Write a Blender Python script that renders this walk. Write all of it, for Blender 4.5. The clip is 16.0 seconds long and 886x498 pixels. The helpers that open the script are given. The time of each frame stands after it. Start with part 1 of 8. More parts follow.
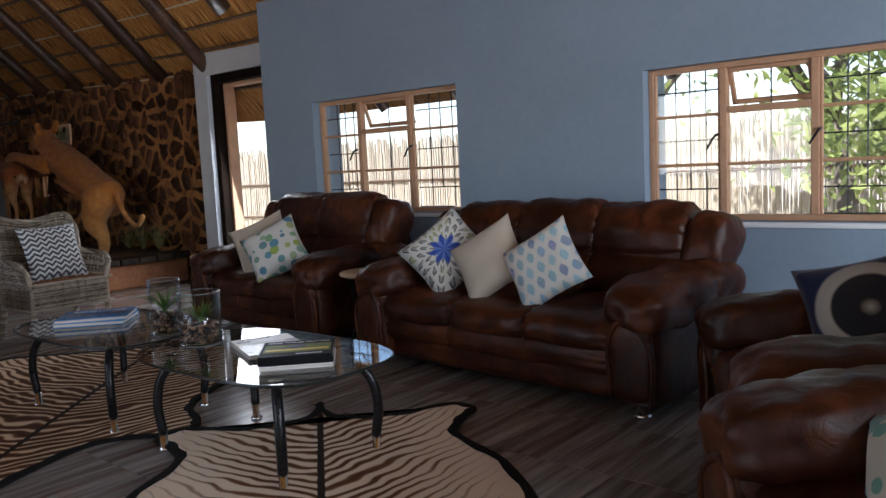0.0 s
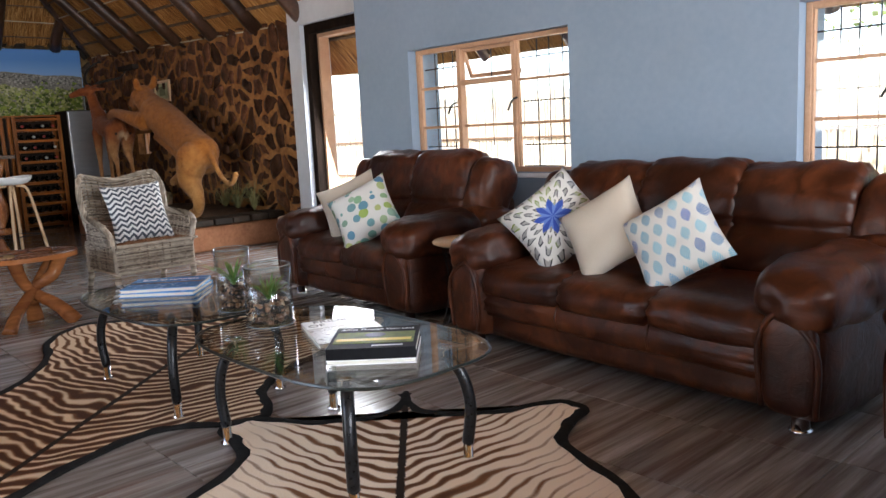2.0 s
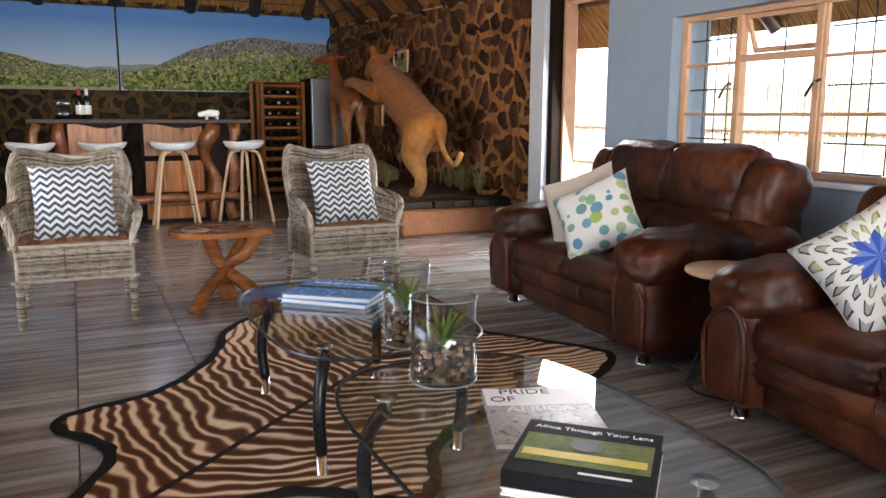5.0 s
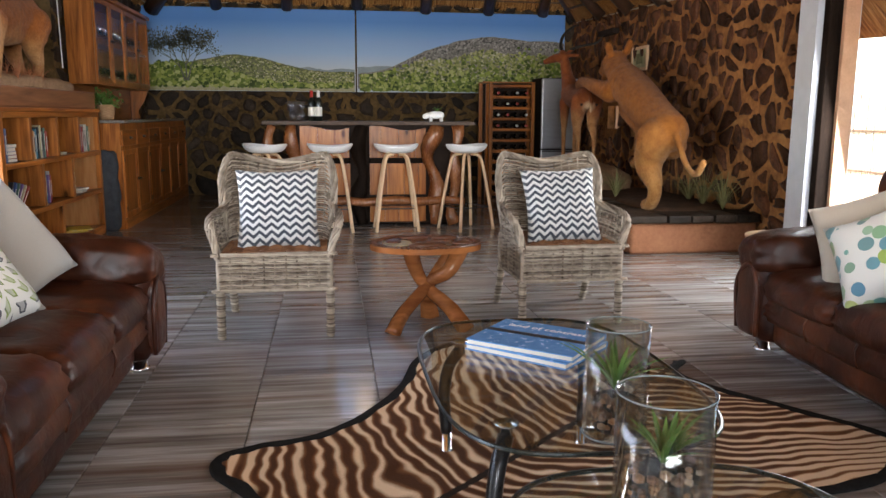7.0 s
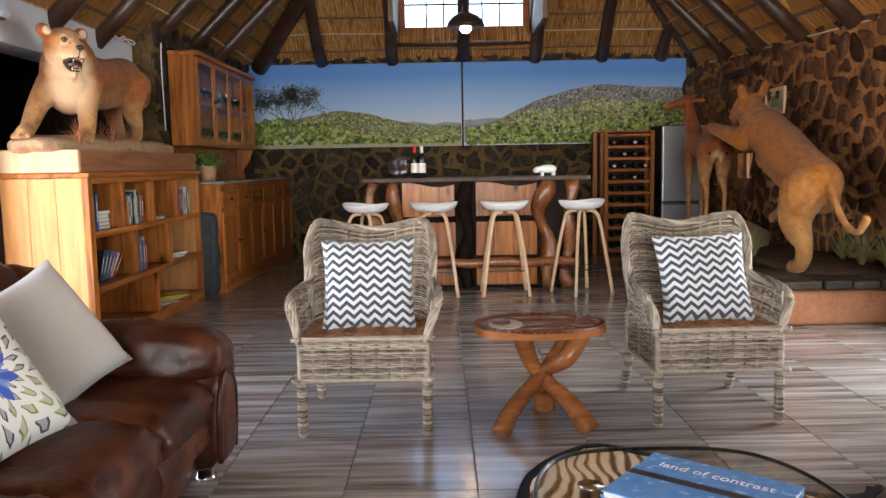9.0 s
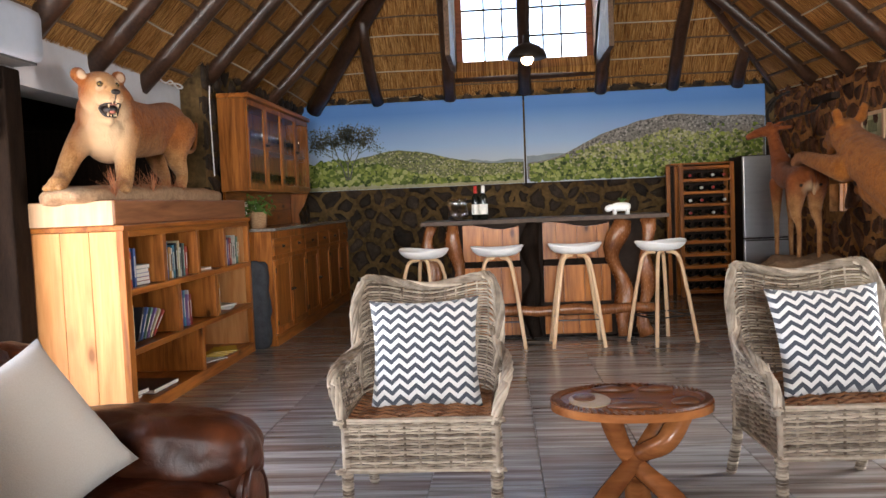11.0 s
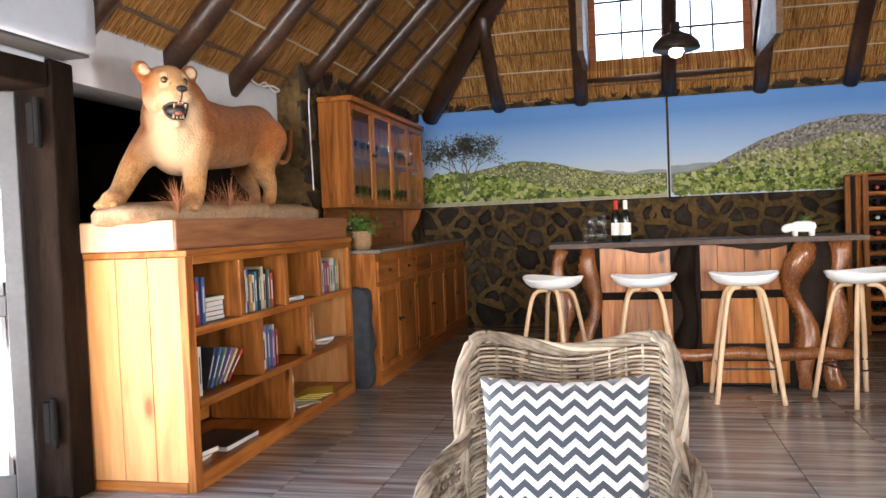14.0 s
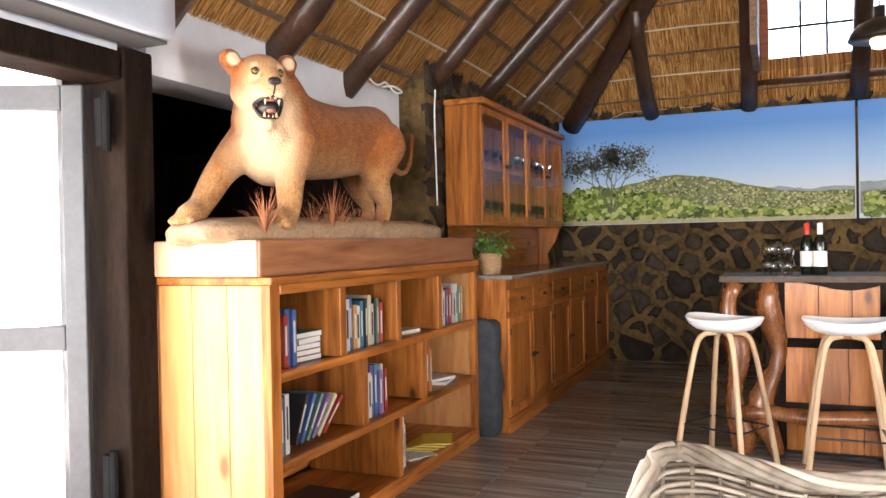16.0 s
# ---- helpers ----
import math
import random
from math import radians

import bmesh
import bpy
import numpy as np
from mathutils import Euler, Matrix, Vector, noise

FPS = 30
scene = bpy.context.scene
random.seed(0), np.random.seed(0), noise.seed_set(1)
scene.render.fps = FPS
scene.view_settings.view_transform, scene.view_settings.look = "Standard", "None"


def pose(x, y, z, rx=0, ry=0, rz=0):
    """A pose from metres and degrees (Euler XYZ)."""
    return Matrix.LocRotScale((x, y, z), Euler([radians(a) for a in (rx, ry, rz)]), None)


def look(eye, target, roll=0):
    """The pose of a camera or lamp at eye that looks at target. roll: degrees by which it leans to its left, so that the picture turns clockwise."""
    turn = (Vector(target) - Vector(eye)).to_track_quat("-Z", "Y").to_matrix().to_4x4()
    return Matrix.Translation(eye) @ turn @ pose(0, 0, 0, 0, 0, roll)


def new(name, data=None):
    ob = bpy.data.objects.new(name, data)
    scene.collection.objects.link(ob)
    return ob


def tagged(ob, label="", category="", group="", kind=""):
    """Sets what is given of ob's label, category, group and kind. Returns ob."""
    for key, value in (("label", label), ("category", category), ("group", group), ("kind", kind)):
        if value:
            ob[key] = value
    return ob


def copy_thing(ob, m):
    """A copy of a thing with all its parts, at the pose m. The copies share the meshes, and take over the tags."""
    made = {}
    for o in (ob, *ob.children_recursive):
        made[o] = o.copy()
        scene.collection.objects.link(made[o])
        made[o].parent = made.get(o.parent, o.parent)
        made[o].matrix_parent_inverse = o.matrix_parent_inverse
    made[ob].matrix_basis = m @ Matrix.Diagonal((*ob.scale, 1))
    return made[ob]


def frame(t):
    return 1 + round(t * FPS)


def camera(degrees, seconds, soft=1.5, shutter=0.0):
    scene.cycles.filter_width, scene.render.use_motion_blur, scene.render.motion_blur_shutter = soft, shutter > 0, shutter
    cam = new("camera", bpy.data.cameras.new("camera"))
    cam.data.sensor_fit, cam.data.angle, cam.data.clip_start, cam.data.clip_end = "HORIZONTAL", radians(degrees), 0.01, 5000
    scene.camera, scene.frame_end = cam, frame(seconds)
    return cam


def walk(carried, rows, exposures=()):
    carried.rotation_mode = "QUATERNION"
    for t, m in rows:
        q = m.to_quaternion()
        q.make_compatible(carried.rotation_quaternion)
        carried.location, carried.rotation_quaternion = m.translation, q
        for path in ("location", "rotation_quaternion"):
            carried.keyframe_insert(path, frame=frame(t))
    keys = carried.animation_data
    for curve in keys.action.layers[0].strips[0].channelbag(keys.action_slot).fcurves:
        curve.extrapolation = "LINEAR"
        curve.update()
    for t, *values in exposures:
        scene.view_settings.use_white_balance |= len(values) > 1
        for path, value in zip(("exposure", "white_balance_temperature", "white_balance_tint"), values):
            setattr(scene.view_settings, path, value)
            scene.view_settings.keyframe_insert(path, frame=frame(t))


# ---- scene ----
cam = camera(59.0, 16.0)
PATH = [
    (0, (0.044, 0.287, 1.177), (-1.238, 1.807, 0.965), -2.8),
    (0.5, (-0.078, 0.404, 1.174), (-1.346, 1.932, 0.932), -2.5),
    (1, (-0.214, 0.529, 1.162), (-1.505, 2.033, 0.894), -3.1),
    (1.5, (-0.287, 0.609, 1.162), (-1.646, 2.045, 0.863), -3.3),
    (2, (-0.36, 0.729, 1.154), (-1.825, 2.057, 0.85), -2.9),
    (2.5, (-0.441, 0.815, 1.162), (-1.983, 2.051, 0.856), -2.8),
    (3, (-0.609, 0.924, 1.153), (-2.209, 2.086, 0.851), -0.9),
    (3.5, (-0.774, 1.04, 1.153), (-2.43, 2.118, 0.848), -0.8),
    (6, (-1.414, 1.524, 1.148), (-3.281, 2.144, 0.787), 0.4),
    (6.5, (-1.558, 1.59, 1.148), (-3.469, 2.058, 0.786), -0.1),
    (7, (-1.726, 1.622, 1.172), (-3.677, 1.9, 0.834), 0.3),
    (7.5, (-1.934, 1.689, 1.172), (-3.907, 1.783, 0.857), 0.5),
    (8, (-2.103, 1.706, 1.163), (-4.08, 1.71, 0.861), 0.2),
    (8.5, (-2.242, 1.687, 1.191), (-4.223, 1.698, 0.913), -0.6),
    (9, (-2.375, 1.68, 1.214), (-4.363, 1.683, 1.003), -1.0),
    (9.5, (-2.464, 1.696, 1.235), (-4.457, 1.635, 1.074), -1.8),
    (12, (-3.288, 1.634, 1.274), (-5.272, 1.4, 1.182), -1.2),
    (12.5, (-3.43, 1.657, 1.288), (-5.405, 1.35, 1.212), -0.6),
    (13, (-3.617, 1.619, 1.279), (-5.586, 1.275, 1.192), -1.0),
    (13.5, (-3.838, 1.541, 1.282), (-5.8, 1.166, 1.202), -1.8),
    (14, (-4.031, 1.502, 1.29), (-5.977, 1.045, 1.225), -2.3),
    (14.5, (-4.237, 1.461, 1.307), (-6.158, 0.906, 1.259), -1.8),
    (15, (-4.454, 1.429, 1.322), (-6.345, 0.777, 1.283), -1.5),
    (15.5, (-4.654, 1.353, 1.33), (-6.526, 0.651, 1.296), -1.6),
    (16, (-4.873, 1.25, 1.337), (-6.714, 0.47, 1.32), -1.1),
]
EXPOSURES = [(0, 1.35, 6000, 12), (0.5, 1.6, 6000, 12), (1, 1.9, 6050, 12), (1.5, 2.3, 6150, 12), (2.0, 2.6, 6250, 12), (2.5, 2.8, 6350, 12), (3.5, 2.85, 6400, 12), (6, 2.85, 6450, 12), (9, 3.1, 6550, 12), (12, 3.33, 6700, 14), (14, 3.7, 6650, 13), (16, 4.0, 6650, 13)]
walk(cam, [(t, look(eye, target, roll)) for t, eye, target, roll in PATH], EXPOSURES)

# ---- sky, sun and the light of the openings ----
SUN_ELEVATION, SUN_AZIMUTH = 56.0, 186.0
world = bpy.data.worlds.new("sky")
scene.world = world
world.use_nodes = True
sky = world.node_tree.nodes.new("ShaderNodeTexSky")
sky.sky_type, sky.sun_disc = "NISHITA", False
sky.sun_elevation, sky.sun_rotation = radians(SUN_ELEVATION), radians(SUN_AZIMUTH)
back = world.node_tree.nodes["Background"]
back.inputs["Strength"].default_value = 0.15
world.node_tree.links.new(sky.outputs[0], back.inputs["Color"])

sun = new("sun", bpy.data.lights.new("sun", "SUN"))
sun.data.energy, sun.data.angle, sun.data.color = 5.0, radians(0.5), (1.0, 0.95, 0.87)
a, e = radians(SUN_AZIMUTH), radians(SUN_ELEVATION)
sun.matrix_world = look((0, 0, 0), (-math.sin(a) * math.cos(e), -math.cos(a) * math.cos(e), -math.sin(e)))


def opening_light(name, eye, target, width, height, power, colour=(0.96, 0.985, 1.0)):
    """Sky light that comes in through an opening of the place."""
    lamp = new(name, bpy.data.lights.new(name, "AREA"))
    lamp.data.shape, lamp.data.size, lamp.data.size_y = "RECTANGLE", width, height
    lamp.data.energy, lamp.data.color = power, colour
    lamp.matrix_world = look(eye, target)


opening_light("rear_window_light", (3.32, 1.9, 1.5), (0, 1.9, 1.1), 3.6, 1.8, 92)
opening_light("side_door_light", (-6.62, 5.36, 1.15), (-6.4, 3.2, 0.6), 0.9, 2.0, 17)
opening_light("patio_door_light", (-4.4, -1.45, 1.05), (-4.4, 2, 1.2), 2.9, 2.0, 10)

# ---- materials ----
def shade(name, rough=0.6, metal=0.0):
    m = bpy.data.materials.new(name)
    m.use_nodes = True
    b = m.node_tree.nodes["Principled BSDF"]
    b.inputs["Roughness"].default_value, b.inputs["Metallic"].default_value = rough, metal
    b.inputs["Specular IOR Level"].default_value = 0.5 if rough < 0.45 else 0.15
    return m, m.node_tree, b


def node(tree, kind, **settings):
    n = tree.nodes.new("ShaderNode" + kind)
    for key, value in settings.items():
        if key in n.inputs:
            n.inputs[key].default_value = value
    return n


def coords(tree, scale=(1, 1, 1), turn=(0, 0, 0), shift=True):
    """Object coordinates, moved at random from object to object."""
    tc, mp = tree.nodes.new("ShaderNodeTexCoord"), tree.nodes.new("ShaderNodeMapping")
    mp.inputs["Scale"].default_value, mp.inputs["Rotation"].default_value = scale, turn
    tree.links.new(tc.outputs["Object"], mp.inputs["Vector"])
    if shift:
        oi, ml = tree.nodes.new("ShaderNodeObjectInfo"), tree.nodes.new("ShaderNodeMath")
        ml.operation = "MULTIPLY"
        ml.inputs[1].default_value = 37.0
        tree.links.new(oi.outputs["Random"], ml.inputs[0])
        tree.links.new(ml.outputs[0], mp.inputs["Location"])
    return mp.outputs[0]


def ramp(tree, fac, stops):
    r = tree.nodes.new("ShaderNodeValToRGB")
    els = r.color_ramp.elements
    while len(els) < len(stops):
        els.new(0.5)
    for el, (at, c) in zip(els, stops):
        el.position, el.color = at, (*c, 1)
    tree.links.new(fac, r.inputs[0])
    return r.outputs[0]


def mix(tree, fac, a, b, blend="MIX"):
    n = tree.nodes.new("ShaderNodeMix")
    n.data_type, n.blend_type = "RGBA", blend
    for value, socket in ((fac, n.inputs[0]), (a, n.inputs[6]), (b, n.inputs[7])):
        if isinstance(value, bpy.types.NodeSocket):
            tree.links.new(value, socket)
        else:
            socket.default_value = value if socket == n.inputs[0] else (*value, 1)
    return n.outputs[2]


def math_node(tree, op, a, b=0.0):
    n = tree.nodes.new("ShaderNodeMath")
    n.operation = op
    for value, socket in ((a, n.inputs[0]), (b, n.inputs[1])):
        if isinstance(value, bpy.types.NodeSocket):
            tree.links.new(value, socket)
        else:
            socket.default_value = value
    return n.outputs[0]


def bump(tree, bsdf, height, strength=0.3, distance=0.01):
    n = node(tree, "Bump", Strength=strength, Distance=distance)
    tree.links.new(height, n.inputs["Height"])
    tree.links.new(n.outputs[0], bsdf.inputs["Normal"])


def surface(name, dark, light, scale=6.0, rough=0.6, metal=0.0, stretch=(1, 1, 1), relief=0.2, depth=0.005, spread=0.0, detail=6.0, fine=8.0, rough_var=0.1):
    """Two scales of mottling between two colours, relief, uneven gloss; spread: how far objects differ from one another."""
    m, t, b = shade(name, rough, metal)
    v = coords(t, stretch)
    big, small = node(t, "TexNoise", Scale=scale, Detail=detail, Roughness=0.6), node(t, "TexNoise", Scale=scale * fine, Detail=4.0)
    for n in (big, small):
        t.links.new(v, n.inputs["Vector"])
    both = math_node(t, "ADD", math_node(t, "MULTIPLY", big.outputs[0], 0.65), math_node(t, "MULTIPLY", small.outputs[0], 0.35))
    c = ramp(t, both, [(0.3, dark), (0.7, light)])
    if spread:
        oi = t.nodes.new("ShaderNodeObjectInfo")
        hsv = t.nodes.new("ShaderNodeHueSaturation")
        t.links.new(c, hsv.inputs["Color"])
        t.links.new(math_node(t, "ADD", math_node(t, "MULTIPLY", oi.outputs["Random"], 2 * spread), 1 - spread), hsv.inputs["Value"])
        c = hsv.outputs[0]
    t.links.new(c, b.inputs["Base Color"])
    t.links.new(math_node(t, "ADD", math_node(t, "MULTIPLY", small.outputs[0], 2 * rough_var), rough - rough_var), b.inputs["Roughness"])
    if relief:
        bump(t, b, both, relief, depth)
    return m


def wood(name, dark, light, along="x", scale=1.0, rough=0.45, knots=True, spread=0.1, contrast=(0.3, 0.72)):
    """Sawn timber: growth rings drawn out along the grain, with knots."""
    m, t, b = shade(name, rough)
    b.inputs["Specular IOR Level"].default_value = 0.22
    s = {"x": (1.2, 14, 14), "y": (14, 1.2, 14), "z": (14, 14, 1.2)}[along]
    v = coords(t, tuple(scale * q for q in s))
    n1, n2 = node(t, "TexNoise", Scale=1.0, Detail=5.0, Distortion=1.2), node(t, "TexNoise", Scale=6.0, Detail=3.0)
    for n in (n1, n2):
        t.links.new(v, n.inputs["Vector"])
    f = math_node(t, "ADD", math_node(t, "MULTIPLY", n1.outputs[0], 0.75), math_node(t, "MULTIPLY", n2.outputs[0], 0.25))
    c = ramp(t, f, [(contrast[0], dark), (contrast[1], light)])
    if knots:
        k = {"x": (2.2, 5, 5), "y": (5, 2.2, 5), "z": (5, 5, 2.2)}[along]
        vo = node(t, "TexVoronoi", Scale=1.0)
        t.links.new(coords(t, tuple(scale * q for q in k)), vo.inputs["Vector"])
        spot = ramp(t, vo.outputs["Distance"], [(0.06, (1, 1, 1)), (0.13, (0.35, 0.35, 0.35)), (0.24, (0, 0, 0))])
        c = mix(t, spot, c, tuple(0.45 * q for q in dark))
    oi, hsv = t.nodes.new("ShaderNodeObjectInfo"), t.nodes.new("ShaderNodeHueSaturation")
    t.links.new(c, hsv.inputs["Color"])
    t.links.new(math_node(t, "ADD", math_node(t, "MULTIPLY", oi.outputs["Random"], 2 * spread), 1 - spread), hsv.inputs["Value"])
    t.links.new(hsv.outputs[0], b.inputs["Base Color"])
    bump(t, b, f, 0.15, 0.003)
    return m


def pane_material(name):
    """Thin window glass: clear, with a faint gloss."""
    m, t, b = shade(name, 0.02)
    out = t.nodes["Material Output"]
    clear, gloss, blend = node(t, "BsdfTransparent"), node(t, "BsdfGlossy", Roughness=0.02), node(t, "MixShader")
    blend.inputs[0].default_value = 0.07
    t.links.new(clear.outputs[0], blend.inputs[1])
    t.links.new(gloss.outputs[0], blend.inputs[2])
    t.links.new(blend.outputs[0], out.inputs["Surface"])
    return m


def clear_material(name, tint=(0.95, 0.965, 0.96), strength=0.8, base=0.045):
    """Thin clear glass: see-through, with gloss that grows at a slant."""
    m, t, b = shade(name, 0.0)
    clear, gloss, blend, fr = node(t, "BsdfTransparent"), node(t, "BsdfGlossy", Roughness=0.0), node(t, "MixShader"), node(t, "LayerWeight", Blend=0.5)
    clear.inputs["Color"].default_value = (*tint, 1)
    t.links.new(math_node(t, "ADD", math_node(t, "MULTIPLY", math_node(t, "POWER", fr.outputs["Facing"], 3.2), strength), base), blend.inputs[0])
    t.links.new(clear.outputs[0], blend.inputs[1])
    t.links.new(gloss.outputs[0], blend.inputs[2])
    t.links.new(blend.outputs[0], t.nodes["Material Output"].inputs["Surface"])
    return m


def thatch_material(name):
    """Bundled straw: strands along the slope, in courses."""
    m, t, b = shade(name, 0.75)
    v = coords(t, (1, 1, 1), shift=False)
    st = node(t, "Mapping", Scale=(75, 3.5, 3.5))
    uv = t.nodes.new("ShaderNodeUVMap")
    t.links.new(uv.outputs[0], st.inputs["Vector"])
    a1, a2 = node(t, "TexNoise", Scale=1.0, Detail=4.0), node(t, "TexNoise", Scale=1.4, Detail=3.0)
    t.links.new(st.outputs[0], a1.inputs["Vector"])
    t.links.new(v, a2.inputs["Vector"])
    c = ramp(t, a1.outputs[0], [(0.32, (0.075, 0.028, 0.007)), (0.48, (0.36, 0.165, 0.042)), (0.66, (0.68, 0.39, 0.135))])
    tone = ramp(t, a2.outputs[0], [(0.3, (0.78, 0.7, 0.62)), (0.7, (1, 1, 1))])
    t.links.new(mix(t, 1.0, c, tone, "MULTIPLY"), b.inputs["Base Color"])
    bump(t, b, a1.outputs[0], 0.9, 0.02)
    return m


def leather_material(name):
    """Rubbed aniline leather: reddish where worn, darker in the folds, with pores and fine creases."""
    m, t, b = shade(name, 0.36)
    b.inputs["Specular IOR Level"].default_value = 0.26
    v = coords(t)
    big, mid, pores = node(t, "TexNoise", Scale=2.4, Detail=4.0), node(t, "TexNoise", Scale=11.0, Detail=6.0, Distortion=0.8), node(t, "TexVoronoi", Scale=420.0)
    fold = node(t, "TexVoronoi", Scale=13.0)
    fold.feature = "DISTANCE_TO_EDGE"
    warp = mix(t, 0.12, v, mid.outputs["Color"])
    for n in (big, mid, pores):
        t.links.new(v, n.inputs["Vector"])
    t.links.new(warp, fold.inputs["Vector"])
    tone = math_node(t, "ADD", math_node(t, "MULTIPLY", big.outputs[0], 0.6), math_node(t, "MULTIPLY", mid.outputs[0], 0.4))
    c = ramp(t, tone, [(0.34, (0.013, 0.0036, 0.002)), (0.5, (0.042, 0.011, 0.0045)), (0.68, (0.13, 0.037, 0.013))])
    t.links.new(c, b.inputs["Base Color"])
    t.links.new(math_node(t, "ADD", math_node(t, "MULTIPLY", mid.outputs[0], 0.3), 0.22), b.inputs["Roughness"])
    crease = ramp(t, fold.outputs["Distance"], [(0.0, (0, 0, 0)), (0.07, (1, 1, 1))])
    height = math_node(t, "ADD", math_node(t, "ADD", math_node(t, "MULTIPLY", mid.outputs[0], 0.9), math_node(t, "MULTIPLY", crease, 0.05)), math_node(t, "MULTIPLY", pores.outputs["Distance"], 0.05))
    bump(t, b, height, 0.5, 0.012)
    return m


M = {}
M["wall_paint"] = surface("grey_blue_wall_paint", (0.215, 0.28, 0.36), (0.265, 0.33, 0.415), 1.2, 0.55, relief=0.15, depth=0.006, fine=20)
M["white_paint"] = surface("white_wall_paint", (0.66, 0.68, 0.70), (0.78, 0.8, 0.82), 1.5, 0.6, relief=0.15)
M["grey_paint"] = surface("pale_grey_plaster", (0.48, 0.5, 0.53), (0.58, 0.6, 0.63), 1.4, 0.6, relief=0.2)
M["mortar"] = surface("ochre_mortar", (0.1, 0.042, 0.014), (0.46, 0.22, 0.08), 2.2, 0.9, relief=0.6, depth=0.02)
M["mortar_grey"] = surface("brown_mortar", (0.025, 0.016, 0.008), (0.19, 0.12, 0.048), 2.6, 0.9, relief=0.6, depth=0.02)
M["stone"] = surface("brown_field_stone", (0.012, 0.006, 0.0045), (0.12, 0.048, 0.022), 9.0, 0.6, relief=0.5, depth=0.015, spread=0.55)
M["stone_dark"] = surface("dark_field_stone", (0.007, 0.005, 0.004), (0.058, 0.04, 0.027), 9.0, 0.6, relief=0.5, depth=0.015, spread=0.5)
M["grout"] = surface("pale_grey_grout", (0.22, 0.2, 0.18), (0.4, 0.37, 0.34), 6.0, 0.85, relief=0.3)
M["thatch"] = thatch_material("straw_thatch")
M["pole"] = surface("dark_roof_pole", (0.012, 0.006, 0.004), (0.085, 0.04, 0.022), 5.0, 0.36, relief=0.5, depth=0.01, spread=0.35)
M["batten"] = surface("thin_roof_lath", (0.05, 0.03, 0.02), (0.2, 0.13, 0.08), 8.0, 0.6, spread=0.4)
M["string"] = surface("pale_binding_rope", (0.4, 0.34, 0.25), (0.6, 0.52, 0.4), 20, 0.8)
M["frame_tan"] = surface("tan_window_paint", (0.42, 0.24, 0.14), (0.55, 0.33, 0.21), 8.0, 0.45, relief=0.1)
M["red_wood"] = wood("red_stained_frame", (0.16, 0.045, 0.015), (0.36, 0.11, 0.04), "y", knots=False)
# dark timber; also lines the passage, where near-black stands for missing light
M["dark_wood_and_shade"] = surface("dark_timber_and_passage_shade", (0.004, 0.003, 0.0025), (0.022, 0.014, 0.01), 6.0, 0.7, stretch=(3, 3, 0.5), relief=0.4, depth=0.01)
M["dark_wood_and_shade"].node_tree.nodes["Principled BSDF"].inputs["Specular IOR Level"].default_value = 0.02
M["pine"] = wood("varnished_pine", (0.12, 0.031, 0.006), (0.53, 0.19, 0.04), "x", 1.0, 0.3, spread=0.2)
M["pine_v"] = wood("varnished_pine_upright", (0.12, 0.031, 0.006), (0.53, 0.19, 0.04), "z", 1.0, 0.3, spread=0.2)
M["pine_y"] = wood("varnished_pine_cross", (0.12, 0.031, 0.006), (0.53, 0.19, 0.04), "y", 1.0, 0.3, spread=0.2)
M["leather"] = leather_material("brown_leather")
M["black_metal"] = surface("black_metal", (0.012, 0.012, 0.013), (0.03, 0.03, 0.032), 10, 0.3, 0.6, relief=0.05)
M["chrome"] = surface("chrome", (0.75, 0.75, 0.76), (0.85, 0.85, 0.86), 10, 0.08, 1.0, relief=0.0, rough_var=0.03)
M["pane"] = pane_material("window_pane")
M["white_plastic"] = surface("white_plastic", (0.74, 0.74, 0.73), (0.8, 0.8, 0.79), 3.0, 0.35, relief=0.03)

# ---- building ----
def part(name, bm, material, parent=None, label="", smooth=0.0):
    """Links a bmesh as one mesh object under a thing or a part."""
    me = bpy.data.meshes.new(name)
    if smooth:
        for f in bm.faces:
            f.smooth = True
        for ed in bm.edges:
            if len(ed.link_faces) == 2 and ed.calc_face_angle(0) > smooth:
                ed.smooth = False
    bm.to_mesh(me)
    bm.free()
    if material:
        me.materials.append(material)
    ob = new(name, me)
    if parent:
        ob.parent = parent
    if label:
        tagged(ob, label)
    return ob


def thing(name, label, category, at=None, group="", kind=""):
    ob = tagged(new(name), label, category, group, kind)
    if at is not None:
        ob.matrix_world = at
    return ob


def box(bm, lo, hi, bevel=0.0, segments=2, m=None):
    """A box between two corners, its edges rounded."""
    lo, hi = Vector(lo), Vector(hi)
    made = bmesh.ops.create_cube(bm, size=1.0, matrix=(m or Matrix()) @ Matrix.Translation((lo + hi) / 2) @ Matrix.Diagonal((*(hi - lo), 1)))
    if bevel:
        edges = list({ed for v in made["verts"] for ed in v.link_edges})
        bmesh.ops.bevel(bm, geom=edges, offset=bevel, segments=segments, affect="EDGES", profile=0.5)
    return bm


def one_box(lo, hi, bevel=0.0, segments=2, m=None):
    return box(bmesh.new(), lo, hi, bevel, segments, m)


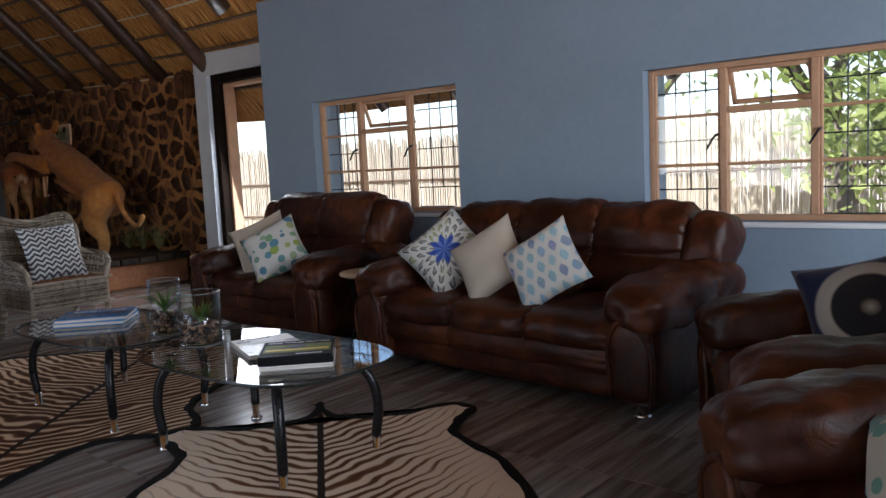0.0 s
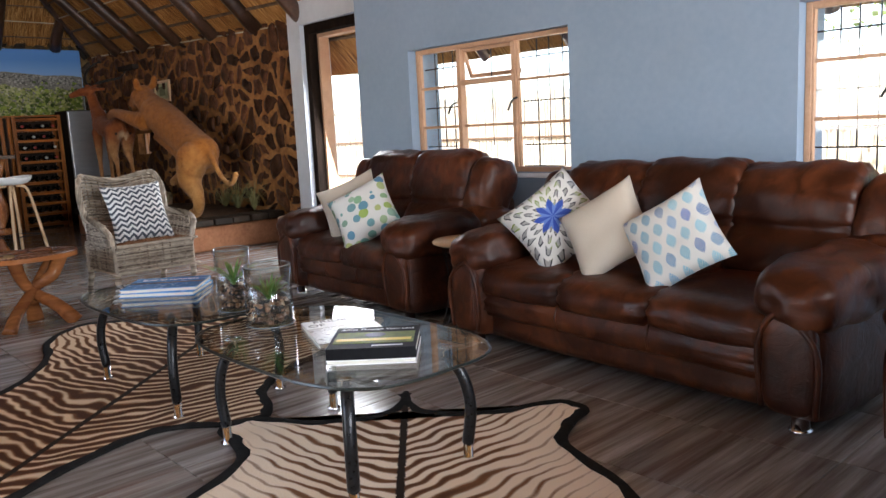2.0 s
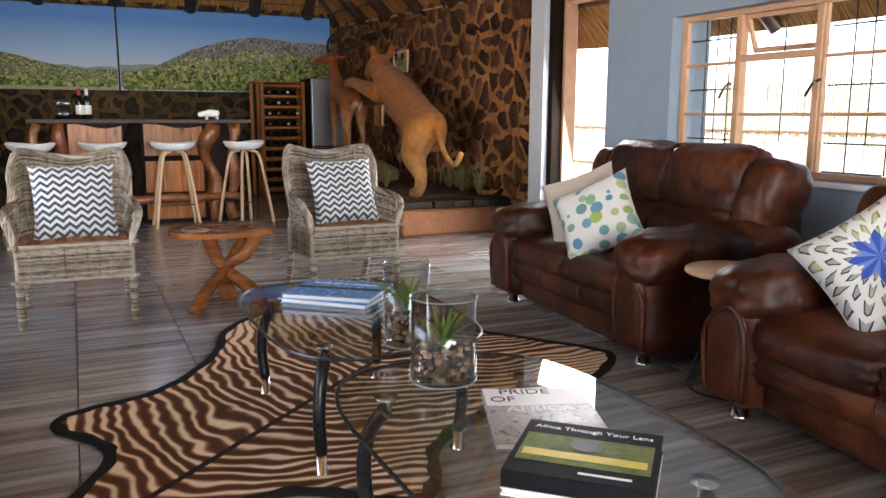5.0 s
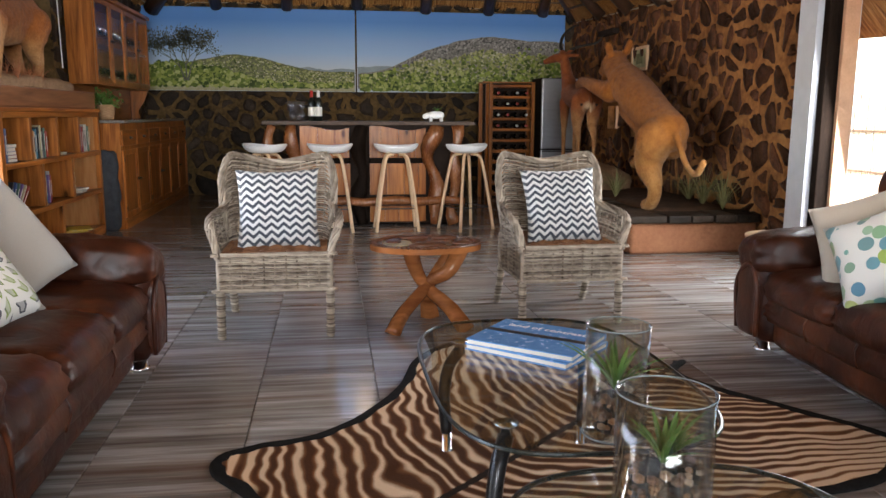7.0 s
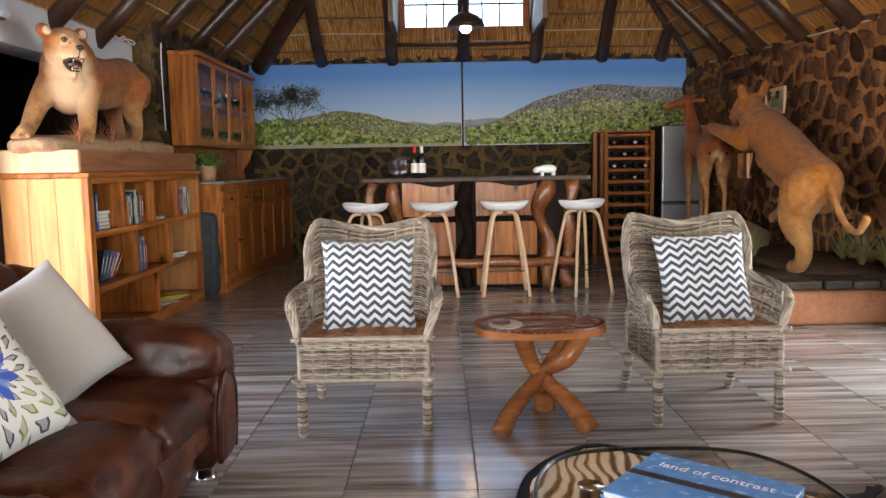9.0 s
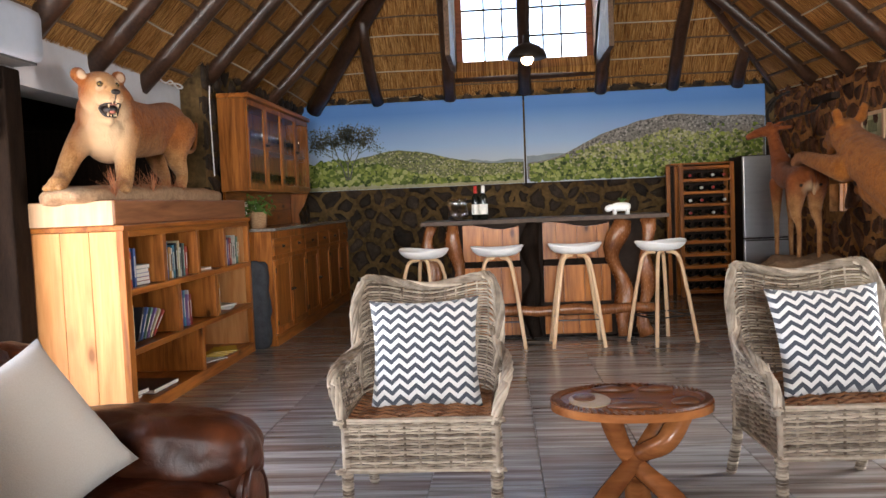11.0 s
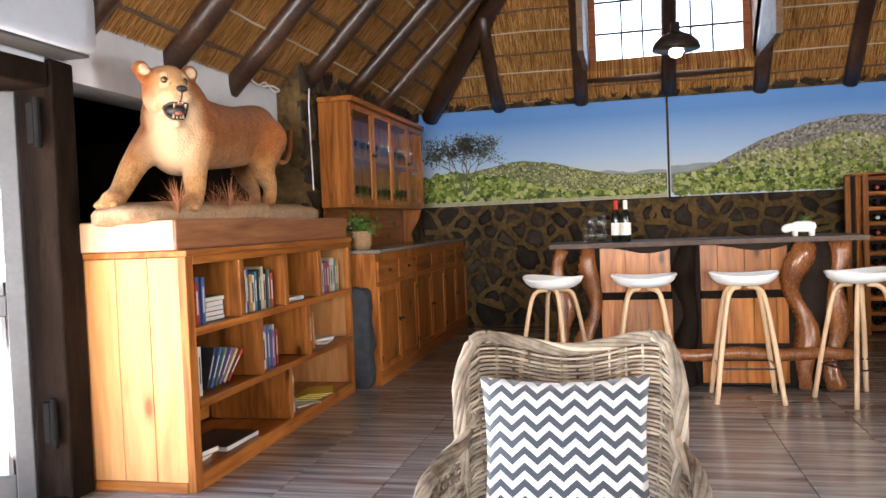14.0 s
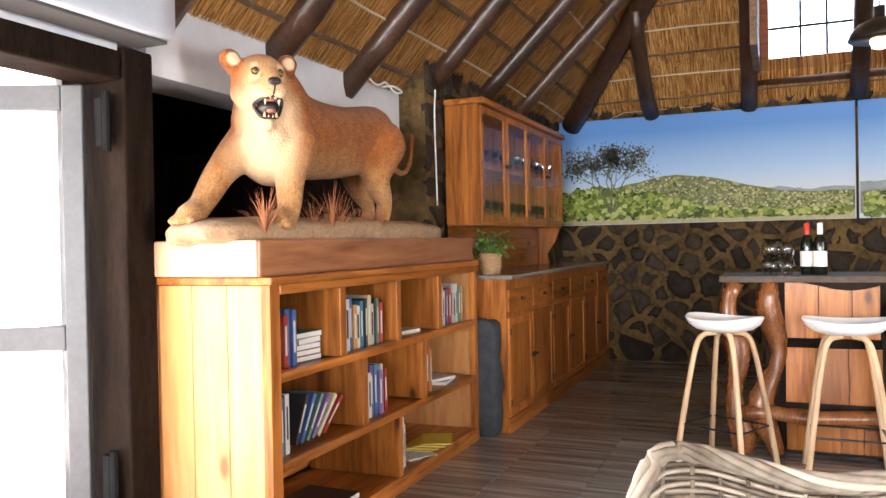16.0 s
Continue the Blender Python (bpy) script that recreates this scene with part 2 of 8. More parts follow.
def tube(bm, points, radii, sides=10, closed=True, wobble=0.0):
    """A round bar along points, its radius varying."""
    points = [Vector(p) for p in points]
    if not hasattr(radii, "__len__"):
        radii = [radii] * len(points)
    rings, side = [], None
    for i, p in enumerate(points):
        d = (points[min(i + 1, len(points) - 1)] - points[max(i - 1, 0)]).normalized()
        if side is None:
            side = d.orthogonal().normalized()
        side = (side - d * side.dot(d)).normalized()
        up = d.cross(side)
        ring = []
        for k in range(sides):
            an = 2 * math.pi * k / sides
            r = radii[i] * (1 + wobble * (noise.noise((p.x * 3 + k, p.y * 3, p.z * 3))))
            ring.append(bm.verts.new(p + side * (r * math.cos(an)) + up * (r * math.sin(an))))
        rings.append(ring)
    for a, b in zip(rings, rings[1:]):
        for k in range(sides):
            bm.faces.new((a[k], a[(k + 1) % sides], b[(k + 1) % sides], b[k]))
    if closed:
        bm.faces.new(rings[0][::-1])
        bm.faces.new(rings[-1])
    return bm


def spline(points, steps=6):
    """A smooth line through points."""
    pts = [Vector(p) for p in points]
    pts = [pts[0] * 2 - pts[1]] + pts + [pts[-1] * 2 - pts[-2]]
    out = []
    for i in range(1, len(pts) - 2):
        a, b, c, d = pts[i - 1 : i + 3]
        for k in range(steps):
            s = k / steps
            out.append(0.5 * (2 * b + (c - a) * s + (2 * a - 5 * b + 4 * c - d) * s * s + (3 * b - a - 3 * c + d) * s**3))
    out.append(pts[-2])
    return out


def lathe(bm, profile, sides=24, m=None):
    """A turned shape from (radius, height) pairs."""
    m = m or Matrix()
    rings = []
    for r, z in profile:
        rings.append([bm.verts.new(m @ Vector((r * math.cos(2 * math.pi * k / sides), r * math.sin(2 * math.pi * k / sides), z))) for k in range(sides)])
    for a, b in zip(rings, rings[1:]):
        for k in range(sides):
            bm.faces.new((a[k], a[(k + 1) % sides], b[(k + 1) % sides], b[k]))
    if profile[0][0] > 0:
        bm.faces.new(rings[0][::-1])
    if profile[-1][0] > 0:
        bm.faces.new(rings[-1])
    return bm


def prism(bm, outline, z0, z1, m=None):
    """A flat shape with thickness from a plan outline."""
    m = m or Matrix()
    lo = [bm.verts.new(m @ Vector((x, y, z0))) for x, y in outline]
    hi = [bm.verts.new(m @ Vector((x, y, z1))) for x, y in outline]
    n = len(outline)
    bm.faces.new(lo[::-1])
    bm.faces.new(hi)
    for k in range(n):
        bm.faces.new((lo[k], lo[(k + 1) % n], hi[(k + 1) % n], hi[k]))
    return bm


def pad(bm, size, m=None, power=4.0, res=10, crease=0.0, seed=0, sag=0.0):
    """A stuffed shape: a rounded block, swollen in the middle, with uneven folds."""
    m = m or Matrix()
    n, seen = res + 1, {}

    def vert(p):
        key = (round(p.x, 4), round(p.y, 4), round(p.z, 4))
        if key not in seen:
            k = (abs(p.x) ** power + abs(p.y) ** power + abs(p.z) ** power) ** (1 / power)
            q = p / k
            w = Vector((q.x * size[0] / 2, q.y * size[1] / 2, q.z * size[2] / 2))
            if crease:
                w += w.normalized() * crease * noise.fractal(Vector((w.x * 5 + seed, w.y * 5, w.z * 5)), 0.8, 2.2, 3)
            if sag and q.z > 0:
                w.z -= sag * (1 - q.x * q.x) * (1 - q.y * q.y)
            seen[key] = bm.verts.new(m @ w)
        return seen[key]

    for axis in range(3):
        for sign in (-1, 1):
            def at(i, j):
                c = [0.0, 0.0, 0.0]
                c[axis], c[(axis + 1) % 3], c[(axis + 2) % 3] = sign, math.tan((2 * i / n - 1) * math.pi / 4), math.tan((2 * j / n - 1) * math.pi / 4)
                return vert(Vector(c))
            for i in range(n):
                for j in range(n):
                    q = (at(i, j), at(i + 1, j), at(i + 1, j + 1), at(i, j + 1))
                    bm.faces.new(q if sign > 0 else q[::-1])
    return bm

# ---- the large structure ----
STONE_Y = 5.3
FAR, LEFT, LEFT2, RIGHT, WIN, REAR = -13.6, -1.2, -1.0, 5.15, 4.87, 3.4
LEFT_EAVE, RIGHT_EAVE, FAR_EAVE, RIDGE_Y = 2.42, 2.48, 2.72, 1.98


def structure(name, bm, material, label, category, smooth=0.0):
    return tagged(part(name, bm, material, None, "", smooth), label, category, kind="structure")


def wall_boxes(spans):
    bm = bmesh.new()
    for lo, hi in spans:
        box(bm, lo, hi)
    return bm


structure("floor", one_box((FAR - 0.3, LEFT - 0.3, -0.2), (REAR + 0.3, RIGHT + 0.4, -0.012)), M["grout"], "tile grout and screed under the wood-look tiles", "floor")

# far wall of field stone, with the dormer's window above it
wall_far = structure("wall_far", wall_boxes([((FAR - 0.3, LEFT - 0.3, -0.1), (FAR, RIGHT + 0.45, FAR_EAVE + 0.12))]), M["mortar_grey"], "dark field stone wall behind the bar", "stone wall")
wall_right = structure("wall_right", wall_boxes([
    ((FAR, STONE_Y, -0.1), (-7.4, STONE_Y + 0.3, 1.0)), ((FAR, STONE_Y, 1.3), (-7.4, STONE_Y + 0.3, 2.9)),
    ((FAR, STONE_Y, 1.0), (-11.95, STONE_Y + 0.3, 1.3)), ((-11.5, STONE_Y, 1.0), (-7.4, STONE_Y + 0.3, 1.3)),
]), M["mortar"], "brown field stone wall with ochre mortar", "stone wall")
DOOR_X0, DOOR_X1, DOOR_TOP = -7.2, -6.05, 2.24
structure("wall_door", wall_boxes([
    ((-7.42, RIGHT, -0.1), (DOOR_X0, RIGHT + 0.35, 2.75)),
    ((DOOR_X0, RIGHT, DOOR_TOP), (-5.9, RIGHT + 0.35, 2.75)),
    ((DOOR_X1, RIGHT, -0.1), (-5.9, RIGHT + 0.35, DOOR_TOP)),
]), M["grey_paint"], "pale grey plastered wall round the open side door", "wall")


def wall_with_holes(x0, x1, y0, y1, z0, z1, holes):
    """A straight wall along x with window holes (x0, x1, z0, z1), in order."""
    bm, x = bmesh.new(), x0
    for a, b, c, d in holes:
        box(bm, (x, y0, z0), (a, y1, z1))
        box(bm, (a, y0, z0), (b, y1, c))
        box(bm, (a, y0, d), (b, y1, z1))
        x = b
    box(bm, (x, y0, z0), (x1, y1, z1))
    return bm


W1, W2 = (-5.23, -3.625, 0.82, 1.775), (-2.145, -0.66, 0.77, 1.7)
structure("wall_window", wall_with_holes(-5.9, REAR, WIN, WIN + 0.32, -0.1, 2.95, [W1, W2]), M["wall_paint"], "grey-blue painted plaster wall with two windows", "wall")

# left wall: stone behind the kitchen, a dark passage behind the bookshelf, the glass door
wall_left = structure("wall_left", wall_boxes([
    ((FAR, LEFT2 - 0.3, -0.1), (-9.9, LEFT2, 2.75)),
]), M["mortar_grey"], "dark field stone wall behind the cabinets", "stone wall")
structure("wall_lintel", wall_boxes([
    ((-9.9, LEFT - 0.28, 2.08), (-7.46, LEFT, 2.6)),
]), M["grey_paint"], "pale grey plastered beam over the passage", "wall")
structure("wall_patio", wall_boxes([
    ((-7.3, LEFT - 0.28, 2.1), (REAR, LEFT, 2.6)),
    ((-2.8, LEFT - 0.28, -0.1), (REAR, LEFT, 2.1)),
]), M["grey_paint"], "pale grey plastered wall over the patio door", "wall")
# passage linings are coloured near-black to hold the passage's shade
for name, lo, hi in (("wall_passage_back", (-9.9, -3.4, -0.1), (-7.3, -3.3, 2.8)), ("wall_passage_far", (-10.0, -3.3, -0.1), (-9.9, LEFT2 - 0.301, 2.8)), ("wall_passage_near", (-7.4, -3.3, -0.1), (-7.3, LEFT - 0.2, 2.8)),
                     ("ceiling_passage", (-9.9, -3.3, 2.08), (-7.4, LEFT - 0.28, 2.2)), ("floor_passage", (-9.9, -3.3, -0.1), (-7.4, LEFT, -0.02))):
    structure(name, one_box(lo, hi), M["dark_wood_and_shade"], "passage behind the bookshelf, its darkness painted into the lining", "wall")
# white wall added over the passage's outer side to look like bright outdoors
structure("wall_outside", wall_boxes([((-7.29, -3.42, -0.2), (-7.26, LEFT - 0.3, 2.8))]), M["white_paint"], "added white wall that stands for the bright outdoors", "wall")
structure("wall_rear", wall_boxes([
    ((REAR, LEFT - 0.3, -0.1), (REAR + 0.3, RIGHT, 0.6)), ((REAR, LEFT - 0.3, 2.4), (REAR + 0.3, RIGHT, 6.2)),
    ((REAR, LEFT - 0.3, 0.6), (REAR + 0.3, 0.1, 2.4)), ((REAR, 3.7, 0.6), (REAR + 0.3, RIGHT, 2.4)),
]), M["wall_paint"], "grey-blue wall with a wide window", "wall")


# thatched hip roof: three slopes of 45 degrees
def slope(name, corners, along):
    bm = bmesh.new()
    uv = bm.loops.layers.uv.new("UVMap")
    vs = [bm.verts.new(c) for c in corners]
    f = bm.faces.new(vs)
    for loop in f.loops:
        c = loop.vert.co
        loop[uv].uv = ((c.x if along == "x" else c.y), c.z * 1.414)
    up = f.normal.copy() if f.normal.length else Vector((0, 0, 1))
    f.normal_update()
    ret = bmesh.ops.extrude_face_region(bm, geom=[f])
    n = f.normal if f.normal.z > 0 else -f.normal
    for v in ret["geom"]:
        if isinstance(v, bmesh.types.BMVert):
            v.co += n * 0.22
    return part(name, bm, M["thatch"], None)


RIDGE_Z = LEFT_EAVE + RIDGE_Y - LEFT
HIP_X = FAR + RIDGE_Z - FAR_EAVE
D = 0.3
roof = []
roof.append(slope("ceiling_left", [(FAR + LEFT_EAVE - FAR_EAVE - D, LEFT - D, LEFT_EAVE - D), (REAR + 0.3, LEFT - D, LEFT_EAVE - D), (REAR + 0.3, RIDGE_Y, RIDGE_Z), (HIP_X, RIDGE_Y, RIDGE_Z)], "x"))


def right_z(x, y):
    """Underside of the right slope, which sags a little towards the camera's end."""
    k = min(max((x - FAR) / 6.6, 0), 1)
    return RIDGE_Z - (y - RIDGE_Y) * (0.915 * (1 - k) + 0.994 * k)


def right_hip(s):
    return FAR + s * (HIP_X - FAR), 5.15 + 0.26 + s * (RIDGE_Y - 5.41)


bm = bmesh.new()
uv = bm.loops.layers.uv.new("UVMap")
grid = []
for i in range(13):
    row = []
    for j in range(7):
        s = j / 6
        y = 5.85 + (RIDGE_Y - 5.85) * s
        x0 = FAR + (5.41 - y) / (5.41 - RIDGE_Y) * (HIP_X - FAR)
        x = x0 + (REAR + 0.3 - x0) * (i / 12) ** 1.3
        row.append(bm.verts.new((x, y, right_z(x, y))))
    grid.append(row)
for i in range(12):
    for j in range(6):
        f = bm.faces.new((grid[i][j], grid[i + 1][j], grid[i + 1][j + 1], grid[i][j + 1]))
        for loop in f.loops:
            loop[uv].uv = (loop.vert.co.x, loop.vert.co.z * 1.414)
ret = bmesh.ops.extrude_face_region(bm, geom=list(bm.faces))
for v in ret["geom"]:
    if isinstance(v, bmesh.types.BMVert):
        v.co += Vector((0, 0.15, 0.15))
roof.append(part("ceiling_right", bm, M["thatch"]))
for ob in roof:
    tagged(ob, "golden straw thatch seen from below", "thatched roof", kind="structure")
# the far slope has the dormer's hole
DY0, DY1, DZ0, DZ1 = 1.14, 2.95, 2.98, 4.25
fx = lambda z: FAR + z - FAR_EAVE
hip = lambda z: (LEFT + z - LEFT_EAVE, 5.41 - (z - FAR_EAVE) / (RIDGE_Z - FAR_EAVE) * (5.41 - RIDGE_Y))
bits = []
z0, z1 = FAR_EAVE - 0.5, DZ0
bits.append([(fx(z0), hip(z0)[0], z0), (fx(z0), hip(z0)[1], z0), (fx(z1), hip(z1)[1], z1), (fx(z1), hip(z1)[0], z1)])
bits.append([(fx(DZ0), hip(DZ0)[0], DZ0), (fx(DZ0), DY0, DZ0), (fx(DZ1), DY0, DZ1), (fx(DZ1), hip(DZ1)[0], DZ1)])
bits.append([(fx(DZ0), DY1, DZ0), (fx(DZ0), hip(DZ0)[1], DZ0), (fx(DZ1), hip(DZ1)[1], DZ1), (fx(DZ1), DY1, DZ1)])
bits.append([(fx(DZ1), hip(DZ1)[0], DZ1), (fx(DZ1), hip(DZ1)[1], DZ1), (HIP_X, RIDGE_Y, RIDGE_Z)])
bm = bmesh.new()
uv = bm.loops.layers.uv.new("UVMap")
for c in bits:
    f = bm.faces.new([bm.verts.new(p) for p in c])
    for loop in f.loops:
        loop[uv].uv = (loop.vert.co.y, loop.vert.co.z * 1.414)
    ret = bmesh.ops.extrude_face_region(bm, geom=[f])
    for v in ret["geom"]:
        if isinstance(v, bmesh.types.BMVert):
            v.co += Vector((-0.15, 0, 0.15))
tagged(part("ceiling_far", bm, M["thatch"]), "golden straw thatch over the bar", "thatched roof", kind="structure")
# dormer cheeks and lid
structure("dormer", wall_boxes([
    ((-14.2, DY0 - 0.06, 2.97), (fx(DZ1), DY0, DZ1 + 0.1)), ((-14.2, DY1, 2.97), (fx(DZ1), DY1 + 0.06, DZ1 + 0.1)), ((-14.2, DY0 - 0.06, DZ1), (fx(DZ1) + 0.2, DY1 + 0.06, DZ1 + 0.1)),
]), M["batten"], "brown timber sides of the dormer", "dormer")

# outside ground to the horizon
M["ground"] = surface("pale_sandy_ground", (0.5, 0.43, 0.33), (0.66, 0.58, 0.46), 0.6, 0.9, relief=0.4)
bm = bmesh.new()
bmesh.ops.create_grid(bm, x_segments=1, y_segments=1, size=400, matrix=Matrix.Translation((0, 0, -0.21)))
structure("ground", bm, M["ground"], "pale bare sandy ground", "ground")


# ---- roof poles and laths ----
def pole(name, a, b, r0, r1, material="pole", label="", parent=None, sides=10):
    """A peeled gum pole, a little crooked."""
    a, b = Vector(a), Vector(b)
    n = max(4, int((b - a).length / 0.35))
    pts, rad = [], []
    bend = Vector((random.uniform(-1, 1), random.uniform(-1, 1), random.uniform(-1, 1))) * 0.03
    for i in range(n + 1):
        s = i / n
        pts.append(a.lerp(b, s) + bend * math.sin(math.pi * s))
        rad.append(r0 + (r1 - r0) * s)
    return part(name, tube(bmesh.new(), pts, rad, sides, wobble=0.12), M[material], parent, label, smooth=0.9)


def roof_pole(a, b, r0=0.085, r1=0.07, group="roof poles"):
    ob = pole("roof_pole", a, b, r0, r1)
    return tagged(ob, "dark varnished round pole under the thatch", "roof pole", group, kind="structure")


LOW = 0.075
for x in (-8.4, -9.2, -10.15, -11.1, -12.05, -7.55, -6.6, -5.6, -4.6, -3.6, -2.6, -1.6, -0.6, 0.4, 1.4, 2.4):
    top = min(1.0, (x - FAR) / (HIP_X - FAR))
    y1 = LEFT + 0.25 + (RIDGE_Y - LEFT - 0.25) * (top if x < HIP_X else 1)
    y0 = LEFT - 0.05 if x > -9.8 else LEFT2 - 0.12
    roof_pole((x, y0, LEFT_EAVE + (y0 - LEFT) - 0.06), (x, y1 - 0.05, LEFT_EAVE + (y1 - LEFT) - 0.13))
for x in (-12.2, -11.2, -10.2, -9.2, -8.2, -7.25, -6.3, -5.3, -4.35, -3.4, -2.4, -1.4, -0.4, 0.6, 1.6, 2.6):
    top = min(1.0, (x - FAR) / (HIP_X - FAR))
    y1 = 5.3 + (RIDGE_Y - 5.3) * top
    y0 = 6.1 if x > -7.2 else 5.25
    if y0 > 5.3:
        roof_pole((x, 4.8, right_z(x, 4.8) - 0.07), (x, y1 + 0.05, right_z(x, y1) - 0.13))
        roof_pole((x + 0.05, 5.8, right_z(x, 5.8) - 0.06), (x, 5.22, right_z(x, 5.22) - 0.06), 0.05, 0.05, "veranda poles")
    else:
        roof_pole((x, y0, right_z(x, y0) - 0.07), (x, y1 + 0.05, right_z(x, y1) - 0.13))
for y in (0.045, 1.03, 3.03, 3.97, 4.8):
    s = min((y - hip(FAR_EAVE)[0]) / (RIDGE_Y - hip(FAR_EAVE)[0]), (5.41 - y) / (5.41 - RIDGE_Y), 1.0)
    z1 = FAR_EAVE + s * (RIDGE_Z - FAR_EAVE)
    roof_pole((FAR + 0.03, y, FAR_EAVE - 0.05), (fx(z1) + 0.1, y, z1 - 0.12), 0.085, 0.07)
roof_pole((FAR + 0.1, 2.03, FAR_EAVE - 0.02), (fx(RIDGE_Z) + 0.1, 2.03, RIDGE_Z - 0.15), 0.085, 0.075)
roof_pole((FAR + 0.05, hip(FAR_EAVE)[0] + 0.06, FAR_EAVE - 0.12), (HIP_X + 0.1, RIDGE_Y, RIDGE_Z - 0.16), 0.11, 0.08)
roof_pole((FAR + 0.05, 5.35, FAR_EAVE - 0.1), (HIP_X + 0.1, RIDGE_Y, RIDGE_Z - 0.16), 0.1, 0.08)
roof_pole((HIP_X, RIDGE_Y, RIDGE_Z - 0.12), (REAR, RIDGE_Y, RIDGE_Z - 0.12), 0.09, 0.08)
# sill log under the dormer window
roof_pole((FAR + 0.12, DY0 - 0.05, 2.93), (FAR + 0.12, DY1 + 0.1, 2.93), 0.075, 0.07)


def laths():
    """Thin laths and binding ropes across the thatch."""
    lath, rope = bmesh.new(), bmesh.new()

    def bar(bm, a, b, r):
        a, b = Vector(a), Vector(b)
        n = max(2, int((b - a).length / 0.5))
        pts = [a.lerp(b, i / n) + Vector((0, random.uniform(-1, 1), random.uniform(-1, 1))) * 0.012 for i in range(n + 1)]
        tube(bm, pts, r, 5)

    k = 0
    d = 0.16
    while d < 4.4:
        h = d * 0.7071
        xs = FAR + LEFT_EAVE - FAR_EAVE + h
        light = k % 3 == 1
        off = -0.022
        bar(rope if light else lath, (max(xs, FAR) + 0.05, LEFT + h, LEFT_EAVE + h + off), (REAR, LEFT + h, LEFT_EAVE + h + off), 0.009 if light else 0.018)
        y = 5.6 - h
        if y > RIDGE_Y:
            xs = FAR + (5.41 - y) / (5.41 - RIDGE_Y) * (HIP_X - FAR)
            pts = [(max(xs, FAR) + 0.05 + (REAR - max(xs, FAR)) * i / 20) for i in range(21)]
            tube(rope if light else lath, [(x, y, right_z(x, y) - 0.02) for x in pts], 0.009 if light else 0.018, 5)
        z = FAR_EAVE + h
        a, b = hip(z)
        if b > a and z < RIDGE_Z:
            spans = [(a + 0.05, b - 0.05)] if not DZ0 < z < DZ1 else [(a + 0.05, DY0 - 0.05), (DY1 + 0.05, b - 0.05)]
            for p, q in spans:
                if q > p:
                    bar(rope if k % 2 else lath, (fx(z) + 0.02, p, z - 0.01), (fx(z) + 0.02, q, z - 0.01), 0.008 if k % 2 else 0.011)
        d += 0.27
        k += 1
    for name, bm, mat_name, label in (("roof_laths", lath, "batten", "thin dark laths tied across the thatch"), ("binding_ropes", rope, "string", "pale ropes that bind the thatch")):
        tagged(part(name, bm, M[mat_name]), label, name.replace("_", " "), kind="structure")


laths()


def straw():
    """Loose straw ends that stand out from the thatch near the eaves."""
    bm = bmesh.new()
    rng = random.Random(4)

    def blade(p, d, side, n):
        w = 0.0035
        q = p + d
        bm.faces.new([bm.verts.new(c) for c in (p - side * w, p + side * w, q + side * w * 0.4 + n)])

    for _ in range(26000):
        x, s = rng.uniform(-12.9, -4.5), rng.random() ** 1.3 * 2.6
        if x < FAR + 0.3 + s:
            continue
        l = rng.uniform(0.1, 0.3) * 0.7071
        blade(Vector((x, LEFT + s, LEFT_EAVE + s - 0.012)), Vector((rng.uniform(-0.02, 0.02), -l, -l - rng.uniform(0, 0.014))), Vector((1, 0, 0)), Vector((0, 0, -0.008)))
    for _ in range(16000):
        y, s = rng.uniform(-0.7, 5.2), rng.random() * 1.9
        z = FAR_EAVE + s
        a, b = hip(z)
        if not a < y < b or (DY0 - 0.03 < y < DY1 + 0.03 and DZ0 - 0.1 < z < DZ1 + 0.35):
            continue
        l = rng.uniform(0.1, 0.3) * 0.7071
        blade(Vector((fx(z) + 0.012, y, z)), Vector((-l + rng.uniform(0, 0.012), rng.uniform(-0.02, 0.02), -l)), Vector((0, 1, 0)), Vector((0.008, 0, 0)))
    m, t, b = shade("loose_straw", 0.7)
    geo = t.nodes.new("ShaderNodeNewGeometry")
    t.links.new(ramp(t, geo.outputs["Random Per Island"], [(0.0, (0.08, 0.032, 0.009)), (0.5, (0.34, 0.16, 0.044)), (1.0, (0.66, 0.38, 0.14))]), b.inputs["Base Color"])
    tagged(part("loose_straw", bm, m), "loose golden straw ends hanging from the thatch", "straw", kind="stuff")


straw()


# ---- windows and doors ----
def bar_box(bm, x0, x1, y0, y1, z0, z1, bevel=0.004):
    box(bm, (x0, y0, z0), (x1, y1, z1), bevel, 1)


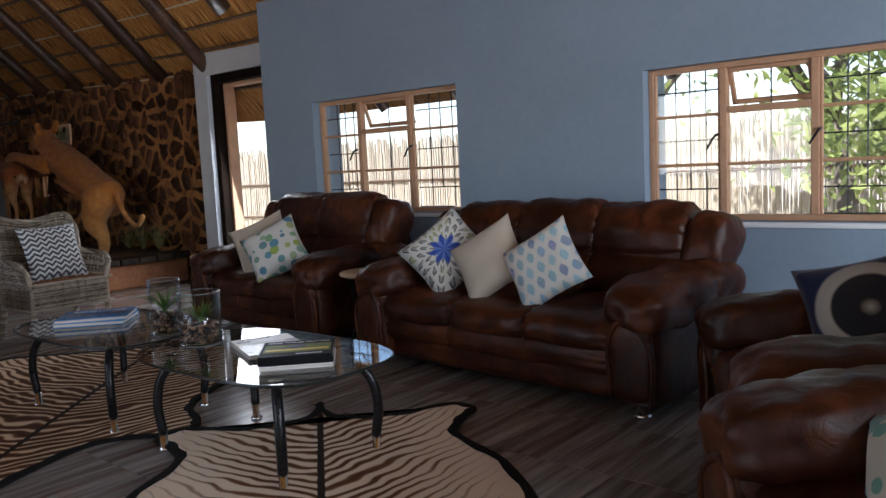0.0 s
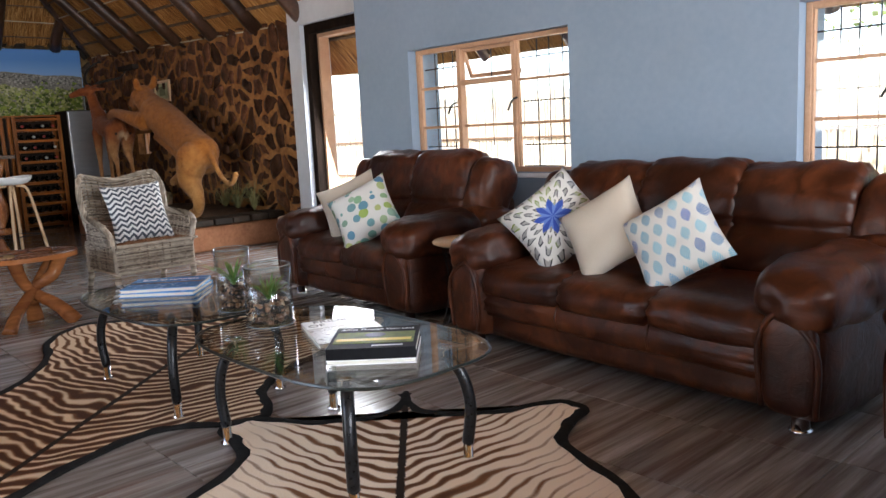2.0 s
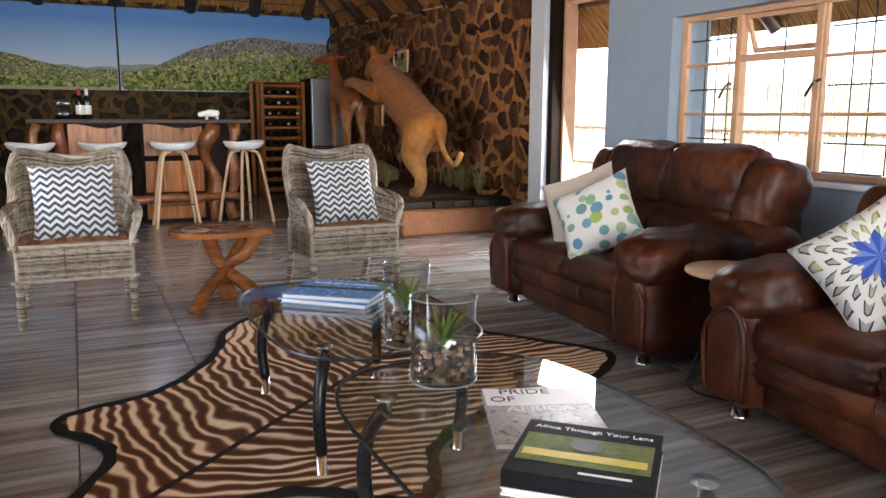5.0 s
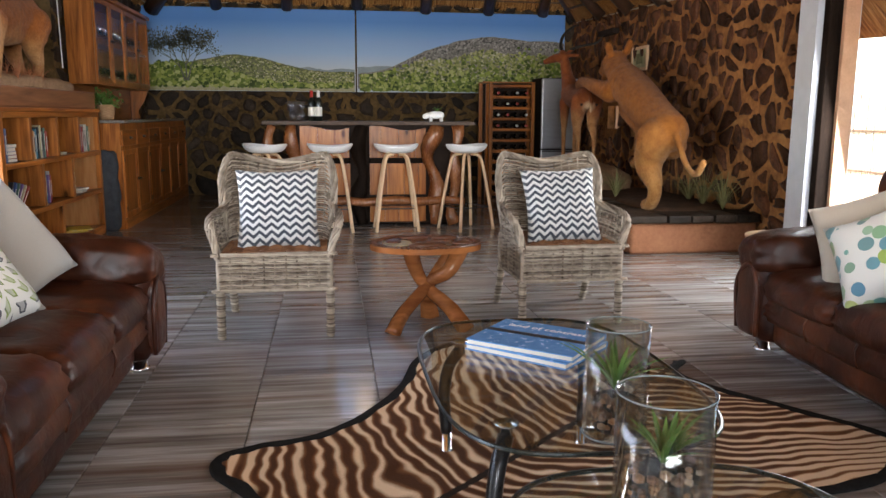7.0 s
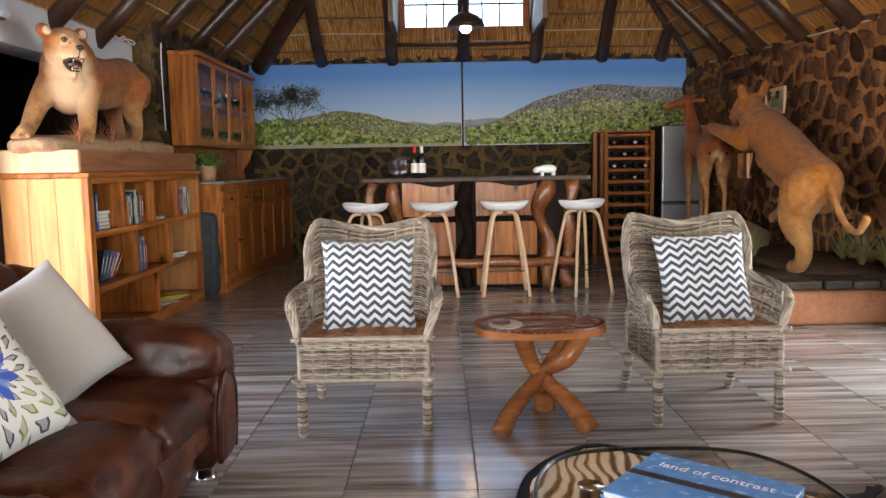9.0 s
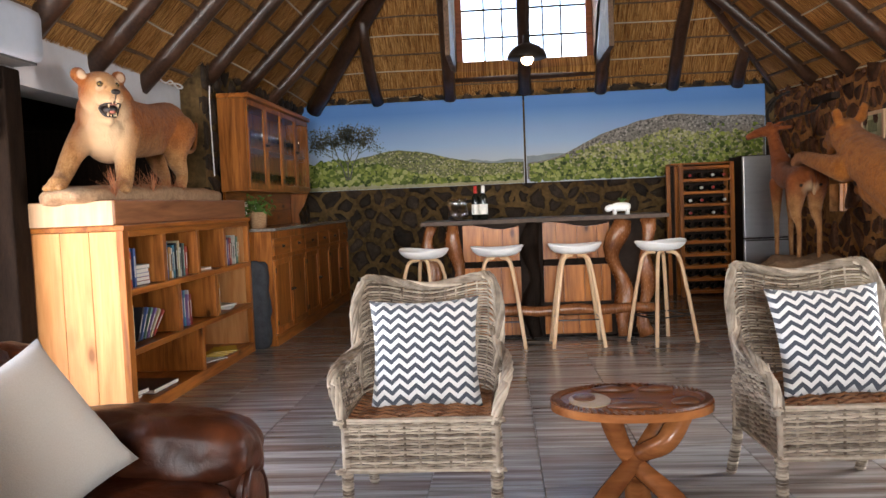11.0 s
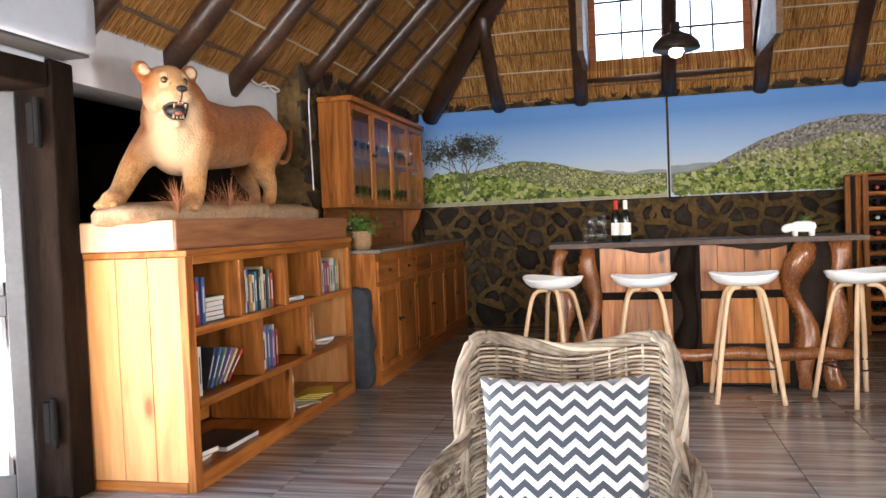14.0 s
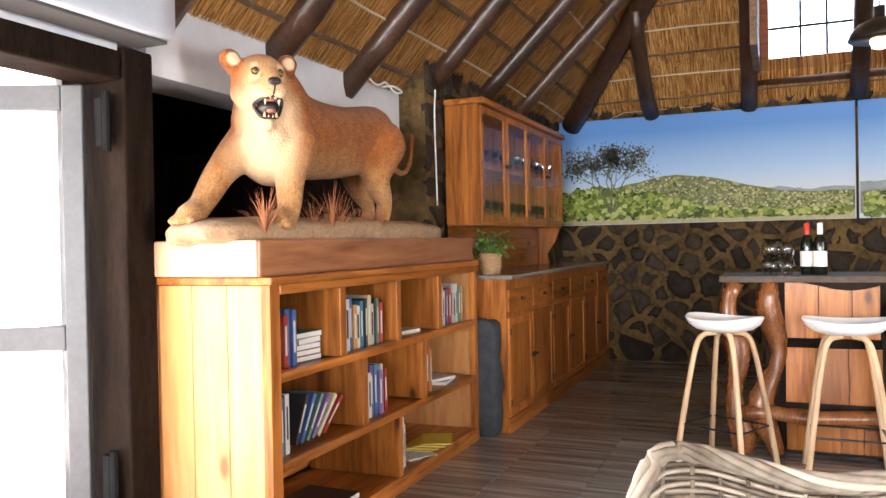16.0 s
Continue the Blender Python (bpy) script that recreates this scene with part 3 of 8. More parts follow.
def steel_window(name, x0, x1, z0, z1, columns, label):
    """A steel casement window along x with burglar bars, its middle vent ajar."""
    win = thing(name, label, "window", pose(0, WIN + 0.1, 0), kind="structure")
    bm = bmesh.new()
    for a, b in ((x0, x0 + 0.035), (x1 - 0.035, x1)):
        bar_box(bm, a, b, -0.02, 0.03, z0, z1)
    for a, b in ((z0, z0 + 0.035), (z1 - 0.035, z1)):
        bar_box(bm, x0 + 0.035, x1 - 0.035, -0.02, 0.03, a, b)
    for c in columns:
        bar_box(bm, c - 0.022, c + 0.022, -0.028, 0.03, z0 + 0.035, z1 - 0.035)
    part("window_frame", bm, M["frame_tan"], win)
    edges = [x0 + 0.035] + [v for c in columns for v in (c - 0.022, c + 0.022)] + [x1 - 0.035]
    h = z1 - z0
    for k in range(0, len(edges), 2):
        a, b = edges[k], edges[k + 1]
        mid = k == 2
        sash = bmesh.new()
        for zz in ((0.36, 0.68) if not mid else (0.36,)):
            bar_box(sash, a, b, -0.012, 0.012, z0 + h * zz - 0.01, z0 + h * zz + 0.01)
        if mid:
            bar_box(sash, a, b, -0.028, 0.02, z0 + h * 0.7 - 0.02, z0 + h * 0.7 + 0.02)
        else:
            for p, q in ((a, a + 0.014), (b - 0.014, b)):
                bar_box(sash, p, q, -0.016, 0.012, z0 + 0.035, z1 - 0.035)
        part("glazing_bar", sash, M["frame_tan"], win)
        pane = part("pane", one_box((a, 0.0, z0 + 0.036), (b, 0.004, z0 + h * 0.7 if mid else z1 - 0.036)), M["pane"], win)
        pane.visible_shadow = False
        bars = bmesh.new()
        tube(bars, [(a, 0.045, z0 + h * 0.97), (b, 0.045, z0 + h * 0.97)], 0.005, 5)
        rows = [0.04, 0.2, 0.36, 0.52, 0.68, 0.84, 0.97]
        for i, zz in enumerate(rows if not mid else ()):
            tube(bars, [(a, 0.045, z0 + h * zz), (a + (b - a) * (1 if i % 2 else 0.72), 0.045, z0 + h * zz)], 0.005, 5)
        for i, s in enumerate((0.28, 0.5, 0.74)):
            if mid and i != 1:
                continue
            zz = rows[0] if i != 1 else rows[1]
            tube(bars, [(a + (b - a) * s, 0.045, z0 + h * zz), (a + (b - a) * s, 0.045, z0 + h * 0.97)], 0.005, 5)
        part("burglar_bar", bars, M["black_metal"], win, "thin black steel burglar bars")
        if mid:
            m = Matrix.Translation((0, 0.0, z1 - 0.04)) @ pose(0, 0, 0, 22) @ Matrix.Translation((0, 0, -(z1 - 0.04)))
            vent = bmesh.new()
            for lo, hi in (((a, -0.012, z0 + h * 0.72), (b, 0.012, z0 + h * 0.72 + 0.028)), ((a, -0.012, z1 - 0.062), (b, 0.012, z1 - 0.036)),
                           ((a, -0.012, z0 + h * 0.72), (a + 0.026, 0.012, z1 - 0.04)), ((b - 0.026, -0.012, z0 + h * 0.72), (b, 0.012, z1 - 0.04))):
                box(vent, lo, hi, 0.003, 1, m)
            part("vent_sash", vent, M["frame_tan"], win, "top vent held ajar")
        else:
            hd = bmesh.new()
            side = b - 0.01 if k == 0 else a + 0.01
            tube(hd, spline([(side, -0.03, z0 + h * 0.55), (side - 0.01, -0.07, z0 + h * 0.53), (side - 0.05, -0.075, z0 + h * 0.46)], 4), 0.008, 6)
            part("handle", hd, M["black_metal"], win, "dark casement handle")
    sill = bmesh.new()
    box(sill, (x0 - 0.02, -0.12, z0 - 0.035), (x1 + 0.02, -0.015, z0 - 0.003), 0.008)
    part("window_sill", sill, M["white_paint"], win)
    return win


steel_window("window_1", *W1, (-4.735, -4.177), "tan steel window with burglar bars and open vent")
steel_window("window_2", *W2, (-1.675, -1.167), "wide tan steel window with burglar bars")

# side door: dark outer frame, lighter inner frame, standing open
door = thing("door_1", "dark timber door frame standing open to the veranda", "door", kind="structure")
bm = bmesh.new()
for lo, hi in (((DOOR_X0, 5.2, 0), (DOOR_X0 + 0.075, 5.34, DOOR_TOP)), ((DOOR_X1 - 0.075, 5.2, 0), (DOOR_X1, 5.34, DOOR_TOP)), ((DOOR_X0 + 0.075, 5.2, DOOR_TOP - 0.09), (DOOR_X1 - 0.075, 5.34, DOOR_TOP))):
    box(bm, lo, hi, 0.008)
part("door_frame", bm, M["dark_wood_and_shade"], door)
bm = bmesh.new()
for lo, hi in (((DOOR_X0 + 0.075, 5.3, 0.02), (DOOR_X0 + 0.11, 5.42, DOOR_TOP - 0.09)), ((DOOR_X0 + 0.11, 5.3, DOOR_TOP - 0.125), (DOOR_X1 - 0.075, 5.42, DOOR_TOP - 0.09))):
    box(bm, lo, hi, 0.005)
part("inner_frame", bm, M["frame_tan"], door)

# patio door: dark post, grey aluminium leaf folded open, hinges
M["matt_black"] = surface("matt_black_steel", (0.006, 0.006, 0.006), (0.014, 0.014, 0.014), 10, 0.6, relief=0.05)
M["matt_black"].node_tree.nodes["Principled BSDF"].inputs["Specular IOR Level"].default_value = 0.02
# aluminium darkened: a veranda's shade is put into its colour
M["aluminium"] = surface("shade_darkened_aluminium", (0.06, 0.062, 0.065), (0.09, 0.092, 0.095), 5, 0.45, 0.3, relief=0.05)
patio = thing("door_2", "grey aluminium glass door folded open beside a dark post", "glass door", kind="structure")
bm = bmesh.new()
box(bm, (-7.47, LEFT - 0.22, 0), (-7.3, LEFT + 0.03, 2.16), 0.012)
for v in bm.verts:
    v.co += Vector((noise.noise(v.co * 7), noise.noise(v.co * 7 + Vector((9, 0, 0))), 0)) * 0.01
post = part("post", bm, M["dark_wood_and_shade"], patio, "weathered dark timber post")
part("head_beam", one_box((-7.3, LEFT - 0.2, 2.02), (-2.8, LEFT + 0.02, 2.14), 0.012), M["dark_wood_and_shade"], patio)
part("threshold", one_box((-7.3, LEFT - 0.2, -0.02), (-2.8, LEFT + 0.0, 0.03), 0.006), M["dark_wood_and_shade"], patio)
leaf = pose(-7.24, LEFT - 0.12, 0, 0, 0, -62)
bm = bmesh.new()
for lo, hi in (((0, -0.02, 0.04), (0.085, 0.025, 2.0)), ((0.8, -0.02, 0.04), (0.885, 0.025, 2.0)), ((0.085, -0.02, 1.9), (0.8, 0.025, 2.0)), ((0.085, -0.02, 0.04), (0.8, 0.025, 0.16)), ((0.085, -0.02, 0.93), (0.8, 0.025, 1.03))):
    box(bm, lo, hi, 0.006, 2, leaf)
part("leaf_frame", bm, M["aluminium"], patio, "grey aluminium stiles and rails")
p = part("pane", one_box((0.085, -0.002, 0.16), (0.8, 0.004, 1.9), m=leaf), M["pane"], patio)
p.visible_shadow = False
for z in (0.3, 1.75):
    bm = bmesh.new()
    box(bm, (-7.29, LEFT - 0.08, z), (-7.25, LEFT - 0.04, z + 0.2), 0.006)
    tube(bm, [(-7.255, LEFT - 0.02, z - 0.02), (-7.255, LEFT - 0.02, z + 0.22)], 0.016, 8)
    part("hinge", bm, M["matt_black"], patio, "black steel hinge")

# dormer window
dw = thing("window_3", "red-stained timber dormer window with clear panes", "window", kind="structure")
X = FAR - 0.02
bm = bmesh.new()
for lo, hi in (((X, DY0, 3.0), (X + 0.07, DY0 + 0.085, DZ1)), ((X, DY1 - 0.085, 3.0), (X + 0.07, DY1, DZ1)), ((X, DY0 + 0.085, 3.0), (X + 0.07, DY1 - 0.085, 3.085)), ((X, DY0 + 0.085, DZ1 - 0.085), (X + 0.07, DY1 - 0.085, DZ1)), ((X, 2.0, 3.085), (X + 0.06, 2.06, DZ1 - 0.085))):
    box(bm, lo, hi, 0.006)
part("window_frame", bm, M["red_wood"], dw)
bm = bmesh.new()
for y in (1.52, 1.76, 2.3, 2.54):
    box(bm, (X + 0.02, y - 0.011, 3.085), (X + 0.045, y + 0.011, DZ1 - 0.085), 0.003, 1)
for z in (3.45, 3.82):
    for a, b in ((DY0 + 0.085, 2.0), (2.06, DY1 - 0.085)):
        box(bm, (X + 0.018, a, z - 0.011), (X + 0.047, b, z + 0.011), 0.003, 1)
part("glazing_bar", bm, M["dark_wood_and_shade"], dw)
p = part("pane", one_box((X + 0.03, DY0 + 0.08, 3.08), (X + 0.034, DY1 - 0.08, DZ1 - 0.08)), M["pane"], dw)
p.visible_shadow = False


# ---- leather sofas ----
def bolster(bm, profile, x0, x1, seed=0, steps=14, crease=0.016):
    """A stuffed cushion: a closed side profile (y, z) drawn along x, drawn in at its end seams and puckered beside them."""
    ring = [Vector((0, y, z)) for y, z in profile]
    ring = spline(ring + ring[:1], 4)[:-1]
    mid = sum(ring, Vector()) / len(ring)
    rows = []
    for k in range(steps + 1):
        u = 2 * k / steps - 1
        u = math.copysign(abs(u) ** 0.7, u)
        pinch = (1 - abs(u) ** 7) ** 0.4 if abs(u) < 1 else 0.0
        shrink = 0.84 + 0.16 * pinch
        row = []
        for j, p in enumerate(ring):
            d = p - mid
            q = mid + d * shrink
            pucker = 0.012 * math.sin(j * 1.9 + seed) * abs(u) ** 5
            q += d.normalized() * (crease * noise.fractal(Vector((u * 2.2 + seed, p.y * 6, p.z * 6)), 0.8, 2.2, 3) + pucker)
            q.x = (x0 + x1) / 2 + u * (x1 - x0) / 2
            row.append(bm.verts.new(q))
        rows.append(row)
    n = len(ring)
    for a, b in zip(rows, rows[1:]):
        for j in range(n):
            bm.faces.new((a[j], a[(j + 1) % n], b[(j + 1) % n], b[j]))
    bm.faces.new(rows[0][::-1])
    bm.faces.new(rows[-1])
    bmesh.ops.recalc_face_normals(bm, faces=bm.faces)
    return bm


def sofa(name, label, width, seats, at, height=0.92, group="leather suite"):
    """A stuffed leather sofa; its front looks along -y."""
    s = thing(name, label, "armchair" if seats == 1 else "sofa", at, group)
    L = M["leather"]
    inner = width - 0.5
    bm = pad(bmesh.new(), (inner + 0.2, 0.84, 0.24), Matrix.Translation((0, 0.0, 0.17)), 12, 9, 0.006, 1)
    part("base", bm, L, s, smooth=2.0)
    roll = [(0.1, 0.18), (-0.36, 0.172), (-0.44, 0.178), (-0.468, 0.215), (-0.465, 0.27), (-0.43, 0.315), (-0.3, 0.325), (0.1, 0.32)]
    part("front_roll", bolster(bmesh.new(), roll, -inner / 2 - 0.03, inner / 2 + 0.03, 4.4, 24, 0.01), L, s, "padded roll under the seats", smooth=2.0)
    for i in range(1, 3):
        x = -inner / 2 + inner * i / 3
        part("seam", tube(bmesh.new(), spline([(x, -0.45, 0.305), (x, -0.47, 0.25), (x, -0.452, 0.185)], 4), 0.005, 6), L, s, smooth=2.0)
    w = inner / seats
    for i in range(seats):
        x = -inner / 2 + w * (i + 0.5)
        seat = [(0.24, 0.3), (-0.3, 0.3), (-0.44, 0.285), (-0.485, 0.33), (-0.475, 0.395), (-0.41, 0.44), (-0.25, 0.462), (-0.05, 0.468), (0.24, 0.45)]
        bm = bolster(bmesh.new(), seat, x - w / 2 - 0.008, x + w / 2 + 0.008, i * 3.1, 14, 0.014)
        part("seat_cushion", bm, L, s, smooth=2.0)
        crown = height + 0.025 * (1 - (2 * (i + 0.5) / seats - 1) ** 2)
        profile = [(0.2, 0.4), (0.09, 0.43), (0.07, 0.51), (0.1, 0.6), (0.155, 0.655), (0.15, 0.7), (0.165, 0.79), (0.205, crown - 0.07), (0.27, crown - 0.012), (0.35, crown), (0.43, crown - 0.04), (0.475, crown - 0.15), (0.49, 0.62), (0.46, 0.4)]
        part("back_cushion", bolster(bmesh.new(), profile, x - w / 2 - 0.012, x + w / 2 + 0.012, i * 5.7 + 2), L, s, smooth=2.0)
    part("back_panel", pad(bmesh.new(), (width - 0.2, 0.2, 0.74), Matrix.Translation((0, 0.42, 0.42)), 9, 6), L, s, smooth=2.0)
    for side in (-1, 1):
        x = side * (width / 2 - 0.14)
        part("arm_panel", pad(bmesh.new(), (0.25, 0.94, 0.5), Matrix.Translation((x, -0.02, 0.3)), 8, 8, 0.006, side), L, s, smooth=2.0)
        part("arm_cushion", pad(bmesh.new(), (0.33, 0.68, 0.22), Matrix.Translation((x - side * 0.01, -0.18, 0.52)) @ pose(0, 0, 0, 4, side * 8, 0), 3.8, 16, 0.03, 4 + side), L, s, smooth=2.0)
        part("arm_roll", pad(bmesh.new(), (0.31, 0.38, 0.22), Matrix.Translation((x, 0.24, 0.54)), 2.8, 10, 0.024, 9 + side), L, s, smooth=2.0)
        part("back_wing", pad(bmesh.new(), (0.24, 0.3, 0.54), Matrix.Translation((side * (width / 2 - 0.16), 0.31, height - 0.31)) @ pose(0, 0, 0, -13, side * 9, 0), 4.0, 14, 0.024, 14 + side), L, s, smooth=2.0)
        curve = spline([(x - 0.1, -0.492, 0.1), (x - 0.11, -0.5, 0.34), (x - 0.03 * side, -0.505, 0.455), (x + 0.1, -0.5, 0.34), (x + 0.1, -0.492, 0.1)], 6)
        part("piping", tube(bmesh.new(), curve, 0.012, 7), L, s, smooth=2.0)
        part("arm_front", pad(bmesh.new(), (0.2, 0.07, 0.36), Matrix.Translation((x, -0.475, 0.27)), 5, 7, 0.006, 3), L, s, smooth=2.0)
        for y in (-0.4, 0.38):
            part("foot", lathe(bmesh.new(), [(0.04, 0.0), (0.042, 0.012), (0.034, 0.016), (0.03, 0.06)], 12, Matrix.Translation((x, y, 0))), M["chrome"], s, "round metal foot", smooth=0.7)
    return s


sofa("sofa", "brown leather three-seat sofa with rolled padded arms", 2.06, 3, pose(-2.37, 3.95, 0, 0, 0, -4.5), 0.92)
sofa("loveseat", "brown leather two-seat sofa by the open door", 1.62, 2, pose(-4.62, 4.14, 0, 0, 0, -3), 0.99)
sofa("sofa", "brown leather sofa with creased rolled arms by the bookshelf side", 2.1, 3, pose(-4.46, 0.33, 0, 0, 0, 180), 0.9)
sofa("armchair", "brown leather armchair beside the wide window", 1.16, 1, pose(-0.5, 3.12, 0, 0, 0, -62), 0.9)
sofa("armchair", "brown leather armchair with a leaf-print cushion", 1.0, 1, pose(-0.03, 2.16, 0, 0, 0, -48), 0.9)


# ---- cushions ----
def pillow(bm, s=0.44, thick=0.15, seed=0, n=16):
    grid = []
    for sign in (1, -1):
        rows = []
        for i in range(n + 1):
            row = []
            for j in range(n + 1):
                u, v = 2 * i / n - 1, 2 * j / n - 1
                x, y = u * (1 - 0.09 * (1 - v * v)), v * (1 - 0.09 * (1 - u * u))
                h = max(0.0, (1 - u**4) * (1 - v**4)) ** 0.6
                z = sign * thick / 2 * h + 0.008 * noise.noise((u * 2 + seed, v * 2, seed)) * h
                row.append(bm.verts.new((x * s / 2, y * s / 2, z)))
            rows.append(row)
        for i in range(n):
            for j in range(n):
                q = (rows[i][j], rows[i + 1][j], rows[i + 1][j + 1], rows[i][j + 1])
                bm.faces.new(q if sign > 0 else q[::-1])
        grid.append(rows)
    bmesh.ops.remove_doubles(bm, verts=bm.verts, dist=0.0004)
    return bm


def cloth(name, pattern=None, base=(0.62, 0.6, 0.55)):
    """Woven cloth, plain or printed; the pattern lies in the cushion's own plane."""
    m, t, b = shade(name, 0.85)
    tc = t.nodes.new("ShaderNodeTexCoord")
    sep = t.nodes.new("ShaderNodeSeparateXYZ")
    t.links.new(tc.outputs["Object"], sep.inputs[0])
    x, y = sep.outputs[0], sep.outputs[1]
    weave = node(t, "TexNoise", Scale=260.0, Detail=2.0)
    t.links.new(tc.outputs["Object"], weave.inputs["Vector"])
    if pattern == "chevron":
        zig = math_node(t, "MULTIPLY", math_node(t, "ABSOLUTE", math_node(t, "SUBTRACT", math_node(t, "FRACT", math_node(t, "MULTIPLY", x, 15.5)), 0.5)), 0.055)
        band = math_node(t, "FRACT", math_node(t, "MULTIPLY", math_node(t, "ADD", y, zig), 25.0))
        c = mix(t, math_node(t, "GREATER_THAN", band, 0.5), (0.64, 0.63, 0.61), (0.06, 0.068, 0.085))
    elif pattern == "dots":
        vo = node(t, "TexVoronoi", Scale=13.5, Randomness=0.6)
        t.links.new(tc.outputs["Object"], vo.inputs["Vector"])
        sp = t.nodes.new("ShaderNodeSeparateColor")
        t.links.new(vo.outputs["Color"], sp.inputs[0])
        tint = ramp(t, sp.outputs[0], [(0.0, (0.1, 0.3, 0.34)), (0.3, (0.32, 0.4, 0.06)), (0.55, (0.08, 0.2, 0.32)), (0.8, (0.2, 0.36, 0.3)), (1.0, (0.4, 0.42, 0.14))])
        c = mix(t, math_node(t, "LESS_THAN", vo.outputs["Distance"], 0.47), base, tint)
    elif pattern == "leaves":
        row = math_node(t, "FLOOR", math_node(t, "MULTIPLY", y, 13.0))
        xs = math_node(t, "ADD", math_node(t, "MULTIPLY", x, 15.0), math_node(t, "MULTIPLY", row, 0.5))
        fx_, fy_ = math_node(t, "SUBTRACT", math_node(t, "FRACT", xs), 0.5), math_node(t, "SUBTRACT", math_node(t, "FRACT", math_node(t, "MULTIPLY", y, 13.0)), 0.5)
        d = math_node(t, "ADD", math_node(t, "MULTIPLY", math_node(t, "ABSOLUTE", fx_), 1.35), math_node(t, "MULTIPLY", math_node(t, "MULTIPLY", fy_, fy_), 2.0))
        inside = math_node(t, "LESS_THAN", d, 0.42)
        cell = node(t, "TexWhiteNoise")
        cell.noise_dimensions = "2D"
        cb = t.nodes.new("ShaderNodeCombineXYZ")
        t.links.new(math_node(t, "FLOOR", xs), cb.inputs[0])
        t.links.new(row, cb.inputs[1])
        t.links.new(cb.outputs[0], cell.inputs["Vector"])
        tint = ramp(t, cell.outputs["Value"], [(0.0, (0.06, 0.09, 0.3)), (0.4, (0.14, 0.36, 0.46)), (0.7, (0.25, 0.5, 0.6)), (1.0, (0.1, 0.16, 0.42))])
        vein = math_node(t, "GREATER_THAN", math_node(t, "FRACT", math_node(t, "MULTIPLY", math_node(t, "SUBTRACT", fy_, math_node(t, "ABSOLUTE", fx_)), 7.0)), 0.3)
        c = mix(t, math_node(t, "MULTIPLY", inside, vein), base, tint)
    elif pattern == "star":
        ang = math_node(t, "ARCTAN2", y, x)
        r = math_node(t, "SQRT", math_node(t, "ADD", math_node(t, "MULTIPLY", x, x), math_node(t, "MULTIPLY", y, y)))
        pet = math_node(t, "ABSOLUTE", math_node(t, "SUBTRACT", math_node(t, "FRACT", math_node(t, "MULTIPLY", ang, 8 / (2 * math.pi))), 0.5))
        star = math_node(t, "LESS_THAN", math_node(t, "ADD", r, math_node(t, "MULTIPLY", pet, 0.09)), 0.1)
        ring = math_node(t, "FRACT", math_node(t, "MULTIPLY", math_node(t, "ADD", r, math_node(t, "MULTIPLY", pet, -0.11)), 17.0))
        pet2 = math_node(t, "ABSOLUTE", math_node(t, "SUBTRACT", math_node(t, "FRACT", math_node(t, "MULTIPLY", ang, 20 / (2 * math.pi))), 0.5))
        leaf = math_node(t, "MULTIPLY", math_node(t, "LESS_THAN", ring, 0.62), math_node(t, "LESS_THAN", math_node(t, "ADD", pet2, math_node(t, "MULTIPLY", ring, 0.3)), 0.36))
        spot = node(t, "TexNoise", Scale=9.0)
        t.links.new(tc.outputs["Object"], spot.inputs["Vector"])
        ink = ramp(t, spot.outputs[0], [(0.4, (0.03, 0.03, 0.035)), (0.52, (0.05, 0.05, 0.06)), (0.6, (0.2, 0.26, 0.05))])
        core = math_node(t, "MULTIPLY", math_node(t, "LESS_THAN", ring, 0.52), math_node(t, "LESS_THAN", math_node(t, "ADD", pet2, math_node(t, "MULTIPLY", ring, 0.3)), 0.25))
        c = mix(t, core, mix(t, leaf, base, ink), mix(t, 0.55, base, ink))
        c = mix(t, star, c, mix(t, math_node(t, "GREATER_THAN", pet, 0.25), (0.04, 0.08, 0.34), (0.12, 0.2, 0.5)))
    elif pattern == "disc":
        r = math_node(t, "SQRT", math_node(t, "ADD", math_node(t, "MULTIPLY", x, x), math_node(t, "MULTIPLY", y, y)))
        c = ramp(t, math_node(t, "MULTIPLY", r, 4.0), [(0.0, (0.45, 0.42, 0.36)), (0.14, (0.02, 0.02, 0.025)), (0.48, (0.02, 0.02, 0.025)), (0.52, (0.42, 0.4, 0.35)), (0.68, (0.35, 0.33, 0.3)), (0.72, (0.01, 0.015, 0.05))])
    else:
        c = ramp(t, weave.outputs[0], [(0.2, tuple(0.88 * q for q in base)), (0.8, base)])
    t.links.new(c, b.inputs["Base Color"])
    b.inputs["Sheen Weight"].default_value = 0.2
    bump(t, b, weave.outputs[0], 0.25, 0.002)
    return m


M["chevron"], M["dots"], M["leaves"] = cloth("chevron_cloth", "chevron"), cloth("dotted_cloth", "dots"), cloth("leaf_print_cloth", "leaves")
M["star"], M["cream"], M["disc"] = cloth("star_print_cloth", "star"), cloth("cream_cloth", None, (0.56, 0.48, 0.38)), cloth("navy_cloth", "disc")
M["taupe"] = cloth("taupe_cloth", None, (0.4, 0.365, 0.32))
M["bigleaf"] = cloth("teal_leaf_cloth", "dots", (0.5, 0.48, 0.42))


def cushion(label, material, at, s=0.44, thick=0.16, seed=0):
    ob = part("cushion", pillow(bmesh.new(), s, thick, seed), M[material], None, label, smooth=2.5)
    tagged(ob, category="cushion", group="loose cushions")
    ob.matrix_world = at
    return ob


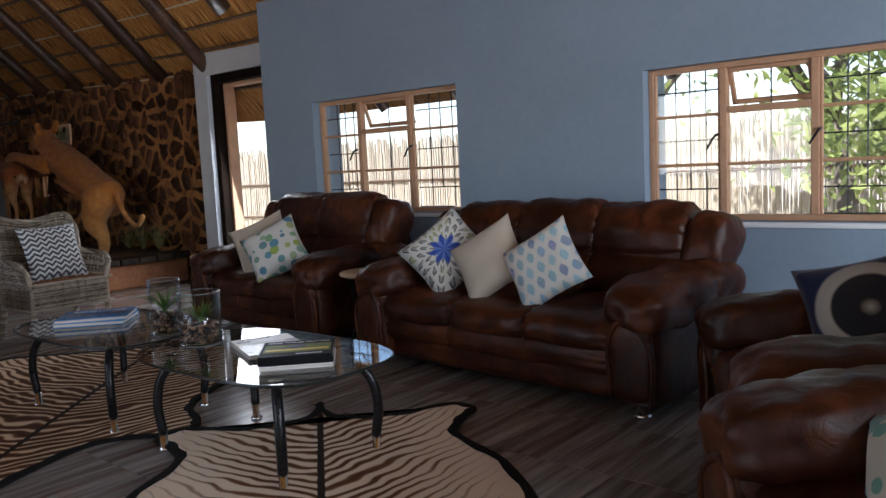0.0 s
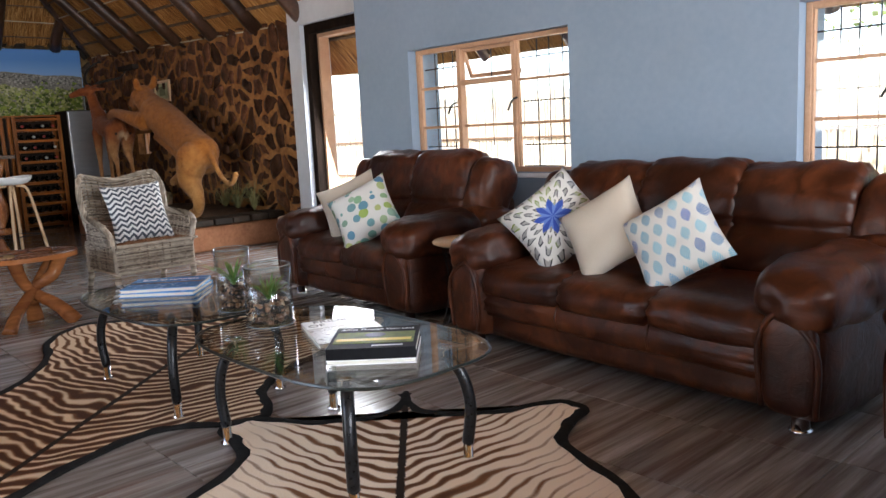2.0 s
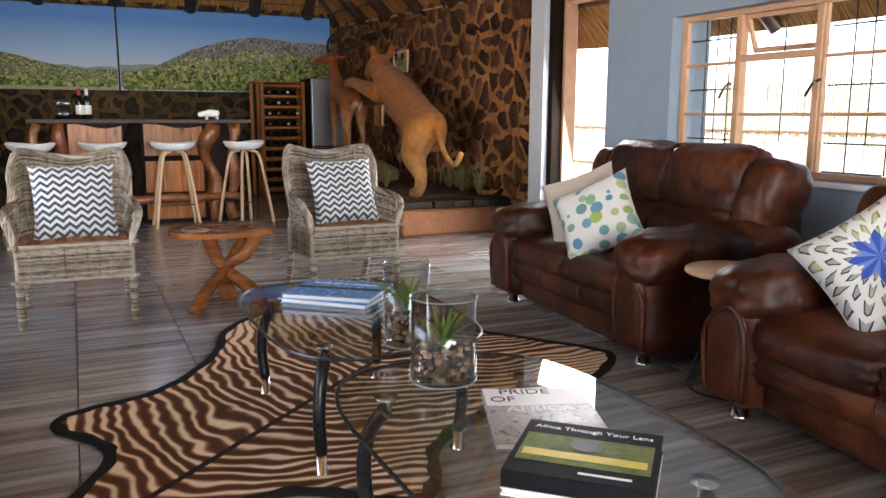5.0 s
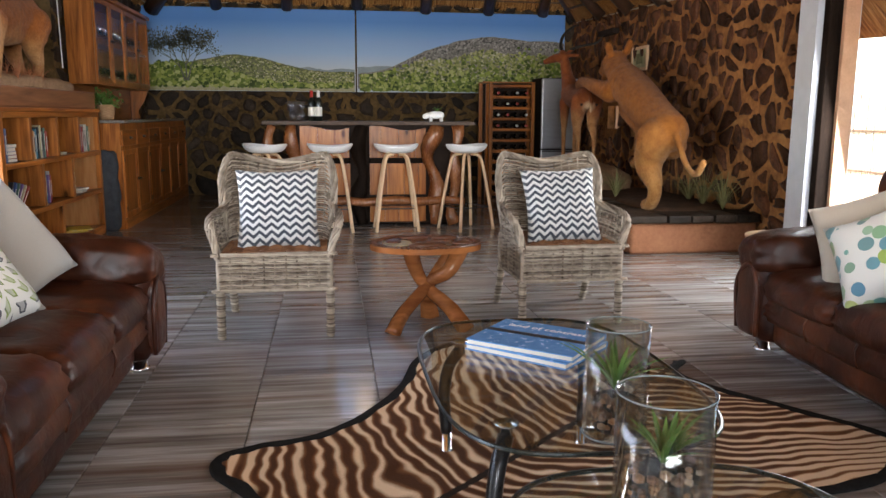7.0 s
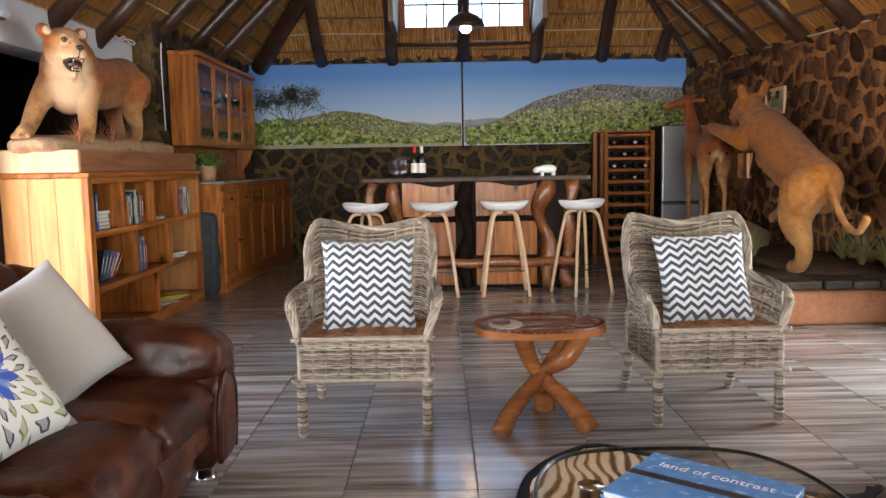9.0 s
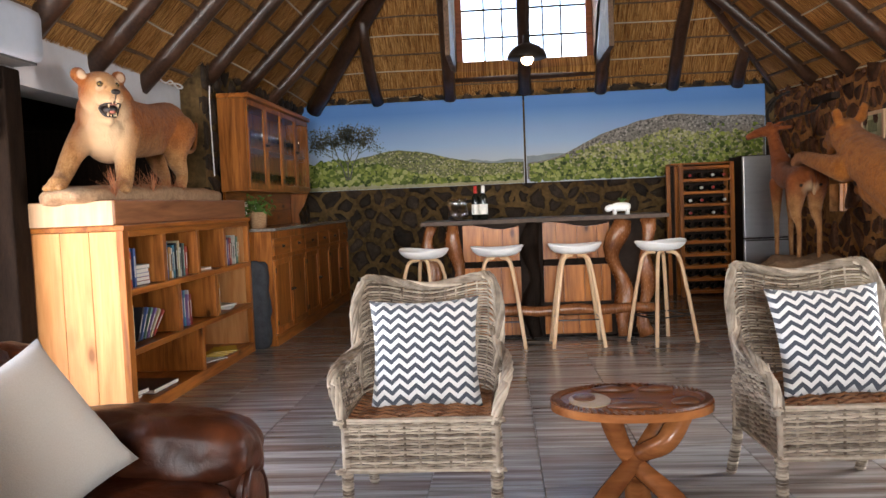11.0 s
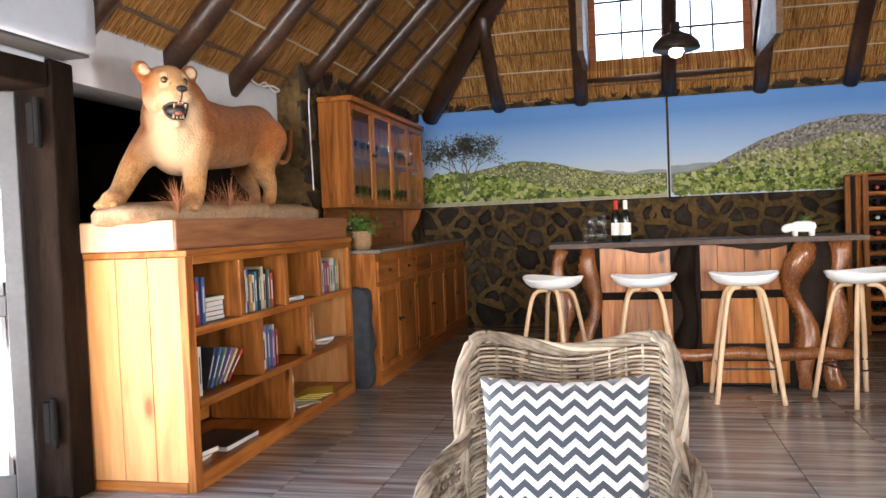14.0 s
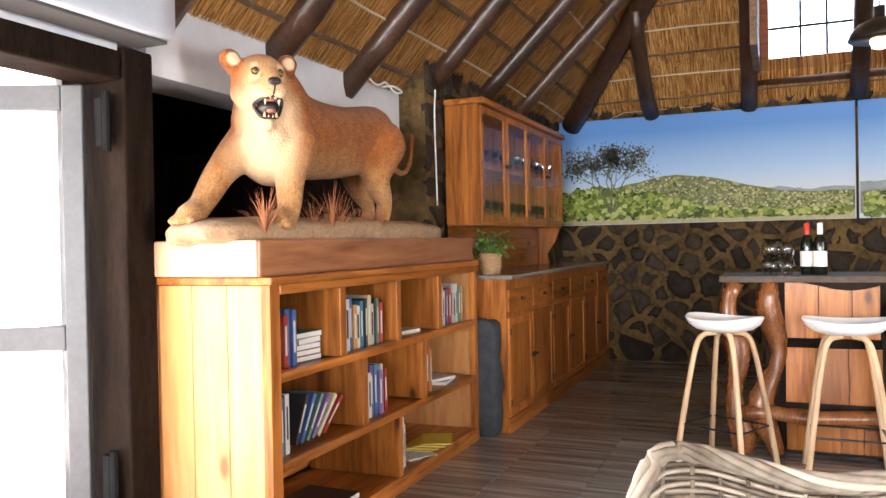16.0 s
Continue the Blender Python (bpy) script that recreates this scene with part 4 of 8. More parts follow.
def leaning(x, y, z, facing, tilt, spin):
    """A cushion whose face looks along the heading facing (degrees from +x), leaning back by tilt and turned in its plane by spin."""
    return Matrix.Translation((x, y, z)) @ pose(0, 0, 0, 0, 0, facing + 90) @ pose(0, 0, 0, 90 - tilt) @ pose(0, 0, 0, 0, 0, spin)


# ---- wicker armchairs ----


def strand_material(name, dark, light, rough=0.6):
    """Split rattan: each strand has a tone of its own."""
    m, t, b = shade(name, rough)
    geo = t.nodes.new("ShaderNodeNewGeometry")
    n = node(t, "TexNoise", Scale=22.0, Detail=4.0)
    t.links.new(coords(t), n.inputs["Vector"])
    f = math_node(t, "ADD", math_node(t, "MULTIPLY", geo.outputs["Random Per Island"], 0.5), math_node(t, "MULTIPLY", n.outputs[0], 0.6))
    t.links.new(ramp(t, f, [(0.2, dark), (0.85, light)]), b.inputs["Base Color"])
    bump(t, b, n.outputs[0], 0.3, 0.003)
    return m


M["wicker"] = strand_material("weathered_grey_rattan", (0.05, 0.031, 0.02), (0.52, 0.435, 0.34))
M["wicker_seat"] = strand_material("brown_woven_seat", (0.1, 0.04, 0.018), (0.3, 0.15, 0.075), 0.5)


def woven(bm, f, rows, stakes, r=0.0048, amp=0.0065, per=2, double=True):
    """Strands that weave before and behind upright stakes over the surface f(u, v)."""
    def normal(u, v):
        e = 1e-3
        a, b = f(min(u + e, 1), v) - f(max(u - e, 0), v), f(u, min(v + e, 1)) - f(u, max(v - e, 0))
        return a.cross(b).normalized()

    for j in range(rows):
        v = (j + 0.5) / rows
        pts = []
        for k in range(stakes * per + 1):
            u = k / (stakes * per)
            w = math.cos(math.pi * u * stakes + math.pi * j)
            pts.append(f(u, v) + normal(u, v) * amp * w)
        tube(bm, pts, r, 4, closed=False)
    for k in range(stakes + 1):
        u = min(max(k / stakes, 0.002), 0.998)
        tube(bm, [f(u, v / 5) for v in range(6)], r * 1.1, 4, closed=False)


def bundle(bm, points, r, count=3, spread=0.012, sides=5):
    pts = spline(points, 5)
    for c in range(count):
        an = 2 * math.pi * c / count
        off = []
        for i, p in enumerate(pts):
            a = an + i * 0.35
            d = (pts[min(i + 1, len(pts) - 1)] - pts[max(i - 1, 0)]).normalized()
            s = d.orthogonal().normalized()
            off.append(p + (s * math.cos(a) + d.cross(s) * math.sin(a)) * spread)
        tube(bm, off, r, sides)


def wicker_chair():
    c = thing("wicker_armchair", "weathered grey woven rattan armchair on tiled floor", "armchair", None, "pair of wicker armchairs")
    W = M["wicker"]
    # seat box: front and sides
    bm = bmesh.new()
    woven(bm, lambda u, v: Vector((-0.285 + 0.57 * u, -0.28, 0.265 + 0.185 * v)), 18, 10, r=0.0056)
    tagged(part("front_apron", bm, W, c, smooth=1.5), kind="stuff")
    for s in (-1, 1):
        bm = bmesh.new()
        woven(bm, lambda u, v: Vector((s * 0.288, -0.28 + 0.53 * u, 0.265 + 0.185 * v)), 18, 9, r=0.0056)
        tagged(part("side_apron", bm, W, c, smooth=1.5), kind="stuff")
    bm = bmesh.new()
    woven(bm, lambda u, v: Vector((-0.27 + 0.54 * u, -0.27 + 0.52 * v, 0.448 + 0.012 * math.sin(math.pi * u))), 22, 8, r=0.012, amp=0.009)
    tagged(part("seat", bm, M["wicker_seat"], c, "brown woven seat", smooth=1.5), kind="stuff")
    bm = bmesh.new()
    for z in (0.262, 0.452):
        bundle(bm, [(-0.285, 0.25, z), (-0.288, -0.265, z), (-0.27, -0.28, z), (0.27, -0.28, z), (0.288, -0.265, z), (0.285, 0.25, z)], 0.006, 3, 0.006)
    part("seat_rim", bm, W, c, smooth=1.5)

    # back: a winged panel
    def back(u, v):
        k = 2 * u - 1
        wing = max(0.0, abs(k) - 0.55) / 0.45
        top = 0.912 - 0.022 * math.cos(math.pi * min(1, abs(k) * 1.15)) - 0.1 * (max(0, abs(k) - 0.86) / 0.14) ** 2
        half = 0.275 + 0.04 * math.sin(0.5 * math.pi * min(1, v * 1.3))
        return Vector((k * half, 0.24 + 0.09 * v - 0.13 * wing**1.6, 0.43 + (top - 0.43) * v))

    bm = bmesh.new()
    woven(bm, back, 42, 13)
    tagged(part("backrest", bm, W, c, smooth=1.5), kind="stuff")
    bm = bmesh.new()
    edge = [back(0, 0.25), back(0, 0.5), back(0, 0.75), back(0, 0.98), back(0.06, 1), back(0.16, 1), back(0.3, 1), back(0.5, 1), back(0.7, 1), back(0.84, 1), back(0.94, 1), back(1, 0.98), back(1, 0.75), back(1, 0.5), back(1, 0.25)]
    bundle(bm, edge, 0.008, 6, 0.013, 6)
    part("back_rim", bm, W, c, smooth=1.5)
    for s in (-1, 1):
        top = lambda u: Vector((s * (0.31 + 0.03 * math.sin(math.pi * min(1, u * 1.1))), 0.14 - 0.36 * u, 0.63 - 0.02 * u))
        bm = bmesh.new()
        woven(bm, lambda u, v: Vector((s * 0.29, 0.2 - 0.46 * u, 0.43)).lerp(top(u), v), 18, 7)
        tagged(part("arm_panel", bm, W, c, smooth=1.5), kind="stuff")
        bm = bmesh.new()
        bundle(bm, [(s * 0.285, 0.22, 0.72), (s * 0.305, 0.14, 0.65), (s * 0.335, 0.0, 0.63), (s * 0.34, -0.16, 0.615), (s * 0.33, -0.245, 0.58), (s * 0.305, -0.272, 0.52), (s * 0.285, -0.272, 0.43)], 0.0085, 6, 0.0145, 6)
        part("arm_rail", bm, W, c, smooth=1.5)
        for y, dy in ((-0.27, -0.005), (0.22, 0.1)):
            bm = bmesh.new()
            tube(bm, [(s * 0.283, y, 0.44), (s * 0.283, y, 0.2), (s * 0.283, y + dy, 0.0)], [0.018, 0.018, 0.016], 8)
            for z in [0.012 * k for k in range(1, 22)]:
                tube(bm, [(s * 0.283 + 0.02 * math.cos(a), y + dy * max(0, 1 - z / 0.2) + 0.02 * math.sin(a), z) for a in [math.pi * q / 4 for q in range(9)]], 0.005, 4, closed=False)
            part("leg", bm, W, c, "leg wrapped in split rattan", smooth=1.5)
    return c


chair = wicker_chair()
chair.matrix_world = pose(-6.10, 1.32, 0, 0, 0, 90)
copy_thing(chair, pose(-6.16, 2.935, 0, 0, 0, 92))
cushion("square white cushion with dark grey chevrons", "chevron", leaning(-6.05, 1.33, 0.66, 0, 17, 1), 0.45, 0.14, 3)
cushion("square white cushion with dark grey chevrons", "chevron", leaning(-6.09, 2.93, 0.66, 2, 22, 1.5), 0.45, 0.14, 6)
# cushions on the sofas
cushion("white cushion with a blue and green star print", "star", leaning(-2.89, 3.8, 0.66, -62, 30, 42), 0.44, 0.15, 1)
cushion("plain cream cushion on the sofa", "cream", leaning(-2.54, 3.75, 0.64, -85, 27, 35), 0.41, 0.15, 2)
cushion("white cushion with blue leaf print", "leaves", leaning(-2.16, 3.71, 0.635, -86, 27, 35), 0.41, 0.14, 5)
cushion("plain cream cushion on the loveseat", "cream", leaning(-4.84, 3.95, 0.64, -58, 26, 24), 0.44, 0.15, 4)
cushion("white cushion with green and blue dots", "dots", leaning(-4.55, 3.84, 0.62, -62, 30, 30), 0.44, 0.15, 7)
cushion("plain taupe cushion against the sofa back", "taupe", leaning(-4.92, 0.36, 0.66, 62, 30, 20), 0.46, 0.16, 8)
cushion("white cushion with a blue and green star print", "star", leaning(-4.38, 0.43, 0.65, 70, 34, 8), 0.45, 0.15, 9)
cushion("navy cushion with a pale dial print", "disc", leaning(-0.56, 3.32, 0.585, -80, 30, 15), 0.44, 0.15, 10)
cushion("cream cushion with large teal leaves", "bigleaf", leaning(-0.13, 1.98, 0.47, 240, 30, 20), 0.44, 0.15, 11)


# ---- coffee tables ----
def oval(a, b, power, n=56):
    out = []
    for k in range(n):
        t = 2 * math.pi * k / n
        c, s = math.cos(t), math.sin(t)
        out.append((a * math.copysign(abs(c) ** (2 / power), c), b * math.copysign(abs(s) ** (2 / power), s)))
    return out


M["table_glass"] = clear_material("table_glass", (0.95, 0.98, 0.97), 0.65, 0.045)
M["glass_edge"] = surface("dark_green_glass_edge", (0.003, 0.006, 0.005), (0.008, 0.014, 0.012), 20, 0.3, relief=0.0)


def coffee_table(at):
    t = thing("coffee_table", "oval glass coffee table with curved black legs", "coffee table", at, "nest of glass tables")
    bm = prism(bmesh.new(), oval(0.58, 0.365, 3.4), 0.42, 0.432)
    top = part("tabletop", bm, M["table_glass"], t, "clear glass top")
    top.visible_shadow = False
    ring = [Vector((x, y, 0.426)) for x, y in oval(0.5815, 0.3665, 3.4)]
    part("polished_edge", tube(bmesh.new(), ring + ring[:1], 0.0058, 6), M["glass_edge"], top, "dark polished glass edge")
    for sx in (-1, 1):
        for sy in (-1, 1):
            x, y = 0.41 * sx, 0.245 * sy
            bm = tube(bmesh.new(), spline([(x, y, 0.075), (x + 0.012 * sx, y + 0.008 * sy, 0.2), (x - 0.005 * sx, y - 0.004 * sy, 0.31), (x - 0.05 * sx, y - 0.035 * sy, 0.385)], 6), 0.021, 10)
            leg = part("leg", bm, M["black_metal"], t, "curved black leg", smooth=0.9)
            part("foot", lathe(bmesh.new(), [(0.026, 0), (0.028, 0.01), (0.017, 0.016), (0.017, 0.08)], 14, Matrix.Translation((x, y, 0))), M["chrome"], leg, "chrome foot", smooth=0.7)
            part("cap", lathe(bmesh.new(), [(0.016, 0.37), (0.016, 0.405), (0.03, 0.412), (0.033, 0.4195)], 16, Matrix.Translation((x - 0.05 * sx, y - 0.035 * sy, 0))), M["chrome"], leg, "chrome cap", smooth=0.7)
    return t


table = coffee_table(pose(-2.65, 2.26, 0))
copy_thing(table, pose(-3.89, 2.25, 0))


# ---- zebra hides ----
def zebra_material(name, low, high, cream, lean, rim):
    m, t, b = shade(name, 0.8)
    tc, sep = t.nodes.new("ShaderNodeTexCoord"), t.nodes.new("ShaderNodeSeparateXYZ")
    t.links.new(tc.outputs["Object"], sep.inputs[0])
    x, y = sep.outputs[0], sep.outputs[1]
    warp = node(t, "TexNoise", Scale=2.6, Detail=2.0)
    fur = node(t, "TexNoise", Scale=120.0, Detail=3.0)
    t.links.new(tc.outputs["Object"], warp.inputs["Vector"])
    t.links.new(tc.outputs["Object"], fur.inputs["Vector"])
    ay = math_node(t, "ABSOLUTE", y)
    split = node(t, "TexNoise", Scale=5.5, Detail=1.0)
    t.links.new(tc.outputs["Object"], split.inputs["Vector"])
    sweep = math_node(t, "ADD", math_node(t, "MULTIPLY", math_node(t, "MULTIPLY", ay, ay), 0.5), math_node(t, "MULTIPLY", ay, lean))
    along = math_node(t, "ADD", math_node(t, "ADD", x, sweep), math_node(t, "MULTIPLY", warp.outputs[0], 0.3))
    band = math_node(t, "SINE", math_node(t, "MULTIPLY", along, 84.0))
    width = math_node(t, "MULTIPLY", math_node(t, "SUBTRACT", split.outputs[0], 0.5), 1.0)
    fade = math_node(t, "MULTIPLY", math_node(t, "MAXIMUM", math_node(t, "SUBTRACT", ay, rim), 0.0), -2.6)
    tone = math_node(t, "ADD", math_node(t, "ADD", band, width), math_node(t, "ADD", fade, math_node(t, "MULTIPLY", fur.outputs[0], 0.4)))
    c = ramp(t, math_node(t, "ADD", math_node(t, "MULTIPLY", tone, 0.4), 0.4), [(low, cream), (high, (0.2, 0.088, 0.036)), (min(1.0, high + 0.3), (0.075, 0.028, 0.011))])
    spine = math_node(t, "LESS_THAN", math_node(t, "ADD", ay, math_node(t, "MULTIPLY", fur.outputs[0], 0.02)), 0.024)
    t.links.new(mix(t, spine, c, (0.02, 0.012, 0.008)), b.inputs["Base Color"])
    bump(t, b, fur.outputs[0], 0.5, 0.004)
    return m


M["zebra"] = zebra_material("dark_zebra_hide", 0.08, 0.4, (0.74, 0.57, 0.39), 0.3, 0.5)
M["zebra_pale"] = zebra_material("pale_zebra_hide", 0.36, 0.68, (0.8, 0.67, 0.52), 0.55, 0.2)
M["felt"] = surface("black_felt_edge", (0.006, 0.006, 0.006), (0.016, 0.015, 0.015), 40, 0.95, relief=0.3)


def hide_outline(side):
    """Half the plan of a zebra skin, from the tail end to the neck."""
    pts = [(-1.16, 0.015), (-1.02, 0.035), (-0.9, 0.12), (-0.87, 0.36), (-0.95, 0.62), (-0.84, 0.74), (-0.7, 0.66), (-0.5, 0.6), (-0.15, 0.72), (0.25, 0.74), (0.55, 0.68), (0.74, 0.78), (0.86, 0.97), (0.99, 0.92), (0.97, 0.6), (1.08, 0.34), (1.3, 0.2), (1.45, 0.08)]
    return [(x, side * y) for x, y in pts]


LONG_HIDE = [(-1.2, 0.015), (-1.05, 0.04), (-0.95, 0.2), (-0.9, 0.6), (-0.85, 0.95), (-0.7, 1.04), (-0.38, 1.0), (-0.05, 0.8), (0.3, 0.68), (0.55, 0.67), (0.72, 0.75), (0.88, 0.78), (0.97, 0.68), (1.0, 0.45), (1.1, 0.32), (1.4, 0.2), (1.75, 0.12), (1.9, 0.03)]


def zebra_rug(at, label, scale=1.0, hide="zebra", plan=None):
    r = thing("zebra_rug", label, "rug", at, "zebra hides")
    ring = spline([(x, y, 0) for x, y in (plan or hide_outline(1))], 5) + spline([(x, -y, 0) for x, y in (plan or hide_outline(1))[::-1]], 5)
    ring = [Vector((p.x, p.y, 0)) * scale for p in ring]
    inner = []
    n = len(ring)
    for i, p in enumerate(ring):
        d = (ring[(i + 1) % n] - ring[i - 1]).normalized()
        inner.append(p + Vector((d.y, -d.x, 0)) * (0.035 + 0.006 * math.sin(i * 1.7)))
    bm = bmesh.new()
    half = n // 2
    rows = []
    for i in range(half):
        p, q = inner[i], inner[n - 1 - i]
        rows.append([bm.verts.new((p.x + (q.x - p.x) * k / 6, p.y + (q.y - p.y) * k / 6, 0.01)) for k in range(7)])
    for a, b in zip(rows, rows[1:]):
        for k in range(6):
            bm.faces.new((a[k], a[k + 1], b[k + 1], b[k]))
    bmesh.ops.recalc_face_normals(bm, faces=bm.faces)
    part("hide", bm, M[hide], r, "brown and cream striped zebra hide")
    bm = bmesh.new()
    lo = [[bm.verts.new((p.x, p.y, z)) for p in ring] for z in (0.0015, 0.006)]
    hi = [[bm.verts.new((p.x + (q.x - p.x) * 0.25, p.y + (q.y - p.y) * 0.25, 0.016)) for p, q in zip(ring, inner)], [bm.verts.new((q.x + (q.x - p.x) * 0.3, q.y + (q.y - p.y) * 0.3, 0.0115)) for p, q in zip(ring, inner)]]
    loops = lo + hi
    for a, b in zip(loops, loops[1:]):
        for i in range(n):
            j = (i + 1) % n
            bm.faces.new((a[i], a[j], b[j], b[i]))
    part("border", bm, M["felt"], r, "scalloped black felt border", smooth=1.0)
    return r


zebra_rug(pose(-4.35, 2.39, 0.001, 0, 0, -48), "striped zebra hide rug with black felt border under the glass table", 1.0, "zebra", LONG_HIDE)
zebra_rug(pose(-2.06, 2.04, 0.013, 0, 0, -41), "pale striped zebra hide rug with black felt border", 1.0, "zebra_pale")


# ---- bar ----
M["slab"] = surface("dark_polished_slab", (0.035, 0.022, 0.016), (0.11, 0.075, 0.055), 4, 0.46, stretch=(3, 0.6, 1), relief=0.1)
M["red_log"] = surface("varnished_red_log", (0.1, 0.03, 0.01), (0.34, 0.13, 0.045), 5, 0.25, stretch=(3, 3, 0.8), relief=0.3, depth=0.008)
M["plank"] = wood("knotty_bar_plank", (0.16, 0.042, 0.009), (0.5, 0.185, 0.042), "z", 1.1, 0.28, spread=0.25)
# near-black tone; on recessed parts it carries their shade as colour
M["gap"] = surface("dark_tone_and_recess_shade", (0.014, 0.009, 0.007), (0.035, 0.022, 0.016), 6, 0.8, relief=0.1)
M["beech"] = wood("pale_beech", (0.5, 0.32, 0.18), (0.68, 0.47, 0.29), "z", 1.0, 0.4, knots=False)

BX, BY0, BY1, BZ = -9.86, 0.94, 3.11, 1.1
bar = thing("bar_counter", "rustic timber bar with slab top and knotty plank front", "bar counter", pose(BX, 0, 0))
ring = []
for k in range(31):
    s = k / 30
    ring.append((0.015 * math.sin(9 * s) + 0.01 * math.sin(23 * s), BY0 + (BY1 - BY0) * s))
bm = prism(bmesh.new(), ring + [(-0.62, BY1), (-0.62, BY0)], BZ - 0.035, BZ)
part("bar_top", bm, M["slab"], bar, "dark polished slab top")
# carcass is coloured dark for the shade behind the planks
part("carcass", one_box((-0.5, BY0 + 0.25, 0.02), (-0.22, BY1 - 0.2, BZ - 0.036)), M["gap"], bar, "recessed carcass with its shade in the dark colour")


def bar_panel(y0, y1, z0, z1, wave, seed):
    """Upright planks with a wavy top edge."""
    rng = random.Random(seed)
    y = y0
    while y < y1 - 0.03:
        w = min(rng.uniform(0.11, 0.2), y1 - y)
        bm = bmesh.new()
        top = lambda q: z1 + wave * math.sin(5.5 * (q - y0) / (y1 - y0) + 1.0) + (0.03 if wave else 0)
        lo = [(y + 0.002, z0), (y + w - 0.002, z0), (y + w - 0.002, top(y + w)), (y + w / 2, top(y + w / 2)), (y + 0.002, top(y))]
        a = [bm.verts.new((-0.215, p, q)) for p, q in lo]
        b = [bm.verts.new((-0.19, p, q)) for p, q in lo]
        bm.faces.new(a)
        bm.faces.new(b[::-1])
        for i in range(5):
            bm.faces.new((a[i], b[i], b[(i + 1) % 5], a[(i + 1) % 5]))
        bmesh.ops.recalc_face_normals(bm, faces=bm.faces)
        part("plank", bm, M["plank"], bar)
        y += w


for i, (a, b) in enumerate(((1.3, 1.82), (2.02, 2.62))):
    bar_panel(a, b, 0.72, 1.0, 0.025, i)
    bar_panel(a, b, 0.33, 0.66, 0.0, i + 5)
    bar_panel(a, b, 0.04, 0.24, 0.02, i + 9)
    part("gap_rail", one_box((-0.219, a, 0.655), (-0.2, b, 0.725), 0.01), M["dark_wood_and_shade"], bar)
# crooked uprights and the foot rail
for y, r, lean in ((1.02, 0.062, 0.02), (1.22, 0.06, -0.03), (1.92, 0.07, 0.0), (2.7, 0.066, 0.04), (2.93, 0.062, -0.02)):
    pts = [(-0.15 + 0.02 * math.sin(7 * z + y * 5), y + lean * math.sin(6 * z) + 0.03 * math.sin(11 * z + y), z) for z in [0.02 + 1.04 * k / 12 for k in range(13)]]
    rad = [r * (1 + 0.28 * math.sin(5.3 * k + y * 9)) for k in range(13)]
    part("upright", tube(bmesh.new(), pts, rad, 10, wobble=0.3), M["dark_wood_and_shade"] if y == 1.92 else M["red_log"], bar, "gnarled varnished upright", smooth=1.2)
part("foot_rail", tube(bmesh.new(), [(-0.08, BY0 + 0.1 + 0.18 * k, 0.27 + 0.012 * math.sin(k * 2.1)) for k in range(12)], 0.045, 10, wobble=0.25), M["red_log"], bar, "round foot rail", smooth=1.2)


def stool():
    s = thing("bar_stool", "white shell bar stool on four pale wooden legs", "bar stool", None, "stools along the bar")
    bm = bmesh.new()
    H = 0.84
    rings = []
    for r, z in ((0.02, 0.0), (0.1, 0.002), (0.15, 0.012), (0.185, 0.035), (0.205, 0.065)):
        rings.append([(r * 1.12 * math.cos(a), r * 0.95 * math.sin(a), z * (1 + 0.35 * math.cos(a) ** 2)) for a in [2 * math.pi * k / 28 for k in range(28)]])
    loops = [[bm.verts.new((x, y, H - 0.055 + z)) for x, y, z in r] for r in rings] + [[bm.verts.new((x * 0.97, y * 0.97, H - 0.045 + z)) for x, y, z in r] for r in rings[::-1]]
    for a, b in zip(loops, loops[1:]):
        for i in range(28):
            bm.faces.new((a[i], a[(i + 1) % 28], b[(i + 1) % 28], b[i]))
    bm.faces.new(loops[0][::-1])
    bm.faces.new(loops[-1])
    bmesh.ops.recalc_face_normals(bm, faces=bm.faces)
    part("seat", bm, M["white_plastic"], s, "white moulded shell", smooth=0.8)
    for sx in (-1, 1):
        for sy in (-1, 1):
            pts = spline([(sx * 0.03, sy * 0.03, H - 0.062), (sx * 0.085, sy * 0.08, H - 0.075), (sx * 0.12, sy * 0.108, H - 0.15), (sx * 0.165, sy * 0.145, 0.4), (sx * 0.215, sy * 0.19, 0.0)], 5)
            part("leg", tube(bmesh.new(), pts, [0.016] * (len(pts) - 6) + [0.017] * 6, 8), M["beech"], s, "tapered pale wooden leg", smooth=1.0)
    c = [(0.185, 0.163), (-0.185, 0.163), (-0.185, -0.163), (0.185, -0.163), (0.185, 0.163)]
    part("footrest", tube(bmesh.new(), [(x, y, 0.235 + 0.0) for x, y in c], 0.006, 6), M["black_metal"], s, "thin black foot rest")
    return s


st = stool()
st.matrix_world = pose(-9.74, 0.97, 0, 0, 0, 62)
for y, turn in ((1.61, 90), (2.275, 90), (3.0, 118)):
    copy_thing(st, pose(-9.72, y, 0, 0, 0, turn))

# ---- things on the bar ----
M["label_white"] = surface("paper_label", (0.68, 0.66, 0.6), (0.78, 0.76, 0.7), 30, 0.7, relief=0.05)
M["red_foil"] = surface("red_foil", (0.4, 0.02, 0.015), (0.5, 0.04, 0.03), 20, 0.35, relief=0.0)
M["white_foil"] = surface("white_foil", (0.7, 0.7, 0.66), (0.76, 0.76, 0.72), 20, 0.35, relief=0.0)
M["bottle_black"] = surface("dark_wine_glass", (0.006, 0.008, 0.006), (0.012, 0.014, 0.01), 10, 0.08, relief=0.0, rough_var=0.02)
BOTTLE = [(0.036, 0), (0.038, 0.004), (0.038, 0.19), (0.034, 0.212), (0.016, 0.24), (0.0145, 0.26)]


